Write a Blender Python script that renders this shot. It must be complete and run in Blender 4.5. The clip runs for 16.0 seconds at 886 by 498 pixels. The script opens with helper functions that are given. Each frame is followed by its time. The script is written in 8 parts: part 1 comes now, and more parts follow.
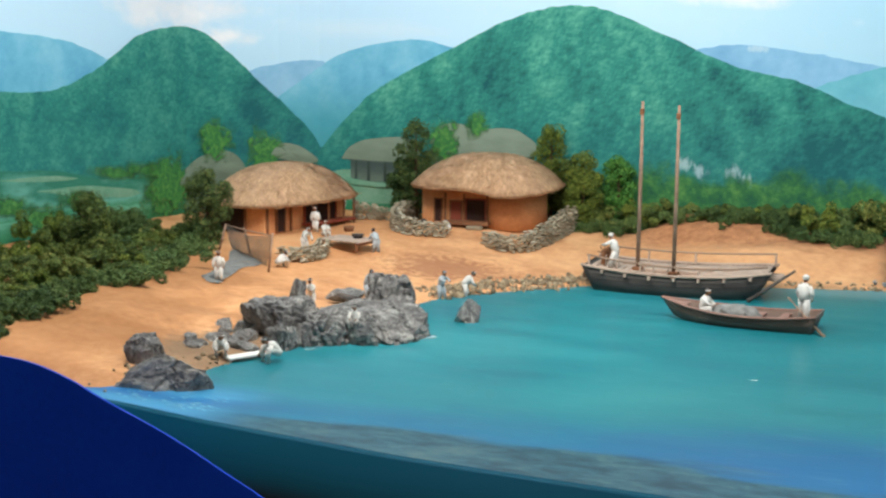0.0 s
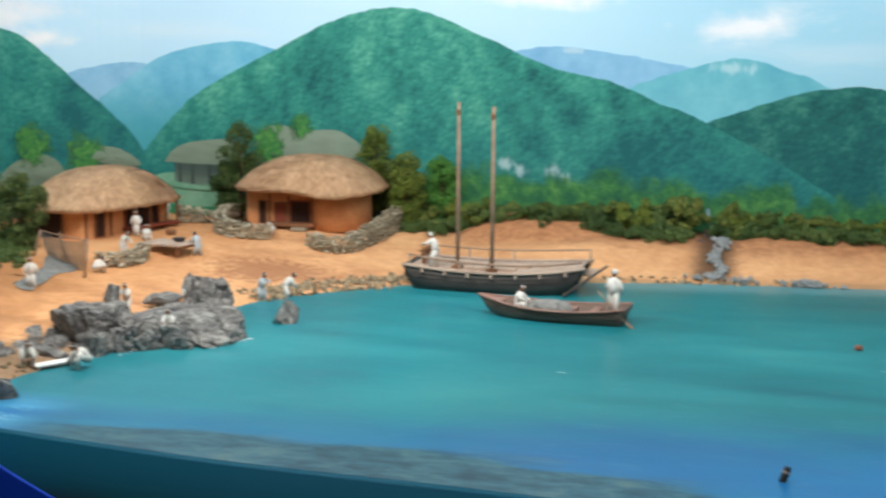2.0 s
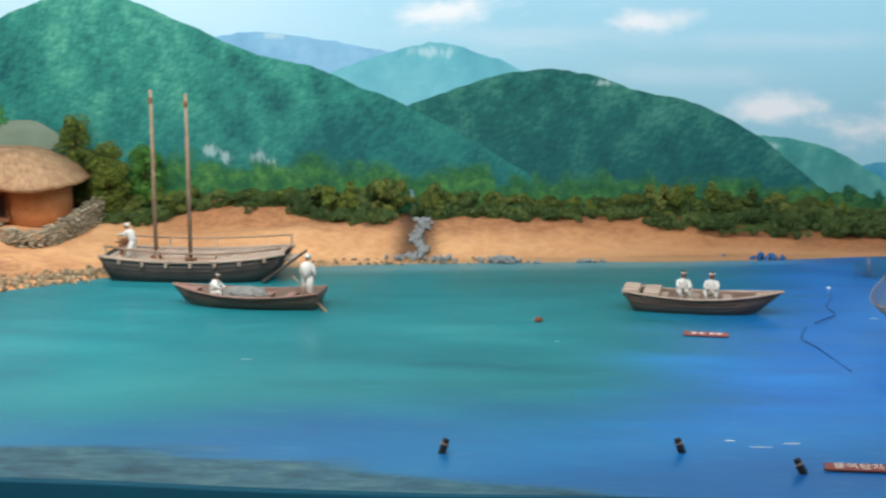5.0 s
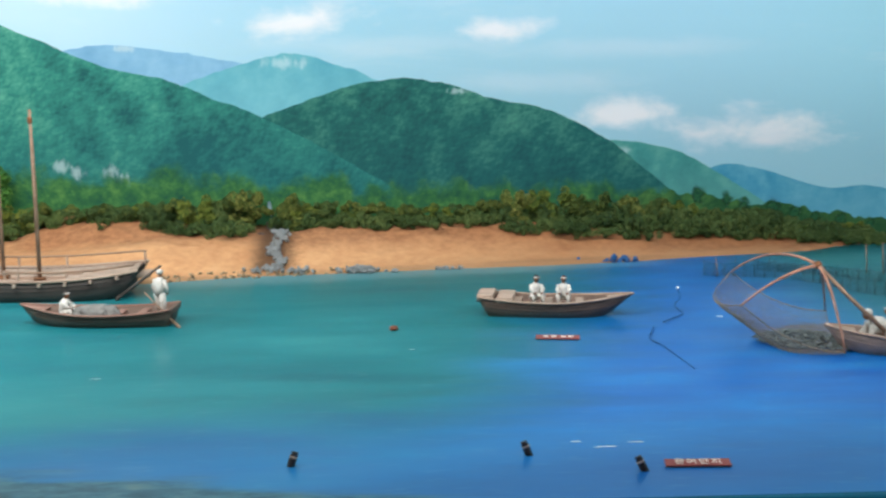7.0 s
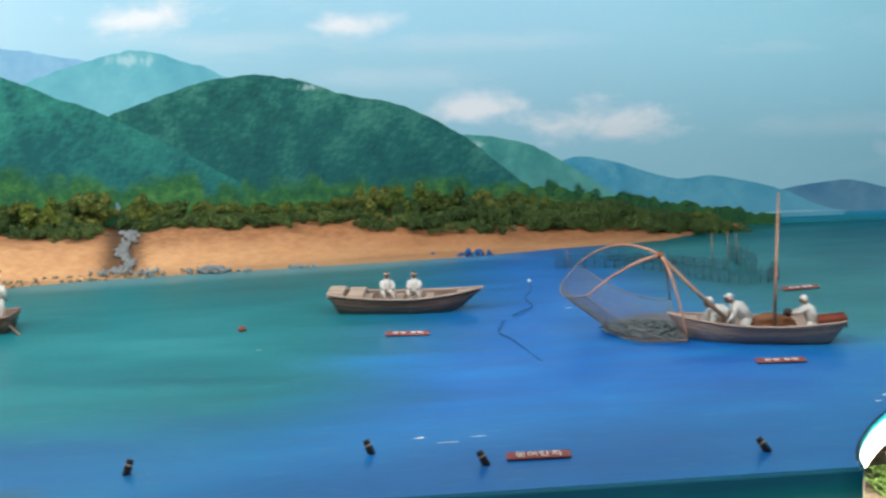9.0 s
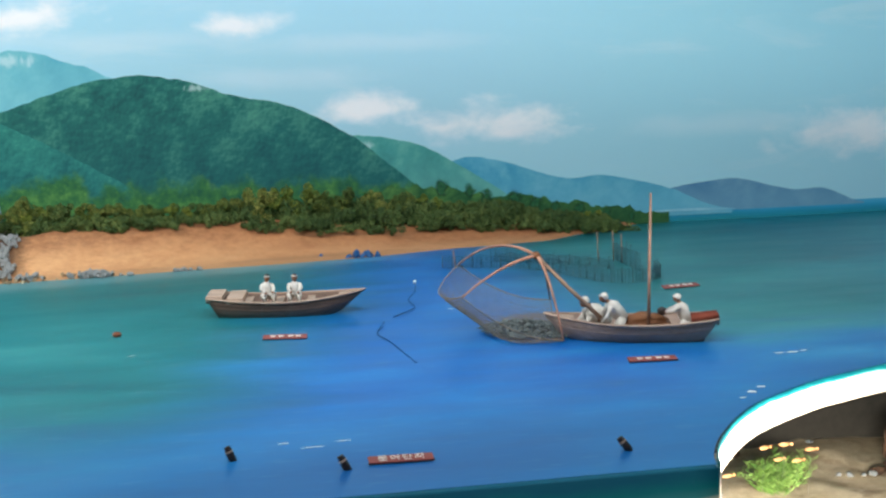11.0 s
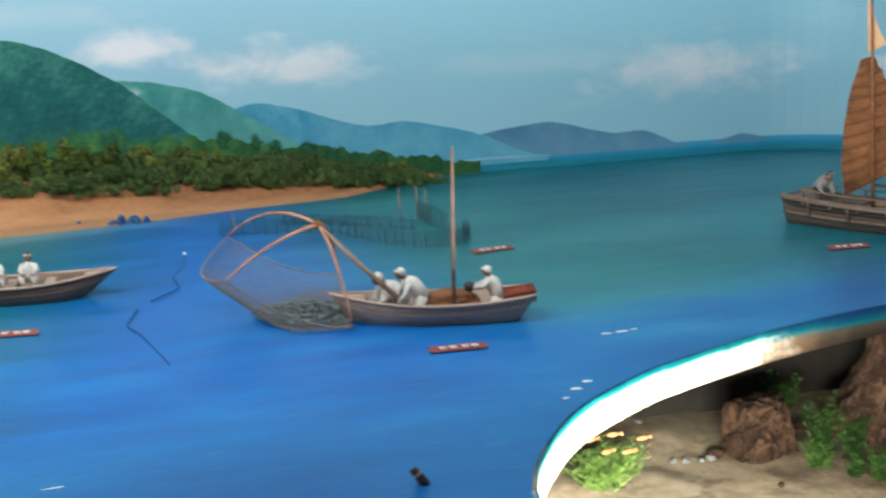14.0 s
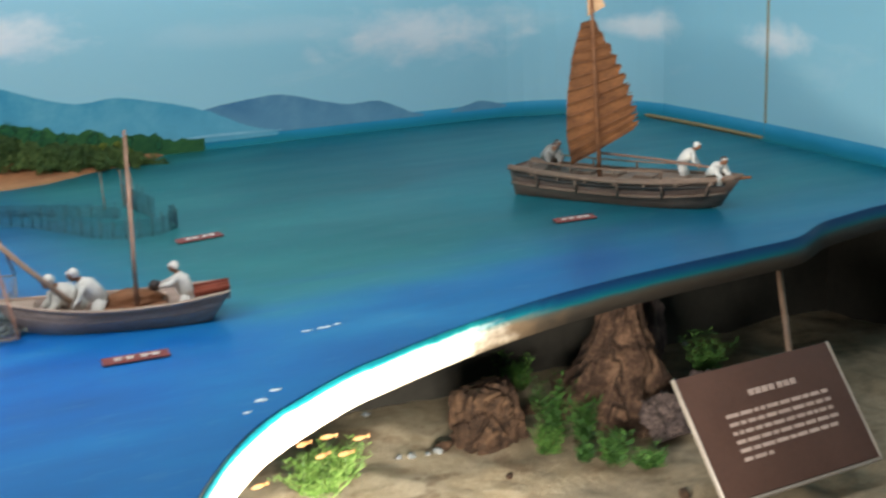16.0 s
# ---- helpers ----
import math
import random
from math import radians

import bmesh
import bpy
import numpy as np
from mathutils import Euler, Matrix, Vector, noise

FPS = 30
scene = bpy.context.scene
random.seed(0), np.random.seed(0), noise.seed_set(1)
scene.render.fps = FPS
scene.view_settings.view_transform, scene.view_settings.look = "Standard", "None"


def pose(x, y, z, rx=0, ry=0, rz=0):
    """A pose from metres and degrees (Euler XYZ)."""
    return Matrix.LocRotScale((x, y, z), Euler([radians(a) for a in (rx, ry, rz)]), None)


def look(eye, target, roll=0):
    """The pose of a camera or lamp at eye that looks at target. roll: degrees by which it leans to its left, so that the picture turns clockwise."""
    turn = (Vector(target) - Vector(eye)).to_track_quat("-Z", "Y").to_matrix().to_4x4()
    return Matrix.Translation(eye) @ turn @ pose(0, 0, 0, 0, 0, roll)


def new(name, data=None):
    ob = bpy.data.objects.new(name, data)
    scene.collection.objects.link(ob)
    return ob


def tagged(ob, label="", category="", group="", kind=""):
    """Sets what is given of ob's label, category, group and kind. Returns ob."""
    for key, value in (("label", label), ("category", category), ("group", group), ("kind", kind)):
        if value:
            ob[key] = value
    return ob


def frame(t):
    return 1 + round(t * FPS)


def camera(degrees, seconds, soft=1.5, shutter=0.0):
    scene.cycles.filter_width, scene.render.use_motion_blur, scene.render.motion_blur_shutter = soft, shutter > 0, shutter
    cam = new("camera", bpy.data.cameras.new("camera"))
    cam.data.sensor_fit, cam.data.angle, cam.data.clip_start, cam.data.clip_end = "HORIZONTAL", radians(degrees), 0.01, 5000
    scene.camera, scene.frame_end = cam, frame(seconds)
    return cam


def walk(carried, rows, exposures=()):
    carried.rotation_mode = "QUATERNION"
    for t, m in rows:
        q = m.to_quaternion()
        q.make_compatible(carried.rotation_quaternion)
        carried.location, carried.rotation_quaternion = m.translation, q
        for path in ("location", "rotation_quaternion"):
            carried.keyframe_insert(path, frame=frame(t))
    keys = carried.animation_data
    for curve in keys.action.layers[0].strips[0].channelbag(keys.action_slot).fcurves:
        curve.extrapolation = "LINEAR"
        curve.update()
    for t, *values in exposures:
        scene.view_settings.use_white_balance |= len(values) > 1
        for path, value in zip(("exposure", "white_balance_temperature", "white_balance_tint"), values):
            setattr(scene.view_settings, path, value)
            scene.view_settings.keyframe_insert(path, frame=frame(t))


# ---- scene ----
cam = camera(37.9, 16.0, soft=2.4, shutter=0.8)
PATH = [
    (0, (0.197, -0.239, 1.367), (-0.502, 1.613, 1.079), 0.7),
    (0.5, (0.207, -0.24, 1.365), (-0.467, 1.621, 1.078), 0.9),
    (1, (0.217, -0.236, 1.366), (-0.405, 1.644, 1.08), 0.9),
    (1.5, (0.236, -0.231, 1.364), (-0.323, 1.667, 1.072), 0.7),
    (2, (0.268, -0.24, 1.368), (-0.206, 1.682, 1.085), 0.6),
    (2.5, (0.298, -0.24, 1.368), (-0.096, 1.699, 1.077), 0.3),
    (3, (0.328, -0.243, 1.37), (0.019, 1.711, 1.073), 0.1),
    (3.5, (0.349, -0.235, 1.373), (0.105, 1.727, 1.071), 0.4),
    (4, (0.368, -0.236, 1.376), (0.153, 1.729, 1.068), 0.2),
    (4.5, (0.391, -0.239, 1.379), (0.229, 1.73, 1.07), 0.0),
    (5, (0.405, -0.242, 1.378), (0.308, 1.732, 1.07), 0.0),
    (5.2, (0.406, -0.243, 1.376), (0.336, 1.732, 1.072), -0.0),
    (7.5, (0.467, -0.249, 1.383), (0.608, 1.724, 1.086), -1.1),
    (8, (0.481, -0.249, 1.383), (0.67, 1.72, 1.084), -1.3),
    (8.5, (0.49, -0.243, 1.379), (0.724, 1.72, 1.071), -1.2),
    (9, (0.501, -0.237, 1.381), (0.796, 1.718, 1.074), -1.2),
    (9.5, (0.514, -0.239, 1.383), (0.858, 1.707, 1.074), -1.3),
    (10, (0.53, -0.244, 1.382), (0.916, 1.694, 1.071), -1.4),
    (10.2, (0.539, -0.245, 1.383), (0.943, 1.689, 1.073), -1.6),
    (12.3, (0.682, -0.173, 1.376), (1.12, 1.749, 1.037), -0.6),
    (12.5, (0.699, -0.142, 1.369), (1.151, 1.769, 0.988), -0.7),
    (13, (0.718, -0.018, 1.366), (1.246, 1.874, 0.992), -1.5),
    (13.5, (0.724, 0.102, 1.358), (1.374, 1.955, 0.978), -1.6),
    (14, (0.773, 0.164, 1.354), (1.451, 2.002, 0.949), -1.4),
    (14.5, (0.837, 0.215, 1.351), (1.598, 2.013, 0.92), -1.1),
    (15, (0.883, 0.243, 1.347), (1.746, 1.991, 0.9), -0.7),
    (15.5, (0.917, 0.272, 1.338), (1.853, 1.975, 0.866), -0.8),
    (16, (0.975, 0.289, 1.34), (1.953, 1.971, 0.878), -1.8),
]
walk(cam, [(t, look(eye, target, roll)) for t, eye, target, roll in PATH])

# ---- light ----
# A closed exhibition room: tube lamps hang over the model, out of sight above the glass.
SEA = 0.8


def area(name, eye, target, sx, sy, watts, colour):
    data = bpy.data.lights.new(name, "AREA")
    data.shape, data.size, data.size_y, data.energy, data.color = "RECTANGLE", sx, sy, watts, colour
    ob = new(name, data)
    ob.matrix_world = look(eye, target)
    return ob


area("tube_lamp_left", (-0.95, 1.9, 2.35), (-1.0, 3.1, 0.9), 1.3, 0.4, 33.5, (1.0, 0.97, 0.92))
area("tube_lamp_middle", (0.4, 1.7, 2.35), (0.5, 3.1, 0.95), 1.6, 0.4, 24.5, (1.0, 0.98, 0.95))
area("tube_lamp_right", (2.1, 1.6, 2.35), (2.3, 3.3, 1.05), 1.4, 0.4, 16, (0.97, 0.98, 1.0))
area("room_lamp", (0.2, -1.3, 2.55), (0.2, 0.2, 0.6), 2.0, 0.6, 20, (1.0, 0.97, 0.93))
area("case_lamp", (1.56, 1.29, 0.69), (1.62, 1.9, 0.58), 0.30, 0.10, 21, (1.0, 0.93, 0.82)).data.spread = radians(160)
world = bpy.data.worlds.new("room_light")
world.use_nodes = True
world.node_tree.nodes["Background"].inputs[0].default_value = (0.75, 0.85, 1.0, 1)
world.node_tree.nodes["Background"].inputs[1].default_value = 0.135
scene.world = world


# ---- materials ----
def rgb(r, g, b):
    return tuple((c / 255 / 12.92 if c < 10 else ((c / 255 + 0.055) / 1.055) ** 2.4) for c in (r, g, b)) + (1,)


class Nodes:
    """A short way to write a material's nodes."""

    def __init__(self, name, rough=0.8, metal=0.0):
        self.m = bpy.data.materials.new(name)
        self.m.use_nodes = True
        self.t = self.m.node_tree
        self.b = self.t.nodes["Principled BSDF"]
        self.b.inputs["Roughness"].default_value = rough
        self.b.inputs["Metallic"].default_value = metal
        self.b.inputs["Specular IOR Level"].default_value = 0.3

    def put(self, kind, **given):
        n = self.t.nodes.new(kind)
        for k, v in given.items():
            if k.startswith("i_"):
                n.inputs[k[2:].replace("_", " ")].default_value = v
        return n

    def link(self, a, b):
        self.t.links.new(a, b)

    def coords(self, stretch=(1, 1, 1), which="Object", spin=False, tilt=0.0):
        c = self.put("ShaderNodeTexCoord")
        mp = self.put("ShaderNodeMapping")
        mp.inputs["Scale"].default_value = stretch
        mp.inputs["Rotation"].default_value = (0, tilt, 0)
        self.link(c.outputs[which], mp.inputs["Vector"])
        if spin:
            info = self.put("ShaderNodeObjectInfo")
            mul = self.put("ShaderNodeMath")
            mul.operation = "MULTIPLY"
            mul.inputs[1].default_value = 37.0
            self.link(info.outputs["Random"], mul.inputs[0])
            self.link(mul.outputs[0], mp.inputs["Location"])
        return mp.outputs[0]

    def noise(self, at, scale, detail=4, rough=0.55, warp=0.0):
        n = self.put("ShaderNodeTexNoise")
        n.inputs["Scale"].default_value, n.inputs["Detail"].default_value, n.inputs["Roughness"].default_value = scale, detail, rough
        n.inputs["Distortion"].default_value = warp
        self.link(at, n.inputs["Vector"])
        return n.outputs["Fac"]

    def noise_shift(self, at, scale, far):
        """Coordinates pushed about a little, so that cells lose their even grid."""
        n = self.put("ShaderNodeTexNoise")
        n.inputs["Scale"].default_value = scale
        self.link(at, n.inputs["Vector"])
        v = self.put("ShaderNodeVectorMath")
        v.operation = "MULTIPLY_ADD"
        v.inputs[1].default_value = (far, far, far)
        self.link(n.outputs["Color"], v.inputs[0])
        self.link(at, v.inputs[2])
        return v.outputs[0]

    def moved(self, at, by):
        v = self.put("ShaderNodeVectorMath")
        v.operation = "ADD"
        v.inputs[1].default_value = by
        self.link(at, v.inputs[0])
        return v.outputs[0]

    def voronoi(self, at, scale, out="Distance"):
        n = self.put("ShaderNodeTexVoronoi")
        n.inputs["Scale"].default_value = scale
        self.link(at, n.inputs["Vector"])
        return n.outputs[out]

    def ramp(self, fac, stops):
        n = self.put("ShaderNodeValToRGB")
        e = n.color_ramp.elements
        while len(e) < len(stops):
            e.new(0.5)
        for el, (p, c) in zip(e, stops):
            el.position, el.color = p, c if len(c) == 4 else (*c, 1)
        self.link(fac, n.inputs[0])
        return n.outputs[0]

    def level(self, fac, lo, hi):
        """0 at lo, 1 at hi."""
        n = self.put("ShaderNodeMapRange")
        n.interpolation_type = "SMOOTHSTEP"
        n.inputs["From Min"].default_value, n.inputs["From Max"].default_value = lo, hi
        self.link(fac, n.inputs["Value"])
        return n.outputs[0]

    def math(self, op, a, b=None):
        n = self.put("ShaderNodeMath")
        n.operation = op
        for k, v in enumerate((a, b)):
            if v is None:
                continue
            if isinstance(v, (int, float)):
                n.inputs[k].default_value = v
            else:
                self.link(v, n.inputs[k])
        return n.outputs[0]

    def mix(self, fac, a, b, blend="MIX"):
        n = self.put("ShaderNodeMix")
        n.data_type, n.blend_type = "RGBA", blend
        for k, v in ((0, fac), (6, a), (7, b)):
            if isinstance(v, (int, float)):
                n.inputs[k].default_value = v
            elif isinstance(v, tuple):
                n.inputs[k].default_value = v
            else:
                self.link(v, n.inputs[k])
        return n.outputs[2]

    def axis(self, at):
        n = self.put("ShaderNodeSeparateXYZ")
        self.link(at, n.inputs[0])
        return n.outputs

    def colour(self, c):
        if isinstance(c, tuple):
            self.b.inputs["Base Color"].default_value = c
        else:
            self.link(c, self.b.inputs["Base Color"])
        return self

    def bump(self, height, strength=0.4, far=0.002):
        n = self.put("ShaderNodeBump")
        n.inputs["Strength"].default_value, n.inputs["Distance"].default_value = strength, far
        self.link(height, n.inputs["Height"])
        self.link(n.outputs[0], self.b.inputs["Normal"])
        return self

    def gloss(self, fac, lo, hi):
        n = self.put("ShaderNodeMapRange")
        n.inputs["To Min"].default_value, n.inputs["To Max"].default_value = lo, hi
        self.link(fac, n.inputs["Value"])
        self.link(n.outputs[0], self.b.inputs["Roughness"])
        return self


def plain(name, dark, light, s1=15, s2=120, rough=0.75, stretch=(1, 1, 1), bump=0.35, far=0.0015, spin=True, metal=0.0):
    """Two scales of mottling between two colours, with a fine relief."""
    n = Nodes(name, rough, metal)
    at = n.coords(stretch, spin=spin)
    a, b = n.noise(at, s1), n.noise(at, s2, 6, 0.65)
    f = n.math("ADD", n.math("MULTIPLY", a, 0.6), n.math("MULTIPLY", b, 0.4))
    n.colour(n.ramp(f, [(0.33, dark), (0.67, light)]))
    return n.bump(b, bump, far).gloss(b, rough - 0.12, rough + 0.1).m


def dabs(n, c, spots, colour, wild, scale, stretch, thick):
    """Soft dabs of another paint; spots are (x, y, z, half width, half height)."""
    wob = n.math("MULTIPLY", n.math("SUBTRACT", n.noise(n.coords(stretch), scale, 5, 0.58, 0.2), 0.5), wild)
    x, y, z = n.axis(n.coords())
    for x0, y0, z0, ex, ez in spots:
        u, q, v = n.math("DIVIDE", n.math("SUBTRACT", x, x0), ex), n.math("DIVIDE", n.math("SUBTRACT", y, y0), ex), n.math("DIVIDE", n.math("SUBTRACT", z, z0), ez)
        r = n.math("SQRT", n.math("ADD", n.math("ADD", n.math("MULTIPLY", u, u), n.math("MULTIPLY", q, q)), n.math("MULTIPLY", v, v)))
        f = n.math("MULTIPLY", n.level(n.math("ADD", r, wob), 1.15, 0.05), n.level(r, 1.9, 1.2))
        c = n.mix(n.math("MULTIPLY", f, thick), c, colour)
    return c


def painted_forest(name, dark, mid, light, haze, low, high, s=1.0, rim=0.09, veil=0.45, foot=None, cliffs=(), shade=None, dab=1.0):
    """A painted wooded hillside: spurs and round tree tops lit from the upper left, paler along its crest, hazy at its foot."""
    n = Nodes(name, 0.75)
    at = n.coords(spin=True)
    x, y, z = n.axis(n.coords())
    drop = n.axis(n.coords(which="UV"))[1]
    turned = n.put("ShaderNodeVectorMath")
    turned.operation = "MULTIPLY"
    turned.inputs[1].default_value = (1.0, 1, 0.9)
    n.link(n.coords(spin=True, tilt=0.85), turned.inputs[0])
    spurs = turned.outputs[0]

    def relief(p, scale, far, detail, warp):
        return n.math("SUBTRACT", n.noise(p, scale * s, detail, 0.5, warp), n.noise(n.moved(p, (-far, -far * 0.5, far)), scale * s, detail, 0.5, warp))

    broad = relief(spurs, 4.0, 0.06 / s, 3, 0.3)
    folds = relief(spurs, 12.0, 0.02 / s, 4, 0.3)
    lumps = n.noise_shift(at, 40 * s, 0.02 / s)
    tops = n.math("SUBTRACT", n.voronoi(n.moved(lumps, (-0.005 / s, 0, 0.007 / s)), 52 * s), n.voronoi(lumps, 52 * s))
    small = n.math("SUBTRACT", n.voronoi(n.moved(lumps, (-0.003 / s, 0, 0.004 / s)), 105 * s), n.voronoi(lumps, 105 * s))
    fine = n.noise(at, 150 * s, 4, 0.6)
    strokes = n.noise(n.coords((3.2, 1, 0.8), spin=True, tilt=0.7), 11 * s, 4, 0.55, 0.6)
    f = n.math("ADD", n.math("MULTIPLY", broad, 0.58), n.math("MULTIPLY", folds, 0.62))
    f = n.math("ADD", f, n.math("ADD", n.math("MULTIPLY", tops, 0.19 * dab), n.math("MULTIPLY", small, 0.13 * dab)))
    f = n.math("ADD", n.math("ADD", f, 0.46), n.math("MULTIPLY", n.math("SUBTRACT", fine, 0.5), 0.06))
    f = n.math("ADD", f, n.math("MULTIPLY", n.math("SUBTRACT", strokes, 0.5), 0.06))
    groves = n.noise(n.coords((0.8, 1, 1.2), spin=True, tilt=-0.35), 12 * s, 6, 0.6, 0.5)
    f = n.math("ADD", f, n.math("MULTIPLY", n.math("SUBTRACT", groves, 0.5), 0.17))
    f = n.math("ADD", f, n.math("MULTIPLY", n.level(drop, 0.13, 0.0), rim))
    if shade:
        f = n.math("ADD", f, n.math("MULTIPLY", n.level(x, shade[0], shade[1]), shade[2]))
    c = n.ramp(f, [(0.2, dark), (0.5, mid), (0.85, light)])
    c = n.mix(n.math("MULTIPLY", n.level(z, high, low), veil), c, haze)
    c = dabs(n, c, cliffs, rgb(196, 220, 228), 3.4, 40, (2.2, 1, 0.6), 0.5)
    if foot:
        clump = n.ramp(n.math("ADD", n.math("MULTIPLY", n.noise(at, 26, 5, 0.6), 0.7), n.math("MULTIPLY", n.noise(at, 90, 4, 0.6), 0.3)), [(0.34, foot[0]), (0.5, foot[1]), (0.66, foot[2])])
        line = n.math("ADD", n.math("ADD", z, n.math("MULTIPLY", x, 0.035)), n.math("MULTIPLY", n.math("SUBTRACT", n.noise(n.coords((1, 1, 0.7)), 9, 6, 0.62), 0.5), 0.24))
        c = n.mix(n.math("MULTIPLY", n.level(line, 1.035, 0.985), n.level(x, -1.0, -0.75)), c, clump)
    n.colour(c)
    return n.bump(fine, 0.05, 0.001).m


def vertical_wash(name, stops, low, high, s=9, rough=0.7, wob=0.25):
    """Paint laid on in soft horizontal washes from low to high."""
    n = Nodes(name, rough)
    at = n.coords((0.5, 0.5, 1.6))
    z = n.axis(n.coords())[2]
    f = n.math("ADD", n.level(z, low, high), n.math("MULTIPLY", n.math("SUBTRACT", n.noise(at, s, 5), 0.5), wob))
    n.colour(n.ramp(f, stops))
    return n.bump(n.noise(at, 160), 0.05, 0.001).m


def sky_paint():
    n = Nodes("sky_paint", 0.7)
    x, y, z = n.axis(n.coords())
    at = n.coords((0.6, 0.6, 2.2))
    soft = n.noise(at, 2.3, 5, 0.55, 0.3)
    f = n.math("ADD", n.level(z, 0.84, 1.75), n.math("MULTIPLY", n.math("SUBTRACT", soft, 0.5), 0.35))
    c = n.ramp(f, [(0.0, rgb(153, 201, 217)), (0.3, rgb(156, 202, 220)), (0.62, rgb(158, 205, 225)), (1.0, rgb(156, 205, 229))])
    left = n.ramp(f, [(0.0, rgb(170, 213, 232)), (0.5, rgb(186, 222, 242)), (1.0, rgb(194, 227, 248))])
    right = n.ramp(f, [(0.0, rgb(160, 208, 224)), (0.4, rgb(154, 206, 224)), (1.0, rgb(148, 202, 222))])
    c = n.mix(n.level(x, 0.5, -0.9), c, left)
    c = n.mix(n.level(x, 1.3, 2.3), c, right)
    white = [(x0, y0, z0, ex, ez) for x0, y0, z0, ex, ez in (
        (-2.06, 3.30, 1.52, 0.34, 0.08), (-0.45, 3.69, 1.58, 0.34, 0.05), (0.24, 3.69, 1.485, 0.22, 0.055), (0.82, 3.69, 1.458, 0.17, 0.042), (1.19, 3.69, 1.198, 0.19, 0.06), (-1.97, 3.52, 1.44, 0.10, 0.045),
        (1.63, 3.69, 1.145, 0.26, 0.08), (2.92, 3.69, 1.075, 0.34, 0.085), (3.45, 2.80, 1.07, 0.16, 0.05), (3.50, 3.40, 1.075, 0.20, 0.05))]
    pale = n.ramp(soft, [(0.3, rgb(228, 230, 238)), (0.65, rgb(252, 246, 246))])
    c = dabs(n, c, white, pale, 2.5, 7.5, (0.8, 0.8, 1.5), 0.78)
    c = dabs(n, c, [(-1.6, 3.69, 1.47, 0.3, 0.04), (0.5, 3.69, 1.42, 0.5, 0.035), (0.95, 3.69, 1.30, 0.4, 0.04), (2.4, 3.69, 1.11, 0.4, 0.045), (1.2, 3.69, 1.40, 0.5, 0.04)], pale, 1.6, 5, (0.6, 0.6, 2.0), 0.16)
    veil = n.level(n.noise(n.coords((0.5, 0.5, 2.6)), 3.1, 6, 0.6, 0.5), 0.52, 0.72)
    c = n.mix(n.math("MULTIPLY", veil, 0.18), c, rgb(226, 232, 236))
    n.colour(c)
    return n.bump(n.noise(at, 140), 0.05, 0.001).m


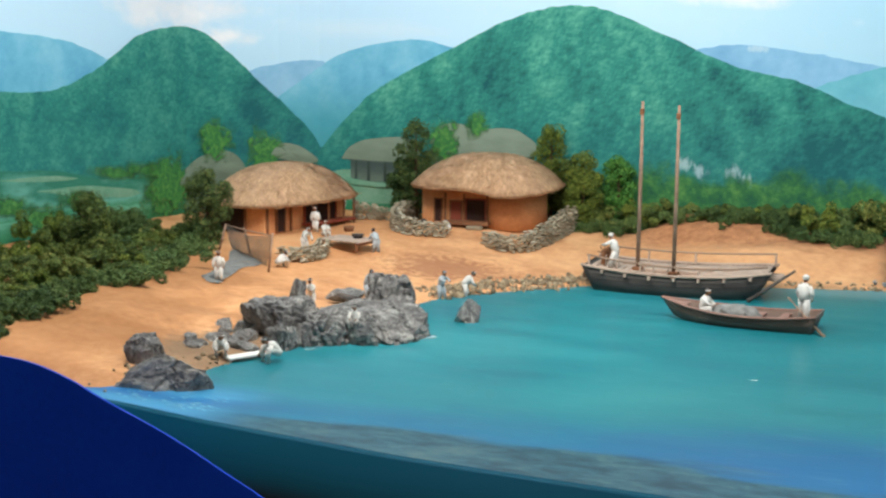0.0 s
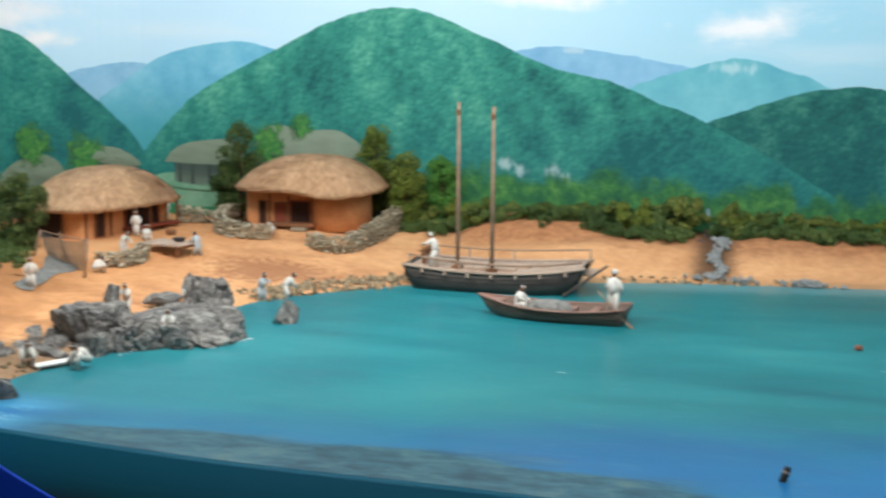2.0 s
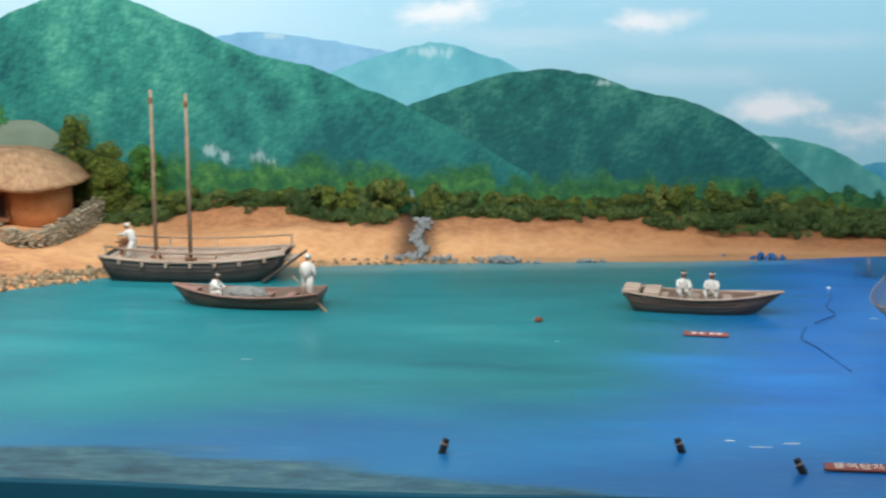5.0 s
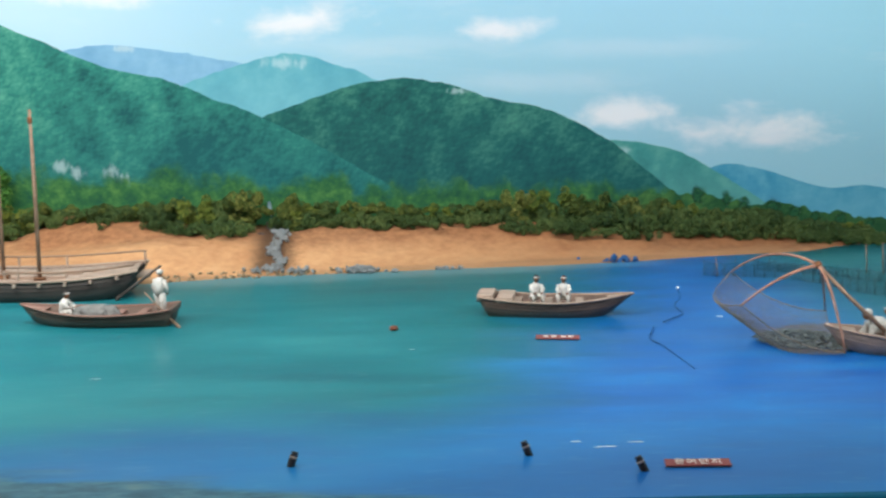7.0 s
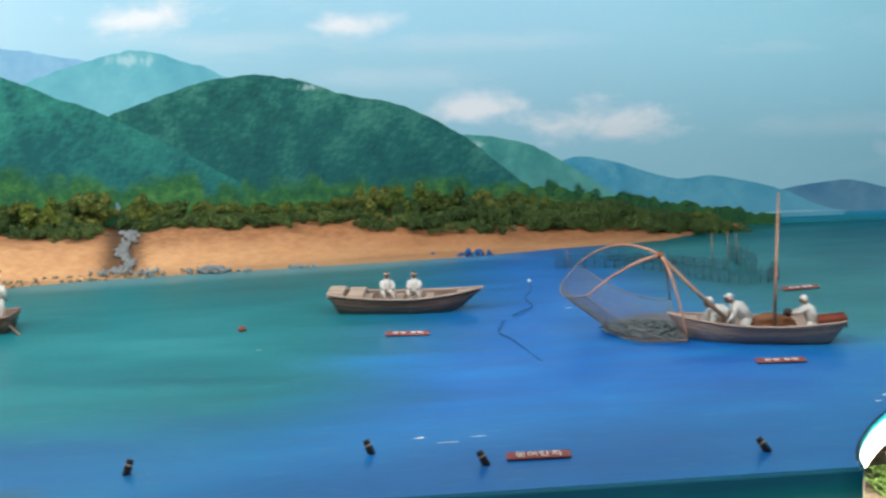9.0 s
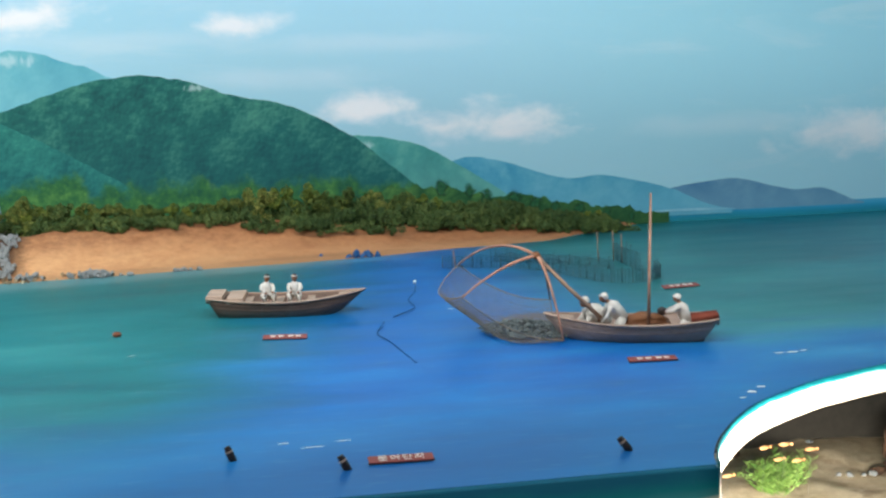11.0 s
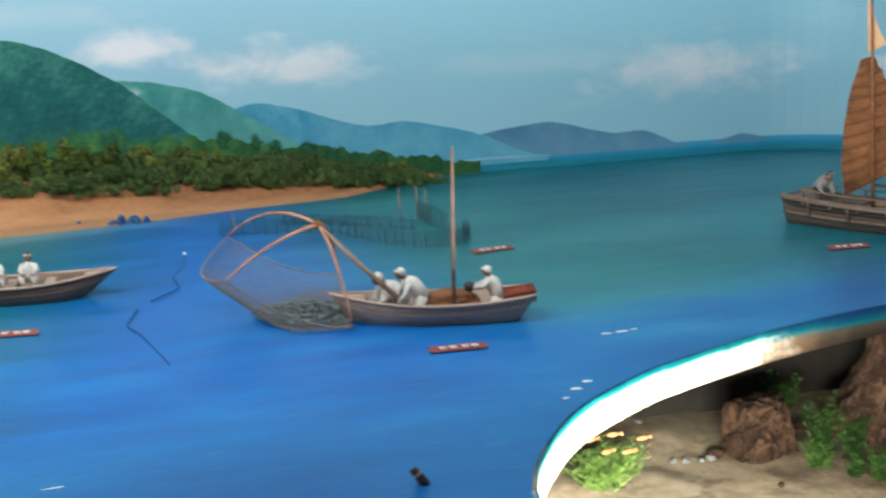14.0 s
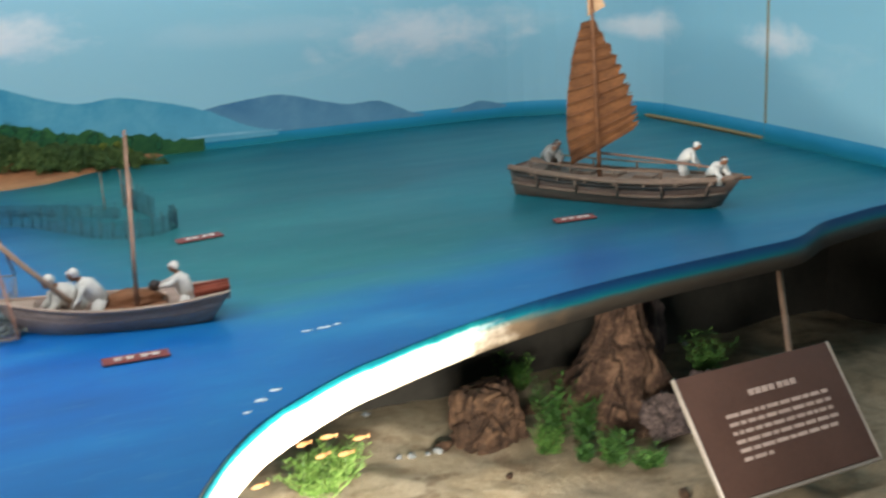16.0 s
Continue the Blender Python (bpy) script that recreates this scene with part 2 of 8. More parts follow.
def sea_paint():
    """The varnished sea: green over the shallows, blue towards the open water, grey-green along the cut edge."""
    n = Nodes("sea_paint", 0.22)
    n.b.inputs["Specular IOR Level"].default_value = 0.35
    at = n.coords()
    x, y, z = n.axis(at)
    wide = n.coords((0.55, 1.5, 1))
    a = n.noise(wide, 2.6, 2.5, 0.5, 0.25)
    b = n.noise(n.coords((0.35, 1.8, 1)), 9, 2, 0.5, 0.1)
    w = n.math("ADD", n.math("MULTIPLY", n.math("SUBTRACT", a, 0.5), 0.7), n.math("MULTIPLY", n.math("SUBTRACT", b, 0.5), 0.28))
    w = n.math("ADD", w, n.math("MULTIPLY", n.math("SUBTRACT", n.noise(n.coords((0.7, 1.5, 1)), 7, 6, 0.62, 0.5), 0.5), 0.26))
    green = n.ramp(n.math("ADD", w, 0.5), [(0.28, rgb(18, 104, 122)), (0.45, rgb(28, 122, 134)), (0.6, rgb(40, 134, 144)), (0.8, rgb(66, 152, 158))])
    deep = n.ramp(n.math("ADD", w, 0.5), [(0.28, rgb(12, 92, 104)), (0.45, rgb(22, 110, 118)), (0.6, rgb(32, 120, 128)), (0.8, rgb(54, 140, 142))])
    green = n.mix(n.level(n.math("ADD", x, n.math("MULTIPLY", w, 0.6)), -0.45, 0.05), green, deep)
    blue = n.ramp(n.math("ADD", w, 0.5), [(0.28, rgb(3, 76, 156)), (0.48, rgb(8, 96, 180)), (0.62, rgb(18, 116, 194)), (0.78, rgb(64, 152, 212))])
    side = n.math("ADD", n.math("SUBTRACT", x, n.math("MULTIPLY", y, 0.32)), n.math("MULTIPLY", w, 0.55))
    c = n.mix(n.level(side, -0.2, 0.3), green, blue)
    near = n.math("ADD", n.math("ADD", y, n.math("MULTIPLY", w, 0.35)), n.math("MULTIPLY", n.level(x, 0.3, -0.6), 0.14))
    c = n.mix(n.math("MULTIPLY", n.level(near, 1.92, 1.54), 0.85), c, n.ramp(n.math("ADD", w, 0.5), [(0.3, rgb(12, 80, 146)), (0.55, rgb(20, 103, 168)), (0.8, rgb(38, 126, 174))]))
    c = n.mix(n.math("MULTIPLY", n.level(n.math("ADD", x, w), 1.35, 1.9), 0.68), c, n.ramp(n.math("ADD", w, 0.5), [(0.28, rgb(6, 84, 136)), (0.5, rgb(14, 104, 154)), (0.75, rgb(56, 140, 178))]))
    far_right = n.math("MULTIPLY", n.level(n.math("ADD", y, n.math("MULTIPLY", w, 0.5)), 1.98, 2.32), n.level(x, 1.2, 1.75))
    c = n.mix(far_right, c, n.ramp(n.math("ADD", w, 0.5), [(0.28, rgb(12, 82, 92)), (0.5, rgb(26, 104, 108)), (0.75, rgb(50, 124, 124))]))
    c = n.mix(n.math("MULTIPLY", n.level(n.math("ADD", x, w), 2.05, 2.5), 0.62), c, n.ramp(n.math("ADD", w, 0.5), [(0.28, rgb(2, 84, 104)), (0.5, rgb(10, 104, 122)), (0.75, rgb(34, 122, 134))]))
    strip = n.math("ADD", n.math("ADD", y, n.math("MULTIPLY", n.math("MAXIMUM", n.math("ADD", x, 0.1), 0.0), 0.24)), n.math("MULTIPLY", n.math("SUBTRACT", b, 0.5), 0.14))
    strip = n.math("MULTIPLY", n.level(strip, 1.585, 1.535), n.math("MULTIPLY", n.level(n.math("ADD", x, w), 0.95, 0.6), n.level(x, -0.92, -0.72)))
    shallow = n.level(n.math("ADD", n.math("SUBTRACT", y, n.math("MULTIPLY", x, 0.16)), n.math("MULTIPLY", w, 0.25)), 3.0, 3.14)
    c = n.mix(n.math("MULTIPLY", n.math("MULTIPLY", shallow, n.level(x, -0.45, 0.1)), n.math("MULTIPLY", n.level(x, 1.5, 0.9), 0.5)), c, rgb(120, 158, 166))
    foamy = n.math("MULTIPLY", n.level(x, -0.78, -0.92), n.level(y, 1.72, 1.6))
    c = n.mix(n.math("MULTIPLY", foamy, 0.8), c, n.ramp(b, [(0.3, rgb(36, 120, 190)), (0.6, rgb(84, 168, 216))]))
    mottle = n.noise(n.coords((0.7, 1.6, 1)), 22, 7, 0.7, 0.3)
    c = n.mix(n.math("MULTIPLY", strip, 0.9), c, n.ramp(mottle, [(0.36, rgb(18, 40, 50)), (0.46, rgb(40, 74, 84)), (0.56, rgb(60, 98, 106)), (0.68, rgb(96, 118, 110))]))
    fine = n.noise(n.coords((0.4, 1.3, 1)), 40, 2, 0.5)
    c = n.mix(n.math("MULTIPLY", n.level(fine, 0.55, 0.8), 0.06), c, rgb(170, 215, 215))
    n.colour(c)
    n.gloss(b, 0.26, 0.42)
    return n.m


def sand_paint():
    n = Nodes("sand", 0.92)
    at = n.coords()
    x, y, z = n.axis(at)
    a = n.noise(n.coords((0.9, 1.2, 1)), 5, 7, 0.62, 0.25)
    b = n.noise(at, 45, 6, 0.65)
    g = n.noise(at, 420, 3, 0.6)
    f = n.math("ADD", n.math("MULTIPLY", a, 0.6), n.math("ADD", n.math("MULTIPLY", b, 0.28), n.math("MULTIPLY", g, 0.12)))
    c = n.ramp(f, [(0.28, rgb(158, 106, 72)), (0.43, rgb(202, 146, 102)), (0.57, rgb(224, 170, 122)), (0.78, rgb(238, 194, 150))])
    red = n.level(n.noise(n.coords((0.8, 2.0, 1)), 3.2, 4, 0.6, 0.4), 0.58, 0.74)
    c = n.mix(n.math("MULTIPLY", red, 0.6), c, rgb(134, 74, 50))
    u, v = n.math("MULTIPLY", n.math("ADD", x, 0.98), 4.2), n.math("MULTIPLY", n.math("SUBTRACT", y, 2.92), 6.5)
    worn = n.math("ADD", n.math("SQRT", n.math("ADD", n.math("MULTIPLY", u, u), n.math("MULTIPLY", v, v))), n.math("MULTIPLY", n.math("SUBTRACT", b, 0.5), 1.6))
    c = n.mix(n.math("MULTIPLY", n.level(worn, 1.0, 0.35), 0.6), c, rgb(128, 72, 50))
    # shade at the thicket's foot, put into the sand as a darker brown
    thicket_shade = n.math("ADD", n.math("ADD", x, n.math("MULTIPLY", y, 0.28)), n.math("MULTIPLY", n.math("SUBTRACT", a, 0.5), 0.9))
    c = n.mix(n.math("MULTIPLY", n.math("MULTIPLY", n.math("MULTIPLY", n.level(thicket_shade, -0.45, -0.75), n.level(y, 1.66, 1.86)), n.level(y, 2.8, 2.5)), 0.72), c, n.ramp(b, [(0.35, rgb(84, 58, 38)), (0.65, rgb(136, 98, 64))]))
    near = n.math("ADD", x, n.math("MULTIPLY", n.math("SUBTRACT", b, 0.5), 0.5))
    c = n.mix(n.math("MULTIPLY", n.level(near, -1.02, -1.3), 0.42), c, rgb(196, 132, 80))
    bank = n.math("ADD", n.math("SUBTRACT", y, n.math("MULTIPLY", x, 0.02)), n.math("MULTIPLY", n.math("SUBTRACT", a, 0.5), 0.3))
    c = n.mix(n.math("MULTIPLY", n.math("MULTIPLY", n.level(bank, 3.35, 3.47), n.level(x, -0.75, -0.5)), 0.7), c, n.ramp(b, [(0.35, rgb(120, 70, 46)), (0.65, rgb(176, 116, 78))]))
    run = n.math("ABSOLUTE", n.math("SUBTRACT", n.math("ADD", x, n.math("MULTIPLY", n.math("SUBTRACT", b, 0.5), 0.06)), 0.15))
    c = n.mix(n.math("MULTIPLY", n.math("MULTIPLY", n.level(run, 0.085, 0.02), n.level(y, 3.18, 3.3)), 0.85), c, rgb(70, 52, 40))
    wet = n.math("ADD", n.math("SUBTRACT", y, n.math("MULTIPLY", x, 0.15)), n.math("MULTIPLY", n.math("SUBTRACT", a, 0.5), 0.12))
    c = n.mix(n.math("MULTIPLY", n.math("MULTIPLY", n.level(wet, 3.21, 3.17), n.level(x, -0.6, -0.2)), 0.5), c, rgb(142, 116, 88))
    u, v = n.math("MULTIPLY", n.math("ADD", x, 1.07), 8.5), n.math("MULTIPLY", n.math("SUBTRACT", y, 1.88), 5.2)
    damp = n.math("ADD", n.math("SQRT", n.math("ADD", n.math("MULTIPLY", u, u), n.math("MULTIPLY", v, v))), n.math("MULTIPLY", n.math("SUBTRACT", b, 0.5), 1.5))
    c = n.mix(n.math("MULTIPLY", n.level(damp, 1.25, 0.5), 0.75), c, n.ramp(g, [(0.35, rgb(92, 80, 66)), (0.65, rgb(150, 130, 106))]))
    # sand turns browner and darker with growing x
    dry = n.math("ADD", x, n.math("MULTIPLY", n.math("SUBTRACT", a, 0.5), 1.2))
    c = n.mix(n.math("MULTIPLY", n.level(dry, 0.35, 1.1), 0.42), c, rgb(164, 108, 70))
    n.colour(c)
    return n.bump(n.math("ADD", g, n.math("MULTIPLY", b, 2.0)), 0.5, 0.002).m


M = {}
M["sky"] = sky_paint()
M["sea"] = sea_paint()
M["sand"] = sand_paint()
GREEN = (rgb(24, 82, 66), rgb(46, 106, 62), rgb(86, 140, 74))
CLIFFS = [(-0.50, 3.68, 1.068, 0.028, 0.022), (-0.455, 3.68, 1.045, 0.026, 0.022), (-0.36, 3.68, 1.05, 0.026, 0.022), (-0.315, 3.68, 1.022, 0.026, 0.022), (0.70, 3.68, 1.275, 0.035, 0.010)]
TOPS = [(0.18, 3.685, 1.365, 0.07, 0.018), (-0.3, 3.685, 1.415, 0.04, 0.010), (1.2, 3.685, 1.085, 0.03, 0.012)]
M["range_far"] = painted_forest("far_range_paint", rgb(104, 160, 200), rgb(130, 182, 216), rgb(160, 204, 230), rgb(180, 218, 234), 1.1, 1.4, 0.7, 0.06, cliffs=TOPS, dab=0.35)
M["range_mid"] = painted_forest("middle_range_paint", rgb(66, 148, 174), rgb(94, 172, 190), rgb(134, 200, 208), rgb(132, 200, 214), 1.12, 1.42, 0.75, veil=0.7, cliffs=TOPS, dab=0.35)
M["range_azure"] = painted_forest("azure_range_paint", rgb(80, 154, 194), rgb(112, 184, 212), rgb(152, 208, 228), rgb(62, 152, 164), 1.10, 1.34, 0.75, veil=0.85, dab=0.35)
M["range_blue"] = painted_forest("blue_range_paint", rgb(42, 124, 160), rgb(66, 150, 182), rgb(112, 180, 200), rgb(124, 194, 216), 0.84, 1.0, 0.9, dab=0.35)
M["range_slate"] = painted_forest("slate_range_paint", rgb(64, 114, 154), rgb(84, 134, 168), rgb(116, 160, 184), rgb(120, 170, 194), 0.84, 0.95, 0.8, 0.06, dab=0.35)
M["range_jade"] = painted_forest("jade_range_paint", rgb(30, 104, 108), rgb(62, 142, 138), rgb(112, 178, 166), rgb(110, 178, 176), 0.88, 1.1, 0.9, cliffs=TOPS, dab=0.35)
M["forest"] = painted_forest("forest_paint", rgb(16, 88, 90), rgb(46, 134, 122), rgb(104, 182, 156), rgb(28, 104, 112), 0.9, 1.35, foot=GREEN, cliffs=CLIFFS, shade=(-0.75, 0.0, -0.16))
M["forest_dark"] = painted_forest("dark_forest_paint", rgb(18, 92, 96), rgb(44, 130, 120), rgb(98, 174, 150), rgb(38, 118, 124), 0.88, 1.3, foot=GREEN, cliffs=CLIFFS, shade=(-2.05, -1.75, -0.2))
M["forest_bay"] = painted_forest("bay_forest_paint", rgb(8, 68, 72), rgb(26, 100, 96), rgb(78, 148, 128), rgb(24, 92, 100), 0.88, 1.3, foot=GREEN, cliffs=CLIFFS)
M["thicket_paint"] = painted_forest("thicket_paint", rgb(16, 60, 46), rgb(36, 88, 52), rgb(80, 128, 68), rgb(30, 76, 46), 0.85, 0.93, 1.1, 0.15, 0.5)
M["wall_white"] = plain("plaster", rgb(196, 194, 188), rgb(216, 214, 208), 3, 90, 0.85, bump=0.15)
M["room_floor"] = plain("floor_vinyl", rgb(96, 92, 88), rgb(120, 116, 110), 4, 150, 0.45, bump=0.1)
M["navy"] = plain("navy_board", rgb(4, 66, 208), rgb(6, 80, 230), 3, 80, 0.6, bump=0.06)
n = Nodes("front_wall_paint", 0.6)
n.b.inputs["Specular IOR Level"].default_value = 0.12
fx, fy, fz = n.axis(n.coords())
wob = n.math("MULTIPLY", n.math("SUBTRACT", n.noise(n.coords((0.6, 0.6, 1.5)), 10, 5), 0.5), 0.3)
deep = n.ramp(n.math("ADD", n.level(fz, 0.64, 0.8), n.math("MULTIPLY", wob, 0.35)), [(0.0, rgb(16, 14, 14)), (0.35, rgb(18, 28, 32)), (0.6, rgb(2, 62, 78)), (1.0, rgb(0, 80, 104))])
pale = n.ramp(n.math("ADD", n.level(fz, 0.69, 0.8), wob), [(0.0, rgb(240, 228, 206)), (0.60, rgb(242, 230, 208)), (0.71, rgb(60, 140, 142)), (0.86, rgb(10, 114, 122)), (1.0, rgb(8, 90, 116))])
n.colour(n.mix(n.level(n.math("ADD", fx, wob), 0.75, 1.05), deep, pale))
M["fascia_dark"] = n.m
n = Nodes("cut_edge_paint", 0.5)
fx, fy, fz = n.axis(n.coords())
blot = n.math("SUBTRACT", n.noise(n.coords((1, 1, 1.6)), 16, 6, 0.6), 0.5)
h = n.math("ADD", n.level(fz, 0.75, 0.8), n.math("MULTIPLY", blot, 0.16))
bright = n.ramp(h, [(0.0, rgb(226, 216, 198)), (0.55, rgb(236, 230, 216)), (0.88, rgb(206, 230, 222)), (0.95, rgb(20, 138, 138)), (1.0, rgb(0, 92, 104))])
earthy = n.ramp(h, [(0.0, rgb(40, 37, 34)), (0.3, rgb(58, 54, 48)), (0.46, rgb(50, 58, 56)), (0.62, rgb(0, 84, 94)), (0.85, rgb(0, 62, 92)), (1.0, rgb(0, 42, 82))])
tan = n.ramp(h, [(0.0, rgb(88, 74, 58)), (0.5, rgb(108, 92, 74)), (0.7, rgb(84, 100, 92)), (0.82, rgb(0, 104, 116)), (1.0, rgb(0, 60, 92))])
worn = n.math("ADD", fx, n.math("MULTIPLY", blot, 0.3))
n.colour(n.mix(n.level(worn, 1.96, 2.12), n.mix(n.level(worn, 1.86, 1.98), bright, tan), earthy))
M["fascia_lit"] = n.bump(n.noise(n.coords(), 60, 4), 0.15, 0.003).m
n = Nodes("seabed_sand", 0.92)
sa, sb_, sg = n.noise(n.coords(), 6, 6, 0.6, 0.4), n.noise(n.coords(), 28, 6, 0.65), n.noise(n.coords(), 240, 3)
sf = n.math("ADD", n.math("MULTIPLY", sa, 0.55), n.math("ADD", n.math("MULTIPLY", sb_, 0.3), n.math("MULTIPLY", sg, 0.15)))
sc_ = n.ramp(sf, [(0.32, rgb(146, 126, 100)), (0.46, rgb(192, 174, 144)), (0.58, rgb(218, 202, 174)), (0.72, rgb(238, 228, 206))])
n.colour(n.mix(n.math("MULTIPLY", n.level(n.noise(n.coords(), 9, 5, 0.6, 0.6), 0.54, 0.68), 0.6), sc_, rgb(116, 88, 64)))
# the cave's shade, put into the sand's colour towards the back and right
back_shade = n.math("ADD", n.axis(n.coords())[1], n.math("MULTIPLY", n.math("SUBTRACT", sa, 0.5), 0.5))
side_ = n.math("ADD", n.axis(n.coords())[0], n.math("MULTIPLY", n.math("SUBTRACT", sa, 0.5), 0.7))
n.colour(n.mix(n.math("MAXIMUM", n.math("MULTIPLY", n.level(back_shade, 2.14, 2.36), 0.45), n.math("MULTIPLY", n.level(side_, 1.92, 2.3), 0.68)), n.b.inputs["Base Color"].links[0].from_socket, n.ramp(sb_, [(0.35, rgb(62, 54, 42)), (0.65, rgb(108, 92, 68))])))
M["seabed"] = n.bump(n.math("ADD", sb_, n.math("MULTIPLY", sg, 0.4)), 0.7, 0.006).m
M["cave_dark"] = plain("dark_board", rgb(30, 30, 27), rgb(58, 55, 49), 4, 60, 0.8)


# ---- building helpers ----
def mesh_of(name, bm, material, smooth=True):
    me = bpy.data.meshes.new(name)
    bm.to_mesh(me)
    bm.free()
    for m in material if isinstance(material, (list, tuple)) else (material,):
        me.materials.append(m)
    if smooth:
        me.polygons.foreach_set("use_smooth", [True] * len(me.polygons))
    return me


def part(name, bm, material, parent, label="", smooth=True, at=None):
    """Links a bmesh as ONE mesh object under a thing or under a part."""
    ob = new(name, bm if isinstance(bm, bpy.types.Mesh) else mesh_of(name, bm, material, smooth))
    ob.parent = parent
    if at is not None:
        ob.matrix_basis = at
    return tagged(ob, label)


def thing(name, m, label, category, group="", kind=""):
    ob = new(name)
    ob.empty_display_size = 0.02
    ob.matrix_world = m if isinstance(m, Matrix) else Matrix.Translation(m)
    return tagged(ob, label, category, group, kind)


def raw(verts, faces):
    bm = bmesh.new()
    vs = [bm.verts.new(v) for v in verts]
    for f in faces:
        try:
            bm.faces.new([vs[i] for i in f])
        except ValueError:
            pass
    bm.normal_update()
    return bm


def box(bm, centre, size, m=Matrix(), bevel=0.0):
    r = bmesh.ops.create_cube(bm, size=1.0, matrix=m @ Matrix.Translation(centre) @ Matrix.Diagonal((*size, 1)))
    if bevel:
        es = list({e for v in r["verts"] for e in v.link_edges})
        bmesh.ops.bevel(bm, geom=es, offset=bevel, segments=1, affect="EDGES")
    return bm


def tube(bm, points, radii, sides=8, cap=True):
    """A round bar along points, with a radius at each."""
    pts = [Vector(p) for p in points]
    rs = radii if isinstance(radii, (list, tuple)) else [radii] * len(pts)
    rings = []
    for i, (p, r) in enumerate(zip(pts, rs)):
        d = (pts[min(i + 1, len(pts) - 1)] - pts[max(i - 1, 0)]).normalized()
        a = d.cross(Vector((0, 0, 1)) if abs(d.z) < 0.9 else Vector((1, 0, 0))).normalized()
        b = d.cross(a)
        rings.append([bm.verts.new(p + r * (math.cos(k * math.tau / sides) * a + math.sin(k * math.tau / sides) * b)) for k in range(sides)])
    for q, w in zip(rings, rings[1:]):
        for k in range(sides):
            bm.faces.new((q[k], q[(k + 1) % sides], w[(k + 1) % sides], w[k]))
    if cap:
        bm.faces.new(rings[0][::-1])
        bm.faces.new(rings[-1])
    bmesh.ops.recalc_face_normals(bm, faces=bm.faces)
    return bm


def structure(name, bm, material, label="", smooth=False, parent=None):
    ob = new(name, mesh_of(name, bm, material, smooth))
    ob.parent = parent
    return tagged(ob, label, kind="" if parent else "structure")


def sheet(outline, z0, z1):
    """A flat slab with the given plan outline."""
    bm = bmesh.new()
    lo = [bm.verts.new((x, y, z0)) for x, y in outline]
    hi = [bm.verts.new((x, y, z1)) for x, y in outline]
    bm.faces.new(hi), bm.faces.new(lo[::-1])
    for i in range(len(outline)):
        j = (i + 1) % len(outline)
        bm.faces.new((lo[i], lo[j], hi[j], hi[i]))
    bmesh.ops.recalc_face_normals(bm, faces=bm.faces)
    return bm


def curve_through(points, steps=8):
    """A smooth line through plan points."""
    p = [np.array(q, float) for q in points]
    p = [2 * p[0] - p[1], *p, 2 * p[-1] - p[-2]]
    out = []
    for a, b, c, d in zip(p, p[1:], p[2:], p[3:]):
        for k in range(steps):
            t = k / steps
            out.append(0.5 * (2 * b + (c - a) * t + (2 * a - 5 * b + 4 * c - d) * t * t + (3 * b - a - 3 * c + d) * t**3))
    return [tuple(q) for q in out] + [tuple(p[-2])]


# ---- the room ----
WALL_Y = 3.69
for name, c, s, key in (
    ("floor", (0, 1, -0.05), (9.0, 8.0, 0.1), "room_floor"),
    ("wall_south", (0, -2.55, 1.3), (9.0, 0.1, 2.6), "wall_white"),
    ("wall_west", (-3.85, 0.6, 1.3), (0.1, 6.4, 2.6), "wall_white"),
    ("wall_east", (4.35, 0.6, 1.3), (0.1, 6.4, 2.6), "wall_white"),
    ("wall_north", (0, 3.95, 1.3), (9.0, 0.1, 2.6), "wall_white"),
):
    structure(name, box(bmesh.new(), c, s), M[key])
structure("ceiling", box(bmesh.new(), (0, 1, 2.65), (9.0, 8.0, 0.1)), M["wall_white"], "plain pale ceiling of the exhibition room")

# The painted backdrop runs straight along the back, rounds a corner and comes forward on the far side.
plan = [(-2.2, 1.0), (-2.16, 1.6), (-2.12, 2.2), (-2.1, 2.7), (-2.07, 3.1)] + [(-1.66 - 0.4 * math.cos(a), 3.29 + 0.4 * math.sin(a)) for a in [radians(k) for k in range(10, 91, 10)]]
plan += [(3.15 + 0.38 * math.sin(a), WALL_Y - 0.38 + 0.38 * math.cos(a)) for a in [radians(k) for k in range(0, 91, 8)]]
plan += [(3.5, 3.1), (3.42, 2.65), (3.33, 2.2), (3.25, 1.75), (3.2, 1.2)]


def offset_plan(d):
    """The backdrop's plan, moved d towards the room."""
    out = []
    for i, (x, y) in enumerate(plan):
        a, b = plan[max(i - 1, 0)], plan[min(i + 1, len(plan) - 1)]
        t = Vector((b[0] - a[0], b[1] - a[1])).normalized()
        out.append((x + t.y * d, y - t.x * d))
    return out


def strip(bm, line, z0, z1):
    lo = [bm.verts.new((x, y, z0)) for x, y in line]
    hi = [bm.verts.new((x, y, z1)) for x, y in line]
    for i in range(len(line) - 1):
        bm.faces.new((lo[i], lo[i + 1], hi[i + 1], hi[i]))
    return lo, hi


bm = bmesh.new()
f0, f1 = strip(bm, plan, 0.35, 2.45)
b0, b1 = strip(bm, offset_plan(-0.03), 0.35, 2.45)
for i in range(len(plan) - 1):
    bm.faces.new((f1[i], f1[i + 1], b1[i + 1], b1[i])), bm.faces.new((f0[i], b0[i], b0[i + 1], f0[i + 1]))
bm.faces.new((f0[0], f1[0], b1[0], b0[0])), bm.faces.new((f0[-1], b0[-1], b1[-1], f1[-1]))
bmesh.ops.recalc_face_normals(bm, faces=bm.faces)
backdrop = structure("backdrop", bm, M["sky"], "curved backdrop board painted with sky, hills and sea", smooth=False)
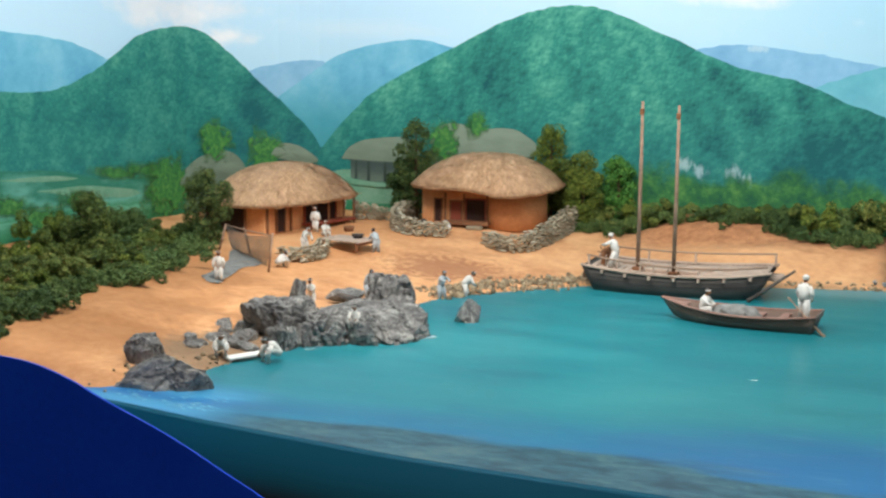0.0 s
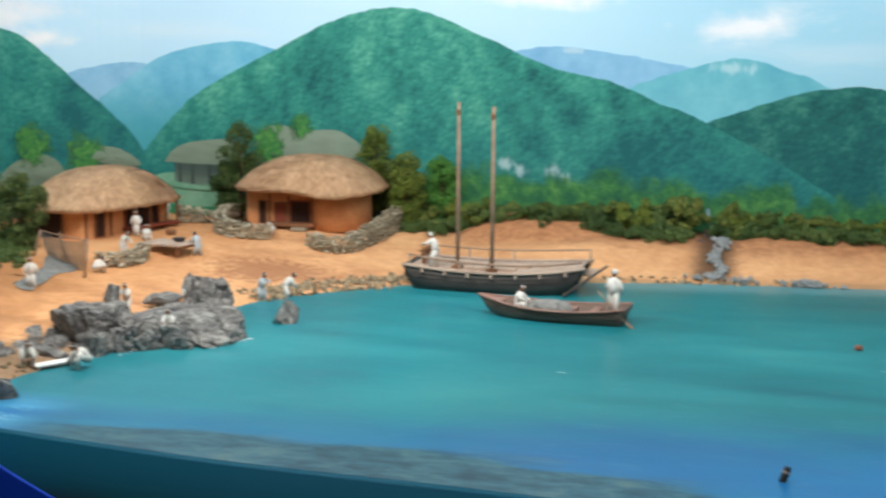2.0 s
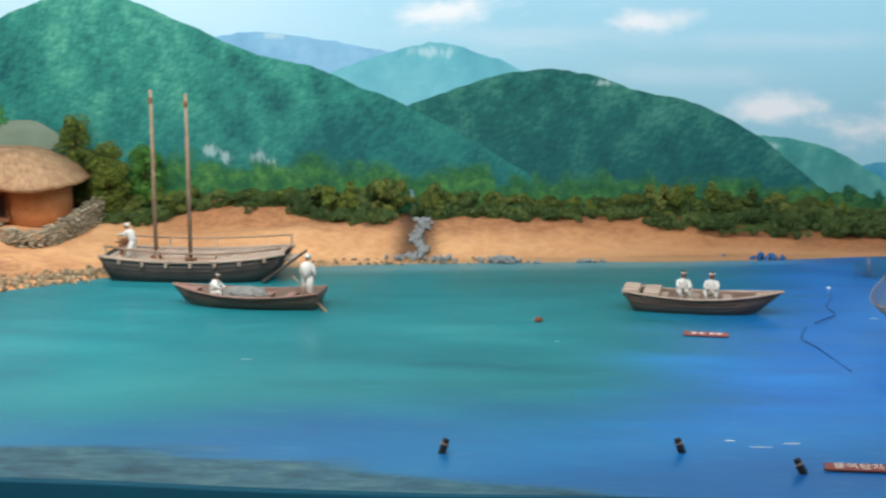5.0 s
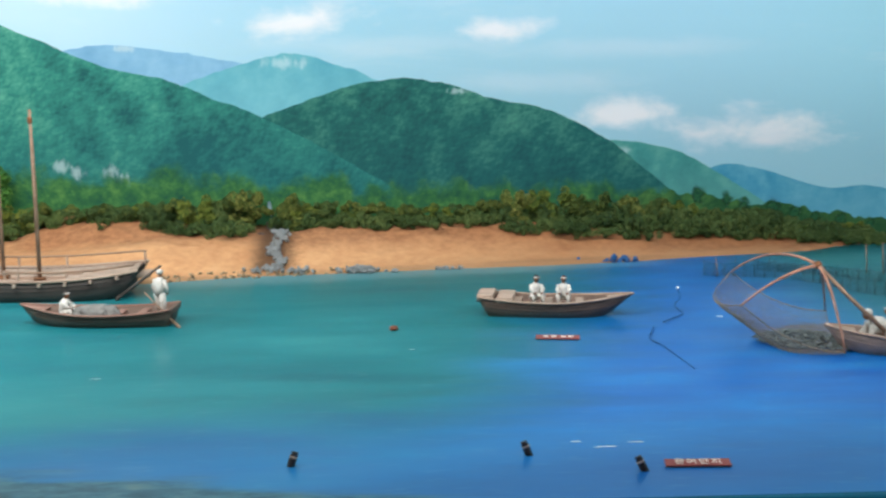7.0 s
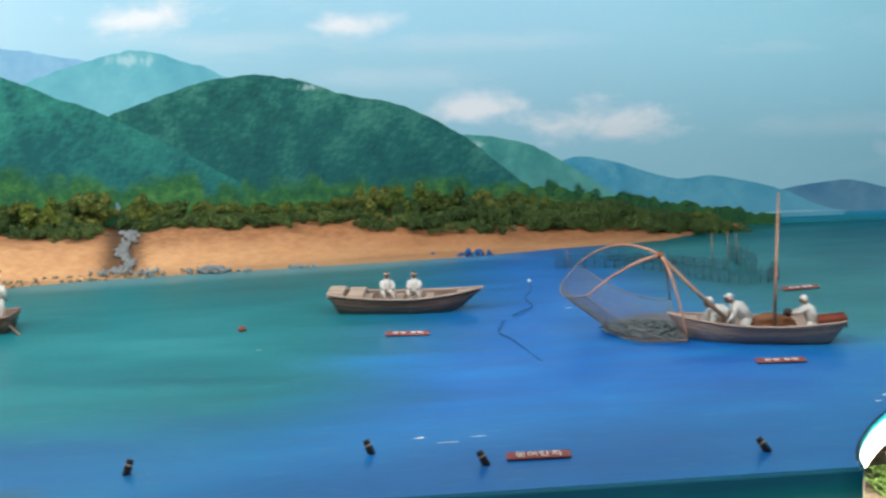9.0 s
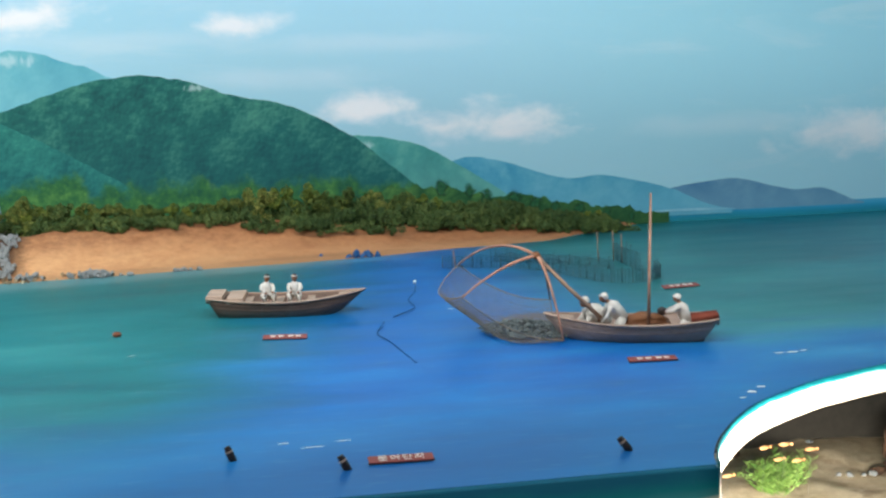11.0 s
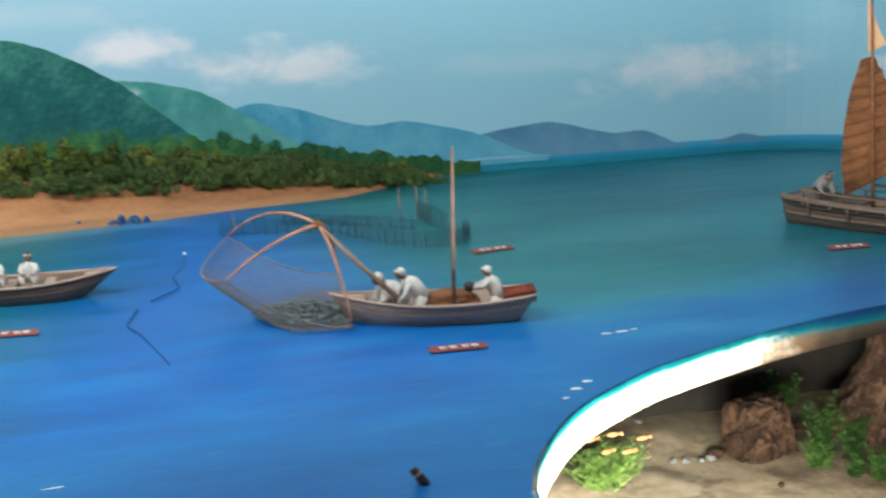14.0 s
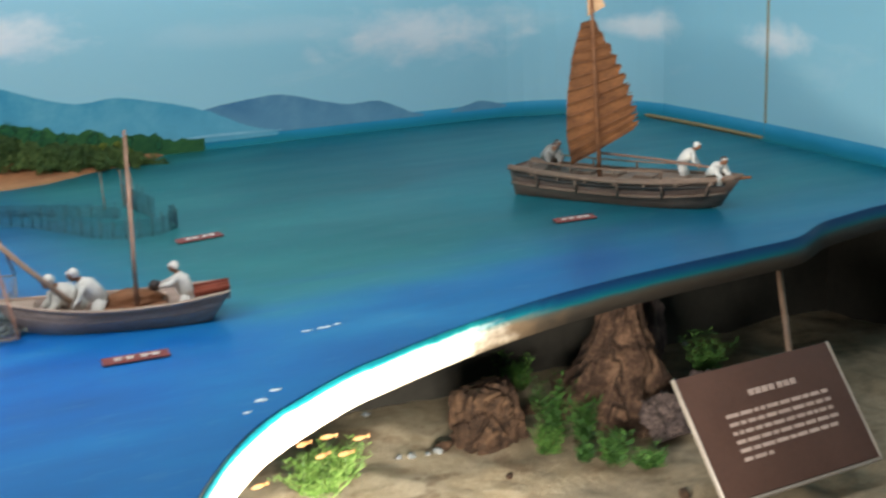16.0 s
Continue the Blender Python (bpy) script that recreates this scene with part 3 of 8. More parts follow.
STAND = (0.2, -0.24, 1.367)


def on_wall(x, z, d):
    """The place on the backdrop, d before it, of a motif laid out flat at the back wall as seen from the visitors' stand."""
    line = offset_plan(d)
    ex, ey, ez = STAND
    dx, dy = x - ex, WALL_Y - ey
    for (ax, ay), (bx, by) in zip(line, line[1:]):
        det = dx * (ay - by) - dy * (ax - bx)
        if abs(det) < 1e-9:
            continue
        k = ((ax - ex) * (ay - by) - (ay - ey) * (ax - bx)) / det
        u = (dx * (ay - ey) - dy * (ax - ex)) / det
        if k > 0 and -1e-6 <= u <= 1 + 1e-6:
            return (ex + k * dx, ey + k * dy, ez + k * (z - ez))
    return (x, WALL_Y - d, z)


# The painted sea: a low band along the foot of the backdrop, up to the horizon.
bm = bmesh.new()
band = [p for p in offset_plan(0.002) if p[0] > 2.0]
band = [(1.6, WALL_Y - 0.002)] + band
lo = [bm.verts.new((x, y, 0.78)) for x, y in band]
hi = [bm.verts.new((x, y, 0.845)) for x, y in band]
for i in range(len(band) - 1):
    bm.faces.new((lo[i + 1], lo[i], hi[i], hi[i + 1]))
M["band"] = vertical_wash("painted_sea", [(0.0, rgb(38, 134, 150)), (0.45, rgb(32, 138, 168)), (0.75, rgb(48, 152, 192)), (1.0, rgb(72, 168, 206))], 0.79, 0.845, 12, 0.6, 0.5)
structure("painted_sea", bm, M["band"], "painted strip of far sea up to the horizon", parent=backdrop)


def ridge(points, rough, seed):
    """A hill's skyline through a few summits and saddles, with a ragged edge of tree tops."""
    line = curve_through(points, 20)
    return [(x, z + rough * (noise.noise((x * 14, seed, 0)) + 0.7 * noise.noise((x * 38, seed, 3)) + 0.5 * abs(noise.noise((x * 85, seed, 5))))) for x, z in line]


def painted_hill(name, points, foot, depth, key, label, rough=0.005, seed=1.0):
    line = ridge(points, rough, seed)
    bm = bmesh.new()
    top = [bm.verts.new(on_wall(x, z, depth)) for x, z in line]
    low = [bm.verts.new(on_wall(x, min(foot, z - 0.001), depth)) for x, z in line]
    uv = bm.loops.layers.uv.new("below_crest")
    for i in range(len(line) - 1):
        f = bm.faces.new((low[i], low[i + 1], top[i + 1], top[i]))
        for loop, k, down in zip(f.loops, (i, i + 1, i + 1, i), (1, 1, 0, 0)):
            loop[uv].uv = (line[k][0], down * max(0.001, line[k][1] - foot))
    return structure(name, bm, M[key], label, parent=backdrop)


painted_hill("painted_mountain", [(-3.7, 1.43), (-3.3, 1.47), (-3.03, 1.455), (-2.79, 1.43), (-2.6, 1.37), (-2.3, 1.2)], 0.8, 0.003, "range_azure", "pale blue-green painted far mountain", seed=2)
painted_hill("painted_mountain", [(-2.2, 1.25), (-1.99, 1.33), (-1.79, 1.365), (-1.66, 1.345), (-1.5, 1.3)], 0.8, 0.003, "range_far", "pale blue painted far mountain", seed=3)
painted_hill("painted_mountain", [(-1.95, 1.2), (-1.8, 1.30), (-1.66, 1.385), (-1.5, 1.425), (-1.38, 1.435), (-1.3, 1.42), (-1.1, 1.36)], 0.8, 0.004, "range_azure", "blue painted mountain behind a saddle", seed=4)
painted_hill("painted_mountain", [(-0.6, 1.38), (-0.46, 1.415), (-0.33, 1.425), (-0.17, 1.405), (0.0, 1.375), (0.2, 1.33)], 0.8, 0.003, "range_far", "pale blue painted far mountain", seed=5)
painted_hill("painted_mountain", [(-0.42, 1.16), (-0.25, 1.25), (-0.1, 1.315), (0.05, 1.365), (0.19, 1.393), (0.3, 1.37), (0.42, 1.325), (0.6, 1.24)], 0.8, 0.004, "range_mid", "pale jade painted mountain with a bare top", seed=6)
painted_hill("painted_mountain", [(1.0, 1.06), (1.12, 1.105), (1.2, 1.115), (1.36, 1.085), (1.47, 1.03), (1.63, 0.93), (1.72, 0.87)], 0.8, 0.0055, "range_jade", "jade painted hill by the sea", seed=7)
painted_hill("painted_mountain", [(2.0, 0.87), (2.2, 0.91), (2.33, 0.928), (2.44, 0.933), (2.55, 0.907), (2.64, 0.888), (2.75, 0.888), (2.86, 0.845), (2.9, 0.835)], 0.83, 0.003, "range_slate", "slate-blue painted island far across the sea", 0.002, seed=8)
painted_hill("painted_mountain", [(3.0, 0.838), (3.06, 0.85), (3.1, 0.858), (3.14, 0.852), (3.2, 0.838)], 0.83, 0.003, "range_slate", "tiny slate-blue painted island on the horizon", 0.001, seed=18)
painted_hill("painted_mountain", [(1.35, 0.975), (1.5, 1.034), (1.6, 1.029), (1.72, 0.994), (1.84, 0.959), (1.97, 0.963), (2.1, 0.938), (2.21, 0.908), (2.33, 0.855), (2.42, 0.833)], 0.82, 0.005, "range_blue", "blue painted headland reaching into the sea", 0.003, seed=9)
painted_hill("painted_mountain", [(-3.75, 1.22), (-3.3, 1.25), (-3.05, 1.235), (-2.82, 1.245), (-2.65, 1.31), (-2.54, 1.38), (-2.45, 1.44), (-2.36, 1.467), (-2.26, 1.475), (-2.17, 1.45), (-2.07, 1.38), (-1.95, 1.28), (-1.86, 1.21), (-1.78, 1.14), (-1.72, 1.06), (-1.6, 0.9)], 0.8, 0.006, "forest_dark", "dark green painted wooded mountain", seed=10)
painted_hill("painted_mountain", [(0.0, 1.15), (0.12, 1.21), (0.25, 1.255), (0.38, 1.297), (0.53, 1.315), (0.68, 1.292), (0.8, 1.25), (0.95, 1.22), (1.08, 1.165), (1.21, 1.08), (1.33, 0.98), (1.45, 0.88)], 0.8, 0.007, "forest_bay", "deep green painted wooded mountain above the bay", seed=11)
painted_hill("painted_mountain", [(-1.9, 0.9), (-1.75, 1.05), (-1.67, 1.14), (-1.57, 1.24), (-1.46, 1.31), (-1.3, 1.39), (-1.18, 1.45), (-1.07, 1.5), (-0.97, 1.53), (-0.86, 1.543), (-0.76, 1.528), (-0.64, 1.48), (-0.52, 1.428), (-0.36, 1.36), (-0.2, 1.325), (-0.04, 1.262), (0.1, 1.205), (0.3, 1.1), (0.5, 0.98)], 0.8, 0.008, "forest", "large green painted wooded mountain", seed=12)

# ---- the model table ----
front = curve_through([(-2.2, 1.56), (-1.8, 1.562), (-1.5, 1.56), (-1.2, 1.548), (-1.03, 1.523), (-0.84, 1.484), (-0.686, 1.46), (-0.49, 1.432), (-0.27, 1.416), (-0.107, 1.407), (0.106, 1.389), (0.35, 1.380), (0.6, 1.380), (0.8, 1.376), (1.07, 1.372), (1.313, 1.368)], 6)
inlet = curve_through([(1.318, 1.368), (1.333, 1.41), (1.375, 1.485), (1.46, 1.591), (1.537, 1.658), (1.663, 1.737), (1.73, 1.766), (1.818, 1.80), (1.93, 1.838), (2.06, 1.872), (2.2, 1.897), (2.37, 1.914), (2.55, 1.925), (2.68, 1.937), (2.8, 1.995), (2.9, 2.02), (3.03, 2.04), (3.3, 2.05)], 6)
outline = front + inlet + [(3.31, 2.05), (3.4, 2.65), (3.48, 3.1), (3.5, 3.35), (3.35, 3.62), (3.15, 3.684), (-1.66, 3.684), (-1.95, 3.56), (-2.05, 3.1), (-2.1, 2.2)]
bm = sheet(outline, SEA - 0.002, SEA)
structure("water", bm, M["sea"], "painted and varnished model sea, green to blue")
# the cut edge of the sea over the cave
bm = bmesh.new()
rim = []
for i, (x, y) in enumerate(inlet):
    (x0, y0), (x1, y1) = inlet[max(i - 1, 0)], inlet[min(i + 1, len(inlet) - 1)]
    s = 0.0034 / math.hypot(x1 - x0, y1 - y0)
    rim.append((x + (y1 - y0) * s, y - (x1 - x0) * s))
a = [bm.verts.new((x, y, SEA + 0.0006)) for x, y in rim]
b = [bm.verts.new((x, y, SEA - 0.050)) for x, y in rim]
for i in range(len(inlet) - 1):
    bm.faces.new((a[i], a[i + 1], b[i + 1], b[i]))
bmesh.ops.recalc_face_normals(bm, faces=bm.faces)
bmesh.ops.solidify(bm, geom=bm.faces[:], thickness=0.003)
structure("trim_cut_edge", bm, M["fascia_lit"], "painted edge of the cut-open sea", smooth=True)
bm = bmesh.new()
a = [bm.verts.new((x, y - 0.002, SEA + 0.0004)) for x, y in front]
b = [bm.verts.new((x, y - 0.002, 0.0)) for x, y in front]
for i in range(len(front) - 1):
    bm.faces.new((a[i], a[i + 1], b[i + 1], b[i]))
bmesh.ops.recalc_face_normals(bm, faces=bm.faces)
bmesh.ops.solidify(bm, geom=bm.faces[:], thickness=0.02)
structure("front_panel", bm, M["fascia_dark"], "dark teal painted front of the model table", smooth=True)

# the blue wave-shaped board before the table's end
wave = curve_through([(-2.4, 0.84), (-1.9, 0.87), (-1.5, 0.892), (-1.3, 0.899), (-1.18, 0.893), (-1.11, 0.886), (-1.04, 0.866), (-0.99, 0.845), (-0.86, 0.795), (-0.77, 0.752), (-0.7, 0.718), (-0.6, 0.66), (-0.45, 0.55), (-0.3, 0.4)], 8)
bm = bmesh.new()
top = [bm.verts.new((x, 1.40, z)) for x, z in wave]
low = [bm.verts.new((x, 1.40, 0.0)) for x, z in wave]
for i in range(len(wave) - 1):
    bm.faces.new((low[i], low[i + 1], top[i + 1], top[i]))
bmesh.ops.recalc_face_normals(bm, faces=bm.faces)
bmesh.ops.solidify(bm, geom=bm.faces[:], thickness=0.004)
tagged(structure("wave_board", bm, M["navy"]), "deep blue wave-shaped board in front of the model table", "panel")

# ---- the land ----
SHORE = [(-2.3, 1.56), (-1.9, 1.59), (-1.5, 1.6), (-1.12, 1.58), (-1.0, 1.67), (-1.0, 1.8), (-0.97, 1.92), (-0.95, 2.03), (-0.85, 2.15), (-0.9, 2.5), (-0.86, 2.66), (-0.73, 2.8), (-0.60, 2.93), (-0.3, 3.06), (0.11, 3.18), (0.42, 3.205), (0.65, 3.235), (0.9, 3.255), (1.14, 3.288), (1.4, 3.36), (1.58, 3.388), (1.72, 3.42), (1.83, 3.50), (2.0, 3.58), (2.12, 3.69), (-2.3, 3.69)]


def inland(px, py):
    """Distance from the shore line, positive on land."""
    px, py = np.asarray(px, float), np.asarray(py, float)
    best = np.full(px.shape, 9.0)
    inside = np.zeros(px.shape, bool)
    n = len(SHORE)
    for i in range(n):
        (ax, ay), (bx, by) = SHORE[i], SHORE[(i + 1) % n]
        if ((ay > py) != (by > py)).any():
            cross = ((ay > py) != (by > py)) & (px < (bx - ax) * (py - ay) / ((by - ay) or 1e-9) + ax)
            inside ^= cross
        if i >= n - 2 or i == 0:
            continue
        t = np.clip(((px - ax) * (bx - ax) + (py - ay) * (by - ay)) / ((bx - ax) ** 2 + (by - ay) ** 2), 0, 1)
        best = np.minimum(best, np.hypot(px - ax - t * (bx - ax), py - ay - t * (by - ay)))
    return np.where(inside, best, -best)


def step(v, lo, hi):
    t = np.clip((v - lo) / (hi - lo), 0, 1)
    return t * t * (3 - 2 * t)


def ground_z(x, y):
    d = inland(x, y)
    x, y = np.asarray(x, float), np.asarray(y, float)
    bank = 0.012 * step(d, 0, 0.05) + 0.068 * step(d, 0.06, 0.30)
    yard = 0.012 * step(d, 0, 0.06) + 0.062 * step(d, 0.03, 0.75)
    w = step(x, -0.7, -0.1)
    z = SEA - 0.004 + bank * w + yard * (1 - w)
    z = z + 0.05 * step(-x, 1.05, 1.6) * step(-y, -2.4, -1.75)
    z = z + 0.045 * step(y, 3.40, 3.55) * step(x, -0.66, -0.48) * (1 - step(x, -0.24, -0.10)) + 0.012 * step(y, 3.42, 3.54) * step(x, 0.2, 0.3) * (1 - step(x, 0.8, 1.1))
    return np.where(d < 0, SEA - 0.02 + 0.016 * step(d, -0.05, 0), z)


def gz(x, y):
    return float(ground_z(np.array([x]), np.array([y]))[0])


nx, ny = 360, 170
xs, ys = np.linspace(-2.15, 2.2, nx), np.linspace(1.56, 3.688, ny)
gx, gy = np.meshgrid(xs, ys)
hz = ground_z(gx, gy)
rough = np.array([noise.noise((x * 9, y * 9, 0)) * 0.006 + noise.noise((x * 40, y * 40, 5)) * 0.0018 for x, y in zip(gx.ravel(), gy.ravel())]).reshape(hz.shape)
hz = hz + rough * step(hz, SEA, SEA + 0.03)
keep = hz > SEA - 0.012
verts = np.c_[gx.ravel(), gy.ravel(), hz.ravel()].tolist()
faces = []
for j in range(ny - 1):
    for i in range(nx - 1):
        k = j * nx + i
        if keep[j, i] or keep[j, i + 1] or keep[j + 1, i] or keep[j + 1, i + 1]:
            faces.append((k, k + 1, k + nx + 1, k + nx))
me = bpy.data.meshes.new("ground")
me.from_pydata(verts, [], faces)
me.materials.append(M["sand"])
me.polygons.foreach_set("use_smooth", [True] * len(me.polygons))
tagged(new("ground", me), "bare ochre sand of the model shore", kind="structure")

# ---- the cave under the sea ----
BED = 0.45
bm = bmesh.new()
bmesh.ops.create_grid(bm, x_segments=110, y_segments=90, size=1.0, matrix=Matrix.Translation((2.3, 2.1, BED)) @ Matrix.Diagonal((1.0, 1.0, 1, 1)))
for v in bm.verts:
    x, y = v.co.x, v.co.y
    v.co.z = BED + 0.022 * noise.noise((x * 4, y * 4, 2)) + 0.008 * noise.noise((x * 17, y * 17, 2))
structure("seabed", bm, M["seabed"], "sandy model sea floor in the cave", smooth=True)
structure("wall_cave_back", box(bmesh.new(), (2.3, 2.44, 0.6), (2.1, 0.03, 0.37)), M["cave_dark"])
structure("wall_cave_left", box(bmesh.new(), (1.305, 2.25, 0.4), (0.016, 1.74, 0.77)), M["cave_dark"])
structure("wall_cave_front", box(bmesh.new(), (2.3, 1.09, 0.215), (2.0, 0.02, 0.43)), M["cave_dark"])
structure("wall_cave_right", box(bmesh.new(), (3.3, 2.2, 0.4), (0.02, 1.8, 0.77)), M["cave_dark"])

# ---- materials of the things ----
def leaf_paint(name, stops):
    n = Nodes(name, 0.7)
    g = n.put("ShaderNodeNewGeometry")
    info = n.put("ShaderNodeObjectInfo")
    f = n.math("ADD", n.math("MULTIPLY", g.outputs["Random Per Island"], 0.62), n.math("MULTIPLY", info.outputs["Random"], 0.38))
    n.colour(n.ramp(f, stops))
    return n.m


def crag_paint(name, dark, mid, light, s=1.0):
    """Weathered rock: broad tone, grain, and dark cracks with crevice shade put into the colour."""
    n = Nodes(name, 0.88)
    at = n.coords(spin=True)
    a, b = n.noise(at, 2.2 * s, 5, 0.6, 0.4), n.noise(at, 8 * s, 6, 0.66)
    f = n.math("ADD", n.math("MULTIPLY", a, 0.55), n.math("MULTIPLY", b, 0.45))
    c = n.ramp(f, [(0.34, dark), (0.5, mid), (0.68, light)])
    v = n.put("ShaderNodeTexVoronoi")
    v.feature = "DISTANCE_TO_EDGE"
    v.inputs["Scale"].default_value = 0.95 * s
    n.link(n.noise_shift(n.coords((1, 1, 0.6), spin=True), 2.6 * s, 0.7 / s), v.inputs["Vector"])
    crack = n.math("MULTIPLY", n.level(v.outputs["Distance"], 0.07, 0.005), n.level(a, 0.36, 0.56))
    n.colour(n.mix(n.math("MULTIPLY", crack, 0.72), c, tuple(0.34 * q for q in dark[:3]) + (1,)))
    return n.bump(n.math("SUBTRACT", n.math("ADD", b, n.math("MULTIPLY", a, 0.8)), n.math("MULTIPLY", crack, 0.5)), 0.5, 0.06).m


def wood_paint(name, dark, light, rough=0.7):
    return plain(name, dark, light, 18, 160, rough, (0.25, 3, 3), 0.45, 0.001)


M["leaf"] = leaf_paint("leaf_olive", [(0.0, rgb(42, 60, 28)), (0.35, rgb(72, 92, 40)), (0.7, rgb(108, 120, 54)), (1.0, rgb(152, 150, 80))])
M["leaf_low"] = leaf_paint("leaf_deep", [(0.0, rgb(42, 64, 36)), (0.5, rgb(72, 98, 50)), (1.0, rgb(114, 130, 72))])
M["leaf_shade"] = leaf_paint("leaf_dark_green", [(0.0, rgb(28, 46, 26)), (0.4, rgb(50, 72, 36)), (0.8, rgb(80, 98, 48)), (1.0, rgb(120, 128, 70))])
M["leaf_gold"] = leaf_paint("leaf_yellowish", [(0.0, rgb(48, 66, 26)), (0.4, rgb(82, 102, 38)), (0.8, rgb(124, 136, 54)), (1.0, rgb(166, 166, 80))])
M["leaf_bright"] = leaf_paint("leaf_bright", [(0.0, rgb(44, 100, 48)), (0.5, rgb(84, 140, 58)), (1.0, rgb(140, 180, 84))])
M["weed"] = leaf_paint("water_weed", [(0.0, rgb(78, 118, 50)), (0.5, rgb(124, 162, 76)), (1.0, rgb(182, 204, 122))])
# darker copy of the weed, with the cave's shade put into its greens
M["weed_shaded"] = leaf_paint("shaded_water_weed", [(0.0, rgb(26, 54, 22)), (0.5, rgb(54, 94, 36)), (1.0, rgb(104, 140, 64))])
M["bark"] = wood_paint("bark", rgb(52, 38, 26), rgb(92, 70, 48))
M["thatch"] = plain("thatch", rgb(146, 112, 86), rgb(212, 174, 140), 34, 200, 0.9, (1, 1, 1.2), 0.8, 0.004)
M["straw"] = leaf_paint("straw", [(0.0, rgb(138, 106, 78)), (0.5, rgb(184, 148, 112)), (1.0, rgb(220, 184, 146))])
M["clay"] = plain("clay_wall", rgb(178, 116, 74), rgb(222, 162, 112), 9, 120, 0.9, bump=0.5)
M["opening"] = plain("doorway_shade", rgb(36, 22, 18), rgb(58, 34, 26), 10, 90, 0.8)
M["timber"] = wood_paint("brown_timber", rgb(92, 58, 38), rgb(146, 100, 68))
M["red_timber"] = wood_paint("red_timber", rgb(104, 46, 34), rgb(146, 74, 54))
M["pink_timber"] = wood_paint("faded_red_timber", rgb(124, 92, 82), rgb(172, 136, 122))
M["grey_timber"] = wood_paint("weathered_timber", rgb(146, 125, 111), rgb(202, 178, 160))
M["hull_dark"] = wood_paint("tarred_timber", rgb(54, 50, 48), rgb(92, 86, 82), 0.7)
M["brown_timber"] = wood_paint("brown_weathered_timber", rgb(98, 80, 68), rgb(156, 132, 114))
M["hull_mid"] = wood_paint("weathered_brown_timber", rgb(92, 74, 66), rgb(150, 126, 112), 0.7)
M["hull_brown"] = wood_paint("brown_grey_timber", rgb(82, 66, 58), rgb(132, 110, 98), 0.6)
M["hull_pale"] = wood_paint("worn_brown_timber", rgb(128, 110, 102), rgb(184, 164, 152), 0.65)
M["pole"] = wood_paint("pole_timber", rgb(130, 104, 86), rgb(174, 144, 122))
M["spar"] = wood_paint("grey_brown_spar", rgb(108, 84, 72), rgb(150, 120, 104))
M["pink_pole"] = wood_paint("bare_bamboo", rgb(158, 112, 92), rgb(204, 158, 134))
M["stone"] = leaf_paint("field_stone", [(0.0, rgb(74, 66, 54)), (0.4, rgb(122, 112, 94)), (0.8, rgb(166, 156, 134)), (1.0, rgb(208, 200, 180))])
M["rock"] = crag_paint("grey_rock", rgb(80, 80, 82), rgb(138, 136, 134), rgb(196, 194, 186))
M["rock_pale"] = plain("pale_stone", rgb(84, 90, 94), rgb(176, 180, 180), 30, 180, 0.8, bump=0.5)
M["rock_blue"] = plain("blue_stone", rgb(24, 66, 118), rgb(60, 116, 170), 30, 180, 0.6, bump=0.5)
M["rock_brown"] = crag_paint("brown_cave_rock", rgb(38, 28, 22), rgb(80, 60, 46), rgb(122, 94, 70))
M["pillar_rock"] = crag_paint("brown_pillar_rock", rgb(34, 24, 20), rgb(82, 62, 50), rgb(150, 118, 94), 8.0)
M["rock_dark"] = crag_paint("dark_cave_rock", rgb(46, 40, 42), rgb(90, 78, 76), rgb(138, 120, 114))
M["cloth"] = plain("white_cloth", rgb(190, 188, 182), rgb(228, 226, 220), 60, 260, 0.85, bump=0.3)
M["cloth_blue"] = plain("pale_blue_cloth", rgb(150, 160, 166), rgb(190, 198, 202), 60, 260, 0.85, bump=0.3)
# white cloth darkened to grey, shade included in its colour
M["cloth_shaded"] = plain("shaded_white_cloth", rgb(128, 126, 122), rgb(170, 168, 162), 60, 260, 0.85, bump=0.3)
M["skin"] = plain("painted_brown", rgb(122, 82, 62), rgb(156, 110, 84), 60, 260, 0.7)
M["hair"] = plain("painted_black", rgb(52, 46, 44), rgb(84, 76, 72), 60, 260, 0.6)
M["net"] = plain("net_cord", rgb(100, 102, 102), rgb(148, 148, 144), 60, 260, 0.85)
M["catch"] = plain("grey_fish", rgb(66, 78, 82), rgb(136, 144, 144), 60, 260, 0.6)
M["weir_stake"] = wood_paint("sea_stained_stake", rgb(52, 74, 80), rgb(92, 108, 108))
M["net_brown"] = plain("net_cord_brown", rgb(120, 106, 92), rgb(164, 148, 128), 60, 260, 0.85)
M["net_dark"] = plain("net_cord_dark", rgb(24, 56, 72), rgb(46, 86, 96), 60, 260, 0.8)
M["sign_red"] = plain("red_sign", rgb(122, 62, 58), rgb(146, 80, 74), 30, 200, 0.5, bump=0.1)
M["sign_white"] = plain("white_lettering", rgb(226, 222, 214), rgb(242, 238, 230), 30, 200, 0.6, bump=0.1)
M["pot"] = plain("dark_pot", rgb(38, 34, 36), rgb(78, 70, 66), 60, 240, 0.5)
M["buoy_red"] = plain("rusty_red", rgb(104, 62, 46), rgb(140, 86, 64), 60, 240, 0.6)
M["rope_dark"] = plain("dark_rope", rgb(26, 62, 104), rgb(44, 84, 124), 60, 240, 0.8)
M["foam"] = plain("foam_white", rgb(206, 226, 230), rgb(240, 246, 246), 80, 300, 0.5)
M["foam_blue"] = plain("foam_blue", rgb(96, 178, 214), rgb(150, 208, 230), 80, 300, 0.5)
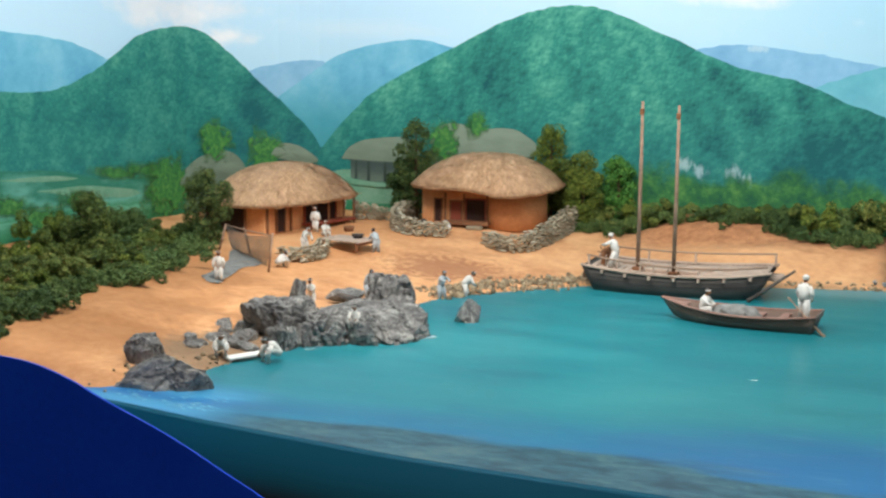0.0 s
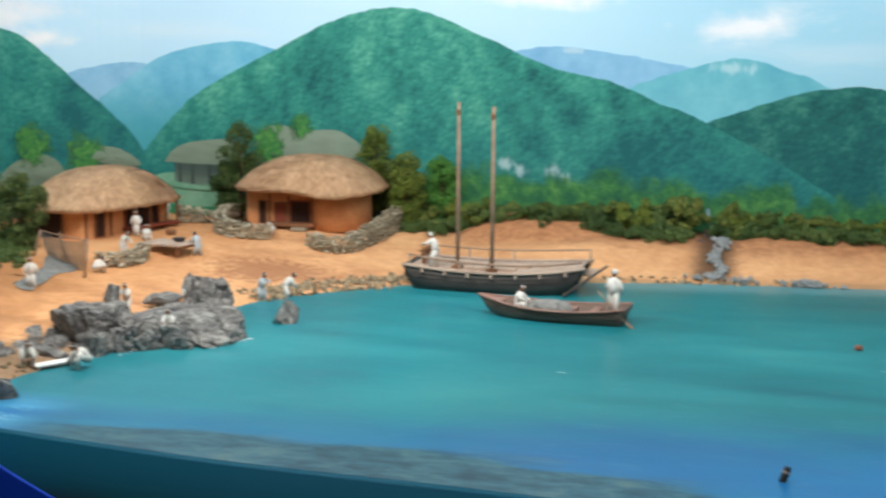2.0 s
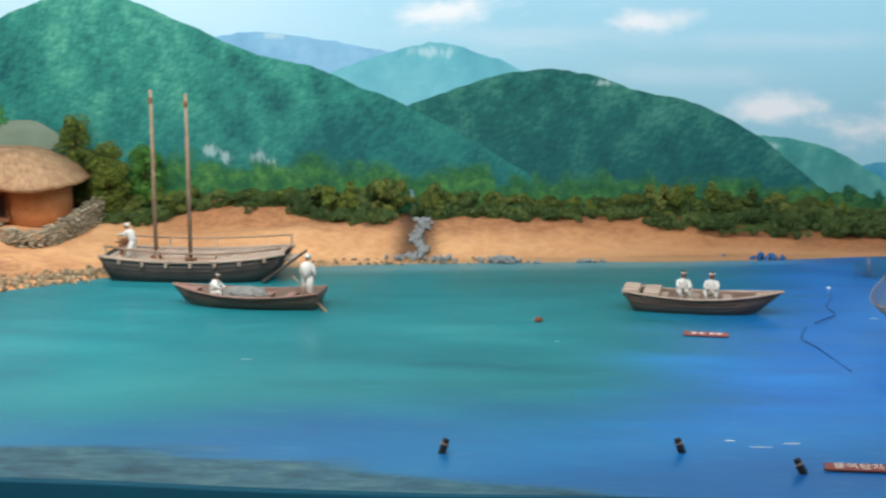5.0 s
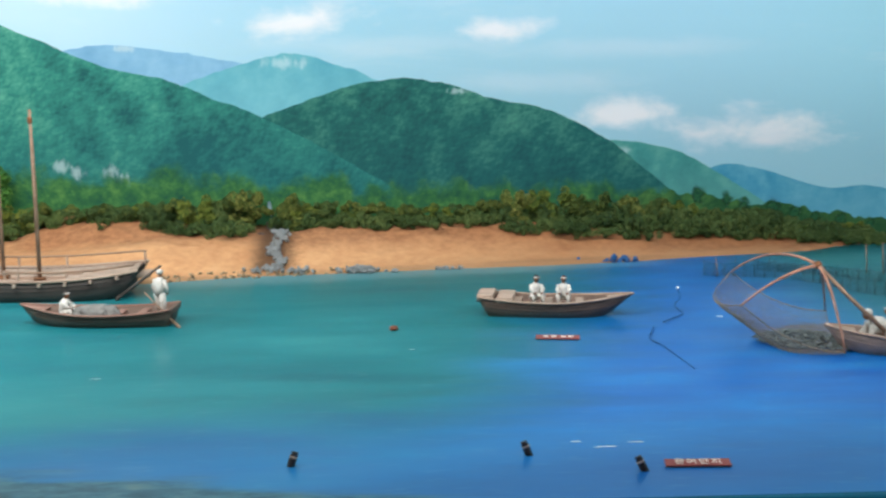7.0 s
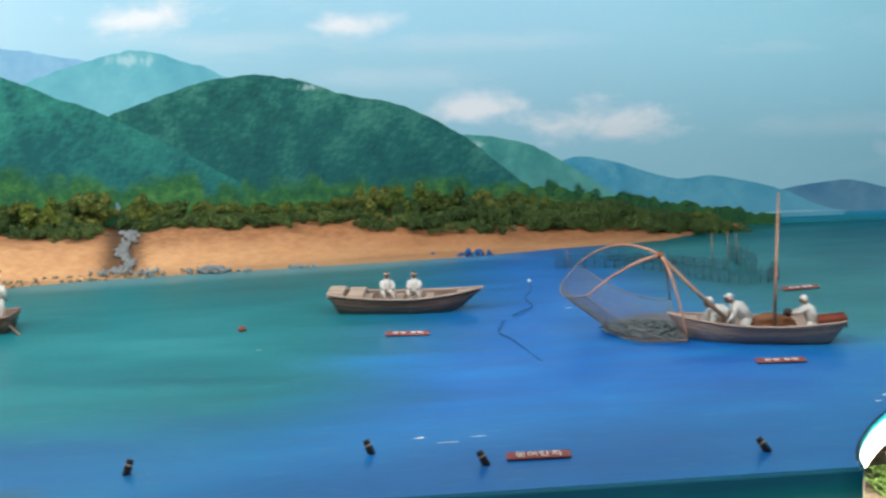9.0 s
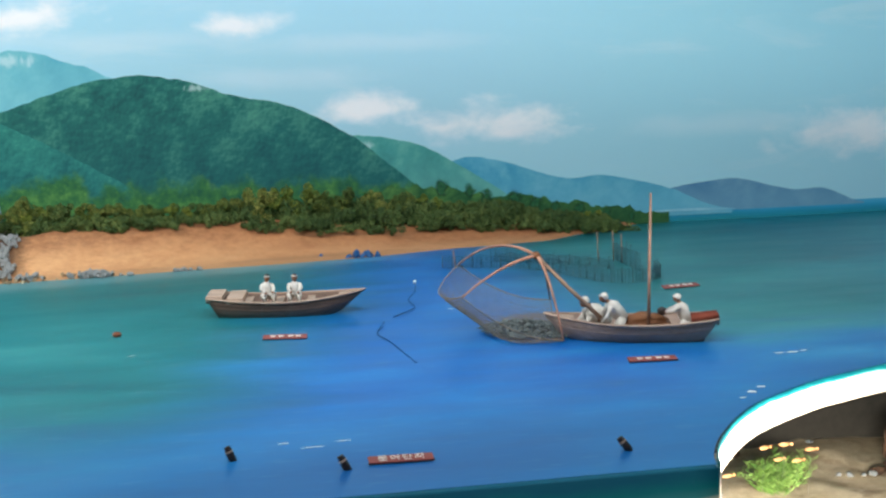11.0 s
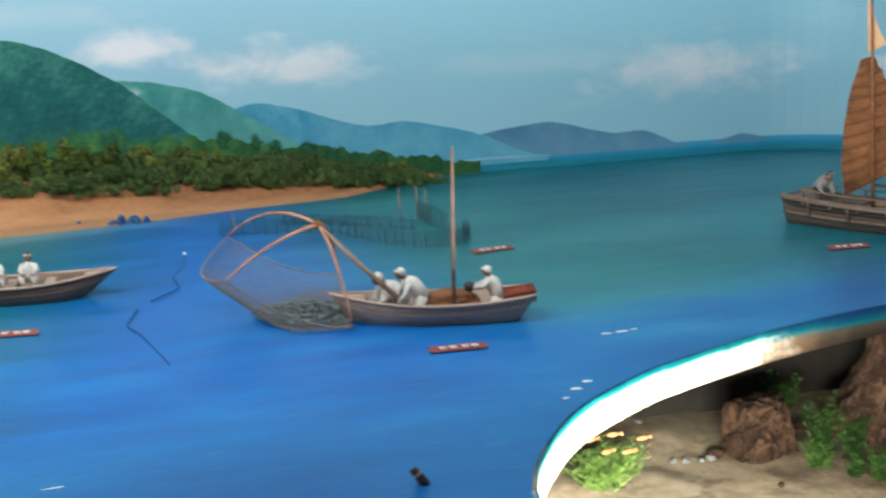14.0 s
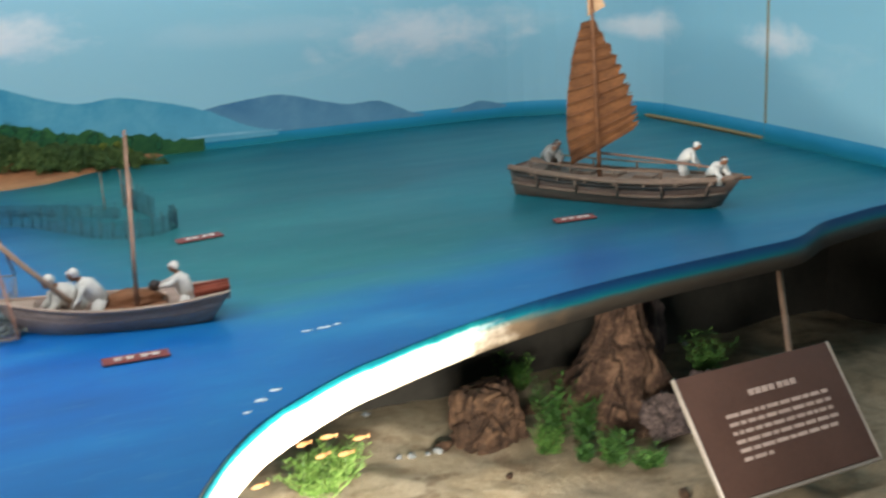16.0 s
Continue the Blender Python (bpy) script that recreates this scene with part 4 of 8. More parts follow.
M["sail"] = plain("sail_mat", rgb(70, 44, 28), rgb(142, 94, 58), 22, 130, 0.9, (1, 1, 1.6), 0.8, 0.003)
M["pennant"] = plain("pale_mat", rgb(190, 150, 112), rgb(214, 178, 140), 60, 240, 0.85)
M["fish"] = plain("orange_fish", rgb(206, 140, 84), rgb(238, 184, 128), 80, 300, 0.4)
M["panel"] = plain("brown_plate", rgb(70, 51, 44), rgb(86, 64, 56), 6, 160, 0.45, bump=0.08)
M["panel_rim"] = plain("steel_rim", rgb(148, 140, 132), rgb(176, 168, 160), 20, 200, 0.35, bump=0.1, metal=0.4)
M["lettering"] = plain("pale_lettering", rgb(150, 132, 124), rgb(178, 160, 150), 20, 200, 0.6, bump=0.05)
M["board"] = plain("white_board", rgb(222, 222, 218), rgb(240, 240, 236), 30, 200, 0.6, bump=0.15)
M["field"] = vertical_wash("painted_fields", [(0.0, rgb(40, 110, 78)), (0.3, rgb(52, 128, 92)), (0.5, rgb(100, 168, 144)), (0.62, rgb(64, 138, 104)), (0.8, rgb(104, 172, 156)), (1.0, rgb(50, 124, 104))], 0.83, 1.0, 14, 0.75, 0.9)
M["roof_paint"] = vertical_wash("painted_thatch", [(0.0, rgb(98, 112, 98)), (0.5, rgb(116, 132, 116)), (1.0, rgb(132, 148, 132))], 0.9, 1.18, 30, 0.75, 0.9)
M["wall_paint"] = vertical_wash("painted_house_wall", [(0.0, rgb(110, 136, 118)), (0.5, rgb(96, 112, 102)), (1.0, rgb(66, 82, 80))], 0.93, 1.04, 40, 0.75, 0.7)
M["path_paint"] = plain("painted_path", rgb(92, 148, 122), rgb(132, 172, 148), 20, 120, 0.75, bump=0.05)
M["post_paint"] = plain("painted_dark_post", rgb(40, 56, 54), rgb(62, 80, 74), 30, 140, 0.75, bump=0.05)
M["batten"] = wood_paint("tan_batten", rgb(132, 116, 84), rgb(166, 146, 106))


# ---- the painted backdrop's motifs ----
def flat_shape(name, points, key, label, d, smooth=6, seed=0.0, rough=0.0):
    """A painted patch with a soft closed outline."""
    line = curve_through(points + points[:1], smooth)[:-1] if smooth else points
    bm = bmesh.new()
    cx, cz = sum(p[0] for p in line) / len(line), sum(p[1] for p in line) / len(line)
    c = bm.verts.new(on_wall(cx, cz, d))
    ring = []
    for x, z in line:
        f = 1 + rough * (noise.noise((x * 30, z * 30, seed)) + 0.7 * noise.noise((x * 90, z * 90, seed)))
        ring.append(bm.verts.new(on_wall(cx + (x - cx) * f, cz + (z - cz) * f, d)))
    for i in range(len(ring)):
        bm.faces.new((c, ring[i], ring[(i + 1) % len(ring)]))
    return structure(name, bm, M[key], label, parent=backdrop)


def patch_paint(name, stops, thick, scale, stretch=(1, 1, 1.6), wild=1.3, detail=4, outer=1.1, inner=0.1):
    """Paint dabbed on softly, thinning out towards the rim of its patch."""
    n = Nodes(name, 0.75)
    u, v, w = n.axis(n.coords(which="UV"))
    r = n.math("SQRT", n.math("ADD", n.math("MULTIPLY", u, u), n.math("MULTIPLY", v, v)))
    wob = n.noise(n.coords(stretch), scale, detail, 0.55, 0.3)
    f = n.math("ADD", r, n.math("MULTIPLY", n.math("SUBTRACT", wob, 0.5), wild))
    n.colour(n.ramp(n.noise(n.coords(stretch), scale * 2.3, 4, 0.6), stops))
    n.link(n.math("MULTIPLY", n.math("MULTIPLY", n.level(f, outer, inner), n.level(r, 1.7, 1.2)), thick), n.b.inputs["Alpha"])
    return n.m


M["scrub_paint"] = patch_paint("painted_scrub", [(0.3, rgb(36, 92, 58)), (0.5, rgb(62, 124, 66)), (0.7, rgb(104, 156, 84))], 0.92, 22, (1, 1, 1), 1.5, 6, 1.15, 0.3)
M["grove_paint"] = patch_paint("painted_grove", [(0.3, rgb(18, 66, 50)), (0.5, rgb(32, 88, 58)), (0.7, rgb(60, 116, 68))], 0.92, 40, (1, 1, 1), 1.8, 5, 1.15, 0.5)
M["tree_paint"] = patch_paint("painted_tree_leaves", [(0.3, rgb(38, 104, 66)), (0.5, rgb(66, 130, 66)), (0.7, rgb(104, 158, 78))], 0.88, 34, (1, 1, 1), 2.2, 5, 1.15, 0.5)


def patch(name, x, z, ex, ez, key, label, d, side=None):
    """A soft painted patch about (x, z); on the far side wall x counts along that wall."""
    bm = bmesh.new()
    uv = bm.loops.layers.uv.new("across")
    us = [-1.7 + 3.4 * i / 12 for i in range(13)]

    def at(u, v):
        if side:
            y = x + u * ex
            return (float(np.interp(y, [1.75, 2.2, 2.65, 3.1, 3.31], [3.25, 3.33, 3.42, 3.5, 3.53])) - d, y, z + v * ez)
        return on_wall(x + u * ex, z + v * ez, d)

    rows = [[bm.verts.new(at(u, v)) for u in us] for v in (-1.7, 1.7)]
    for i in range(12):
        f = bm.faces.new((rows[0][i], rows[0][i + 1], rows[1][i + 1], rows[1][i]))
        for loop, (u, v) in zip(f.loops, ((us[i], -1.7), (us[i + 1], -1.7), (us[i + 1], 1.7), (us[i], 1.7))):
            loop[uv].uv = (u, v)
    return structure(name, bm, M[key], label, parent=backdrop)


painted_hill("painted_field", [(-3.5, 0.90), (-3.2, 0.93), (-3.0, 0.94), (-2.8, 0.95), (-2.6, 0.93), (-2.4, 0.95), (-2.2, 0.97), (-2.0, 0.98), (-1.8, 0.99), (-1.6, 1.0), (-1.4, 0.99)], 0.5, 0.0085, "field", "pale green painted paddy fields", 0.004, seed=31)
for pts in ([(-3.1, 0.90), (-2.85, 0.93), (-2.72, 0.925), (-2.9, 0.905)], [(-2.9, 0.87), (-2.7, 0.90), (-2.45, 0.895), (-2.5, 0.87), (-2.7, 0.86)], [(-3.1, 0.79), (-2.9, 0.81), (-2.75, 0.83), (-2.9, 0.80)]):
    flat_shape("painted_field", pts, "path_paint", "pale painted water in the fields", 0.0092, 5, 1.0, 0.1)
painted_hill("painted_thicket", [(1.2, 0.93), (1.3, 0.955), (1.42, 0.945), (1.5, 0.93), (1.6, 0.915), (1.72, 0.91), (1.8, 0.888), (1.9, 0.874), (1.98, 0.862), (2.1, 0.842), (2.2, 0.825)], 0.79, 0.0115, "thicket_paint", "green painted trees along the headland", 0.02, seed=52)
for x, z, ex, ez in ((-3.05, 0.80, 0.16, 0.05), (-2.85, 0.77, 0.16, 0.06), (-2.4, 0.97, 0.14, 0.035), (-2.36, 0.88, 0.10, 0.10), (-2.56, 0.955, 0.12, 0.03), (-2.7, 0.84, 0.12, 0.05)):
    patch("painted_scrub", x, z, ex, ez, "scrub_paint", "green painted scrub by the fields", 0.0100 + 0.0003 * (x + 3.1))
for x, z, s in ((-2.14, 1.10, 0.05), (-1.94, 1.06, 0.055), (-1.29, 1.12, 0.045), (-1.175, 1.175, 0.030), (-2.32, 0.95, 0.07)):
    patch("painted_tree", x, z - s * 0.3, s * 1.3, s * 1.6, "tree_paint", "bright green painted tree between the houses", 0.0172)

for k, (x, z, s) in enumerate(((1.44, 0.945, 0.024), (1.53, 0.930, 0.020), (1.585, 0.908, 0.022), (1.676, 0.900, 0.022), (1.745, 0.880, 0.022), (1.81, 0.872, 0.016), (1.894, 0.861, 0.018), (1.987, 0.838, 0.016), (2.07, 0.828, 0.013))):
    patch("painted_tree", x, z, s, s * 1.2, "grove_paint", "dark green painted tree standing out of the headland's woods", 0.0135 + 0.0002 * k)


LAYER = [0.0110]


def painted_house(roof, wall, label):
    LAYER[0] += 0.0008
    flat_shape("painted_house_wall", wall, "wall_paint", "dim painted house wall", LAYER[0], 0)
    flat_shape("painted_roof", roof, "roof_paint", label, LAYER[0] + 0.0004, 5, 2.0, 0.015)


painted_house([(-1.655, 1.04), (-1.63, 1.075), (-1.58, 1.102), (-1.5, 1.115), (-1.42, 1.118), (-1.38, 1.10), (-1.38, 1.045), (-1.5, 1.035)], [(-1.62, 0.96), (-1.4, 0.96), (-1.4, 1.05), (-1.62, 1.05)], "grey-green painted thatched roof")
painted_house([(-1.34, 1.10), (-1.31, 1.15), (-1.27, 1.168), (-1.22, 1.165), (-1.18, 1.14), (-1.2, 1.10)], [(-1.32, 0.98), (-1.2, 0.98), (-1.2, 1.11), (-1.32, 1.11)], "grey-green painted thatched roof")
painted_house([(-1.28, 1.075), (-1.23, 1.12), (-1.17, 1.15), (-1.06, 1.157), (-1.0, 1.13), (-0.965, 1.095), (-0.99, 1.07), (-1.1, 1.06)], [(-1.24, 0.96), (-0.99, 0.96), (-0.99, 1.08), (-1.24, 1.08)], "broad grey-green painted thatched roof")
painted_house([(-2.3, 0.915), (-2.26, 0.98), (-2.2, 1.025), (-2.12, 1.05), (-2.06, 1.04), (-2.02, 0.995), (-2.03, 0.945), (-2.15, 0.925)], [(-2.26, 0.8), (-2.04, 0.82), (-2.04, 0.96), (-2.26, 0.93)], "grey painted thatched roof")
painted_house([(-1.95, 1.04), (-1.92, 1.075), (-1.86, 1.085), (-1.8, 1.072), (-1.74, 1.03), (-1.8, 1.02)], [(-1.89, 0.95), (-1.77, 0.95), (-1.77, 1.02), (-1.89, 1.025)], "grey painted thatched roof")
flat_shape("painted_path", [(-1.72, 0.985), (-1.63, 1.005), (-1.5, 0.985), (-1.42, 0.955), (-1.45, 0.9), (-1.62, 0.9), (-1.72, 0.93)], "path_paint", "pale green painted yard between houses", 0.0105, 5)
M["surf_paint"] = plain("painted_surf", rgb(118, 180, 204), rgb(160, 208, 224), 30, 140, 0.7, bump=0.05)
flat_shape("painted_surf", [(2.10, 0.836), (2.22, 0.841), (2.34, 0.839), (2.44, 0.834), (2.36, 0.833), (2.22, 0.834)], "surf_paint", "pale painted surf at the foot of a far headland", 0.0075, 5, 4.0, 0.1)
# posts and a low fence painted before the broad house
for k, x in enumerate((-1.605, -1.56, -1.50, -1.455)):
    flat_shape("painted_post", [(x, 0.962), (x + 0.010, 0.962), (x + 0.009, 1.036), (x + 0.001, 1.036)], "post_paint", "dark painted post of a house", 0.0176, 0)
flat_shape("painted_fence", [(-1.68, 0.985), (-1.60, 0.972), (-1.50, 0.966), (-1.40, 0.972), (-1.40, 0.958), (-1.50, 0.950), (-1.60, 0.955), (-1.68, 0.968)], "path_paint", "pale painted fence before a house", 0.0180, 4)
# the joint of the backdrop on the far side, with its batten
bm = bmesh.new()
tube(bm, [(3.452, 2.81, SEA), (3.452, 2.81, 2.4)], 0.006, 6)
structure("trim_joint", bm, M["batten"], "tan batten over a joint of the backdrop")
bm = bmesh.new()
tube(bm, [(3.525, 3.42, SEA + 0.004), (3.49, 3.1, SEA + 0.004), (3.452, 2.82, SEA + 0.004)], 0.006, 6)
structure("trim_foot", bm, M["batten"], "tan batten along the foot of the backdrop")


# ---- plants ----
def leaf_cloud(rnd, blobs, leaf, count):
    """Many small folded leaves set round a few soft lumps."""
    verts, faces = [], []
    for cx, cy, cz, r in blobs:
        for _ in range(count):
            v = Vector((rnd.gauss(0, 1), rnd.gauss(0, 1), rnd.gauss(0, 1))).normalized()
            p = Vector((cx, cy, cz)) + v * r * rnd.uniform(0.72, 1.08)
            n = (v + 0.8 * Vector((rnd.uniform(-1, 1), rnd.uniform(-1, 1), rnd.uniform(-0.3, 1)))).normalized()
            a = n.orthogonal().normalized()
            a.rotate(Matrix.Rotation(rnd.uniform(0, math.tau), 3, n))
            b = n.cross(a)
            s = leaf * rnd.uniform(0.6, 1.3)
            k = len(verts)
            verts += [tuple(p - a * s), tuple(p + b * s * 0.42 + n * s * 0.2), tuple(p + a * s), tuple(p - b * s * 0.42 + n * s * 0.2)]
            faces += [(k, k + 1, k + 2, k + 3)]
    return verts, faces


def leaf_mesh(name, seed, blobs, leaf, count, key):
    rnd = random.Random(seed)
    verts, faces = leaf_cloud(rnd, blobs(rnd), leaf, count)
    me = bpy.data.meshes.new(name)
    me.from_pydata(verts, [], faces)
    me.materials.append(M[key])
    return me


def spread(rnd):
    return [(rnd.gauss(0, 0.04), rnd.gauss(0, 0.02), rnd.uniform(0.004, 0.028), rnd.uniform(0.009, 0.015)) for _ in range(20)]


def knoll(rnd):
    """A few tight clumps with gaps between them."""
    out = []
    for _ in range(7):
        cx, cy, cz = rnd.gauss(0, 0.027), rnd.gauss(0, 0.022), rnd.uniform(0.014, 0.072)
        out += [(cx + rnd.gauss(0, 0.007), cy + rnd.gauss(0, 0.007), cz + rnd.gauss(0, 0.005), rnd.uniform(0.009, 0.016)) for _ in range(3)]
    return out


BUSH = [leaf_mesh("bush", 100 + k, knoll, 0.0047, 105, ("leaf", "leaf", "leaf_gold", "leaf", "leaf_low")[k % 5]) for k in range(8)]
LOW = [leaf_mesh("low_bush", 200 + k, spread, 0.0045, 105, "leaf_low") for k in range(4)]
rnd = random.Random(7)


def bush(meshes, x, y, s, label, group, lift=0.0, tall=1.0):
    ob = new("bush", rnd.choice(meshes))
    ob.matrix_world = Matrix.Translation((x, y, gz(x, y) - 0.004 + lift)) @ Matrix.Rotation(rnd.uniform(0, math.tau), 4, "Z") @ Matrix.Diagonal((s, s, s * tall, 1))
    return tagged(ob, label, "bush", group)


def top_at(x):
    return float(np.interp(x, [-0.8, -0.6, -0.4, -0.25, -0.1, 0.02, 0.1, 0.2, 0.42, 0.55, 0.72, 0.88, 1.0, 1.14, 1.31, 1.45, 1.63, 1.95], [1.01, 0.985, 0.98, 0.985, 1.015, 1.03, 0.99, 0.995, 0.98, 0.965, 0.982, 0.998, 0.985, 0.957, 0.942, 0.90, 0.875, 0.84]))


x = -0.8
while x < 1.98:
    if not 0.095 < x < 0.165:
        y = 3.6 + rnd.uniform(-0.02, 0.02)
        tall = (top_at(x) - 0.012 - gz(x, y)) / 0.092 * (0.84 if x < 1.2 else 0.88) * rnd.uniform(0.8, 1.15)
        wide = min(1.0, 0.55 + 0.45 * tall)
        bush(BUSH, x, y, wide, "dense olive-green bush on the sandy bank", "bushes along the bank", tall=max(0.45, tall / wide))
    x += rnd.uniform(0.040, 0.06)
# the big round clumps that stand out of the hedge
for x, top, wide in ((-0.644, 0.962, 1.0), (-0.539, 0.972, 1.05), (-0.45, 0.955, 0.8), (-0.366, 0.965, 0.75), (-0.265, 0.972, 0.8), (-0.142, 0.978, 1.0), (0.045, 0.998, 1.15), (0.196, 0.984, 1.0), (0.288, 0.968, 0.95), (0.352, 0.956, 0.8), (0.41, 0.953, 0.95), (0.579, 0.932, 0.75), (0.709, 0.942, 0.8), (0.855, 0.984, 0.95), (0.966, 0.99, 1.05), (1.06, 0.962, 0.8), (1.126, 0.972, 0.95), (1.21, 0.962, 0.9)):
    y = 3.575
    bush(BUSH, x, y, wide, "big rounded olive-green bush standing out of the hedge", "round bushes along the bank", tall=(top - gz(x, y)) / 0.088 / wide)
x = -0.78
while x < 2.02:
    if not 0.085 < x < 0.175:
        y = 3.54 + rnd.uniform(-0.02, 0.02) + 0.02 * (0.6 < x < 1.6) - 0.02 * (-0.2 < x < 0.05) + 0.03 * (x > 1.6) + 0.025 * (-0.6 < x < -0.2)
        if rnd.random() < 0.85:
            bush(LOW, x, y, rnd.uniform(0.7, 1.15) if x < 1.4 else 0.8, "low deep green bush at the edge of the sand", "low bushes along the bank", tall=rnd.uniform(0.9, 1.6))
    x += rnd.uniform(0.032, 0.05)
x = -0.5
while x < 1.98:
    front = 3.505 if x < 1.2 else float(np.interp(x, [1.2, 1.6, 1.98], [3.55, 3.575, 3.62]))
    if not 0.05 < x < 0.2 and not -0.62 < x < -0.2 and (x > 0.85 or (noise.noise((x * 4.3, 8.0, 0)) > 0.02 and x < 0.6)):
        bush(LOW, x, front + rnd.uniform(-0.02, 0.015), rnd.uniform(0.6, 0.95), "low spreading green bush on the sandy bank", "low bushes along the bank", tall=rnd.uniform(0.7, 1.1))
    x += rnd.uniform(0.034, 0.05)
x = 1.3
while x < 2.0:
    bush(BUSH, x, 3.655 + rnd.uniform(-0.01, 0.008), 0.7, "dense olive-green bush of the wooded headland", "bushes along the bank", tall=max(0.6, (top_at(x) + 0.012 - gz(x, 3.655)) / 0.064 * rnd.uniform(0.85, 1.1)))
    x += rnd.uniform(0.032, 0.045)
x = 1.15
while x < 1.96:
    bush(LOW, x, 3.595 + rnd.uniform(-0.012, 0.012), rnd.uniform(0.8, 1.0), "dense green bush on the wooded headland", "bushes along the bank", tall=rnd.uniform(1.1, 1.7) * (1.25 - 0.35 * (x - 1.15)))
    x += rnd.uniform(0.03, 0.045)
# the thicket at the near end of the shore
for k in range(124):
    v = rnd.random()
    y = 1.64 + 1.25 * v
    edge = float(np.interp(y, [1.6, 1.84, 2.0, 2.2, 2.32, 2.45, 2.6, 2.9], [-1.42, -1.475, -1.495, -1.49, -1.505, -1.55, -1.59, -1.66]))
    x = edge - 0.05 - rnd.random() ** 1.3 * min(0.42, edge + 2.05)
    bush(BUSH, x, y, rnd.uniform(0.75, 1.1), "thick olive-green bush of the thicket by the sand", "thicket", tall=rnd.uniform(0.4, 1.05) * (1.45 if math.hypot(x + 1.70, y - 2.32) < 0.09 else 0.72))
for k in range(32):
    y = 1.62 + 1.2 * k / 31
    edge = float(np.interp(y, [1.6, 1.84, 2.0, 2.2, 2.32, 2.45, 2.6, 2.9], [-1.40, -1.455, -1.465, -1.455, -1.485, -1.53, -1.56, -1.64]))
    bush(LOW, edge - 0.035 + rnd.uniform(-0.03, 0.015), y, rnd.uniform(0.8, 1.1), "low deep green bush at the thicket's edge", "low bushes of the thicket")


def tree(x, y, h, w, key, seed, label, lean=0.0):
    r = random.Random(seed)
    ob = thing("tree", (x, y, gz(x, y) - 0.005), label, "tree", "trees of the village")
    bm = bmesh.new()
    tube(bm, [(0, 0, 0), (lean * 0.3, 0.003, h * 0.4), (lean, 0, h * 0.9)], [0.009, 0.006, 0.002], 7)
    for k in range(6):
        z = h * (0.25 + 0.1 * k)
        a = k * 2.4
        tube(bm, [(lean * 0.5, 0, z), (lean * 0.5 + 0.6 * w * math.cos(a), 0.6 * w * math.sin(a), z + 0.02)], [0.003, 0.001], 5)
    part("trunk", bm, M["bark"], ob)

    def lumps(q):
        out = []
        for k in range(60):
            u = q.random()
            z = h * (0.16 + 0.84 * u)
            spread_w = w * (0.30 + 0.78 * math.sin(math.pi * min(1, (1 - u) * 0.8 + 0.12)))
            a, d = q.uniform(0, math.tau), math.sqrt(q.random()) * spread_w
            out.append((lean * u + d * math.cos(a), d * math.sin(a), z, q.uniform(0.014, 0.024)))
        return out

    part("crown", leaf_mesh("crown", seed, lumps, 0.0046, 120, key), None, ob)
    return ob


tree(-1.325, 3.54, 0.31, 0.055, "leaf_shade", 61, "tall dark olive tree behind a thatched cottage")
tree(-1.375, 3.56, 0.18, 0.045, "leaf_low", 62, "small dark tree behind a thatched cottage")
tree(-0.905, 3.62, 0.30, 0.05, "leaf_gold", 63, "tall yellow-green tree beside a thatched cottage")
tree(-0.83, 3.61, 0.20, 0.045, "leaf", 64, "small olive tree beside a thatched cottage")
tree(-0.785, 3.56, 0.225, 0.045, "leaf_gold", 65, "yellow-green tree at the end of the bushes")
tree(-0.69, 3.62, 0.21, 0.04, "leaf_bright", 66, "slim bright green tree among the bushes")
tree(-1.615, 2.765, 0.20, 0.055, "leaf_shade", 67, "dark olive tree at a cottage's corner")
tree(-1.77, 2.42, 0.10, 0.06, "leaf", 69, "broad olive tree at the back of the thicket")
tree(-1.86, 2.75, 0.075, 0.05, "leaf_low", 70, "dark green tree at the back of the thicket")
tree(-1.70, 2.36, 0.165, 0.05, "leaf", 68, "small tree standing out of the thicket")


# ---- stones and rocks ----
def rock_mesh(name, seed, key, sub=3, cuts=5, rough=0.22, jag=0.5, block=0.0):
    """A boulder: a ball, or a block, cut by a few planes, split by upright cracks and roughened."""
    r = random.Random(seed)
    bm = bmesh.new()
    bmesh.ops.create_icosphere(bm, subdivisions=sub, radius=1.0)
    planes = [(Vector((r.gauss(0, 1), r.gauss(0, 1), r.gauss(0, 0.8))).normalized(), r.uniform(0.46, 0.74)) for _ in range(cuts + 6)]
    for v in bm.verts:
        p = v.co.lerp(v.co * (0.74 / max(abs(q) for q in v.co)), block)
        for nrm, far in planes[: 4 if block else None]:
            over = p.dot(nrm) - far
            if over > 0:
                p -= nrm * over * 0.97
        q = p * 2.1 + Vector((seed * 3.7, 0, 0))
        crag = 1 - abs(noise.noise(q * 1.7)) * 2
        f = 1 + rough * noise.noise(q) + rough * jag * (0.9 * noise.noise(q * 2.7) - 1.3 * max(0.0, crag - 0.5)) + rough * jag * 0.6 * noise.noise(q * 6.1) + rough * jag * 0.25 * noise.noise(q * 13)
        if sub > 3:
            near = noise.voronoi(Vector((q.x, q.y, q.z * 0.55)) * 0.85 + 0.35 * noise.noise_vector(q))[0]
            f -= (0.17 if block else 0.08) * max(0.0, 1 - (near[1] - near[0]) / 0.15)
            near = noise.voronoi(q * 2.3 + 0.25 * noise.noise_vector(q * 2))[0]
            f -= 0.05 * max(0.0, 1 - (near[1] - near[0]) / 0.2) - 0.05 * near[0]
        v.co = p * f
    me = mesh_of(name, bm, M[key], smooth=sub > 2)
    if sub > 3:
        me.set_sharp_from_angle(angle=radians(28))
    return me


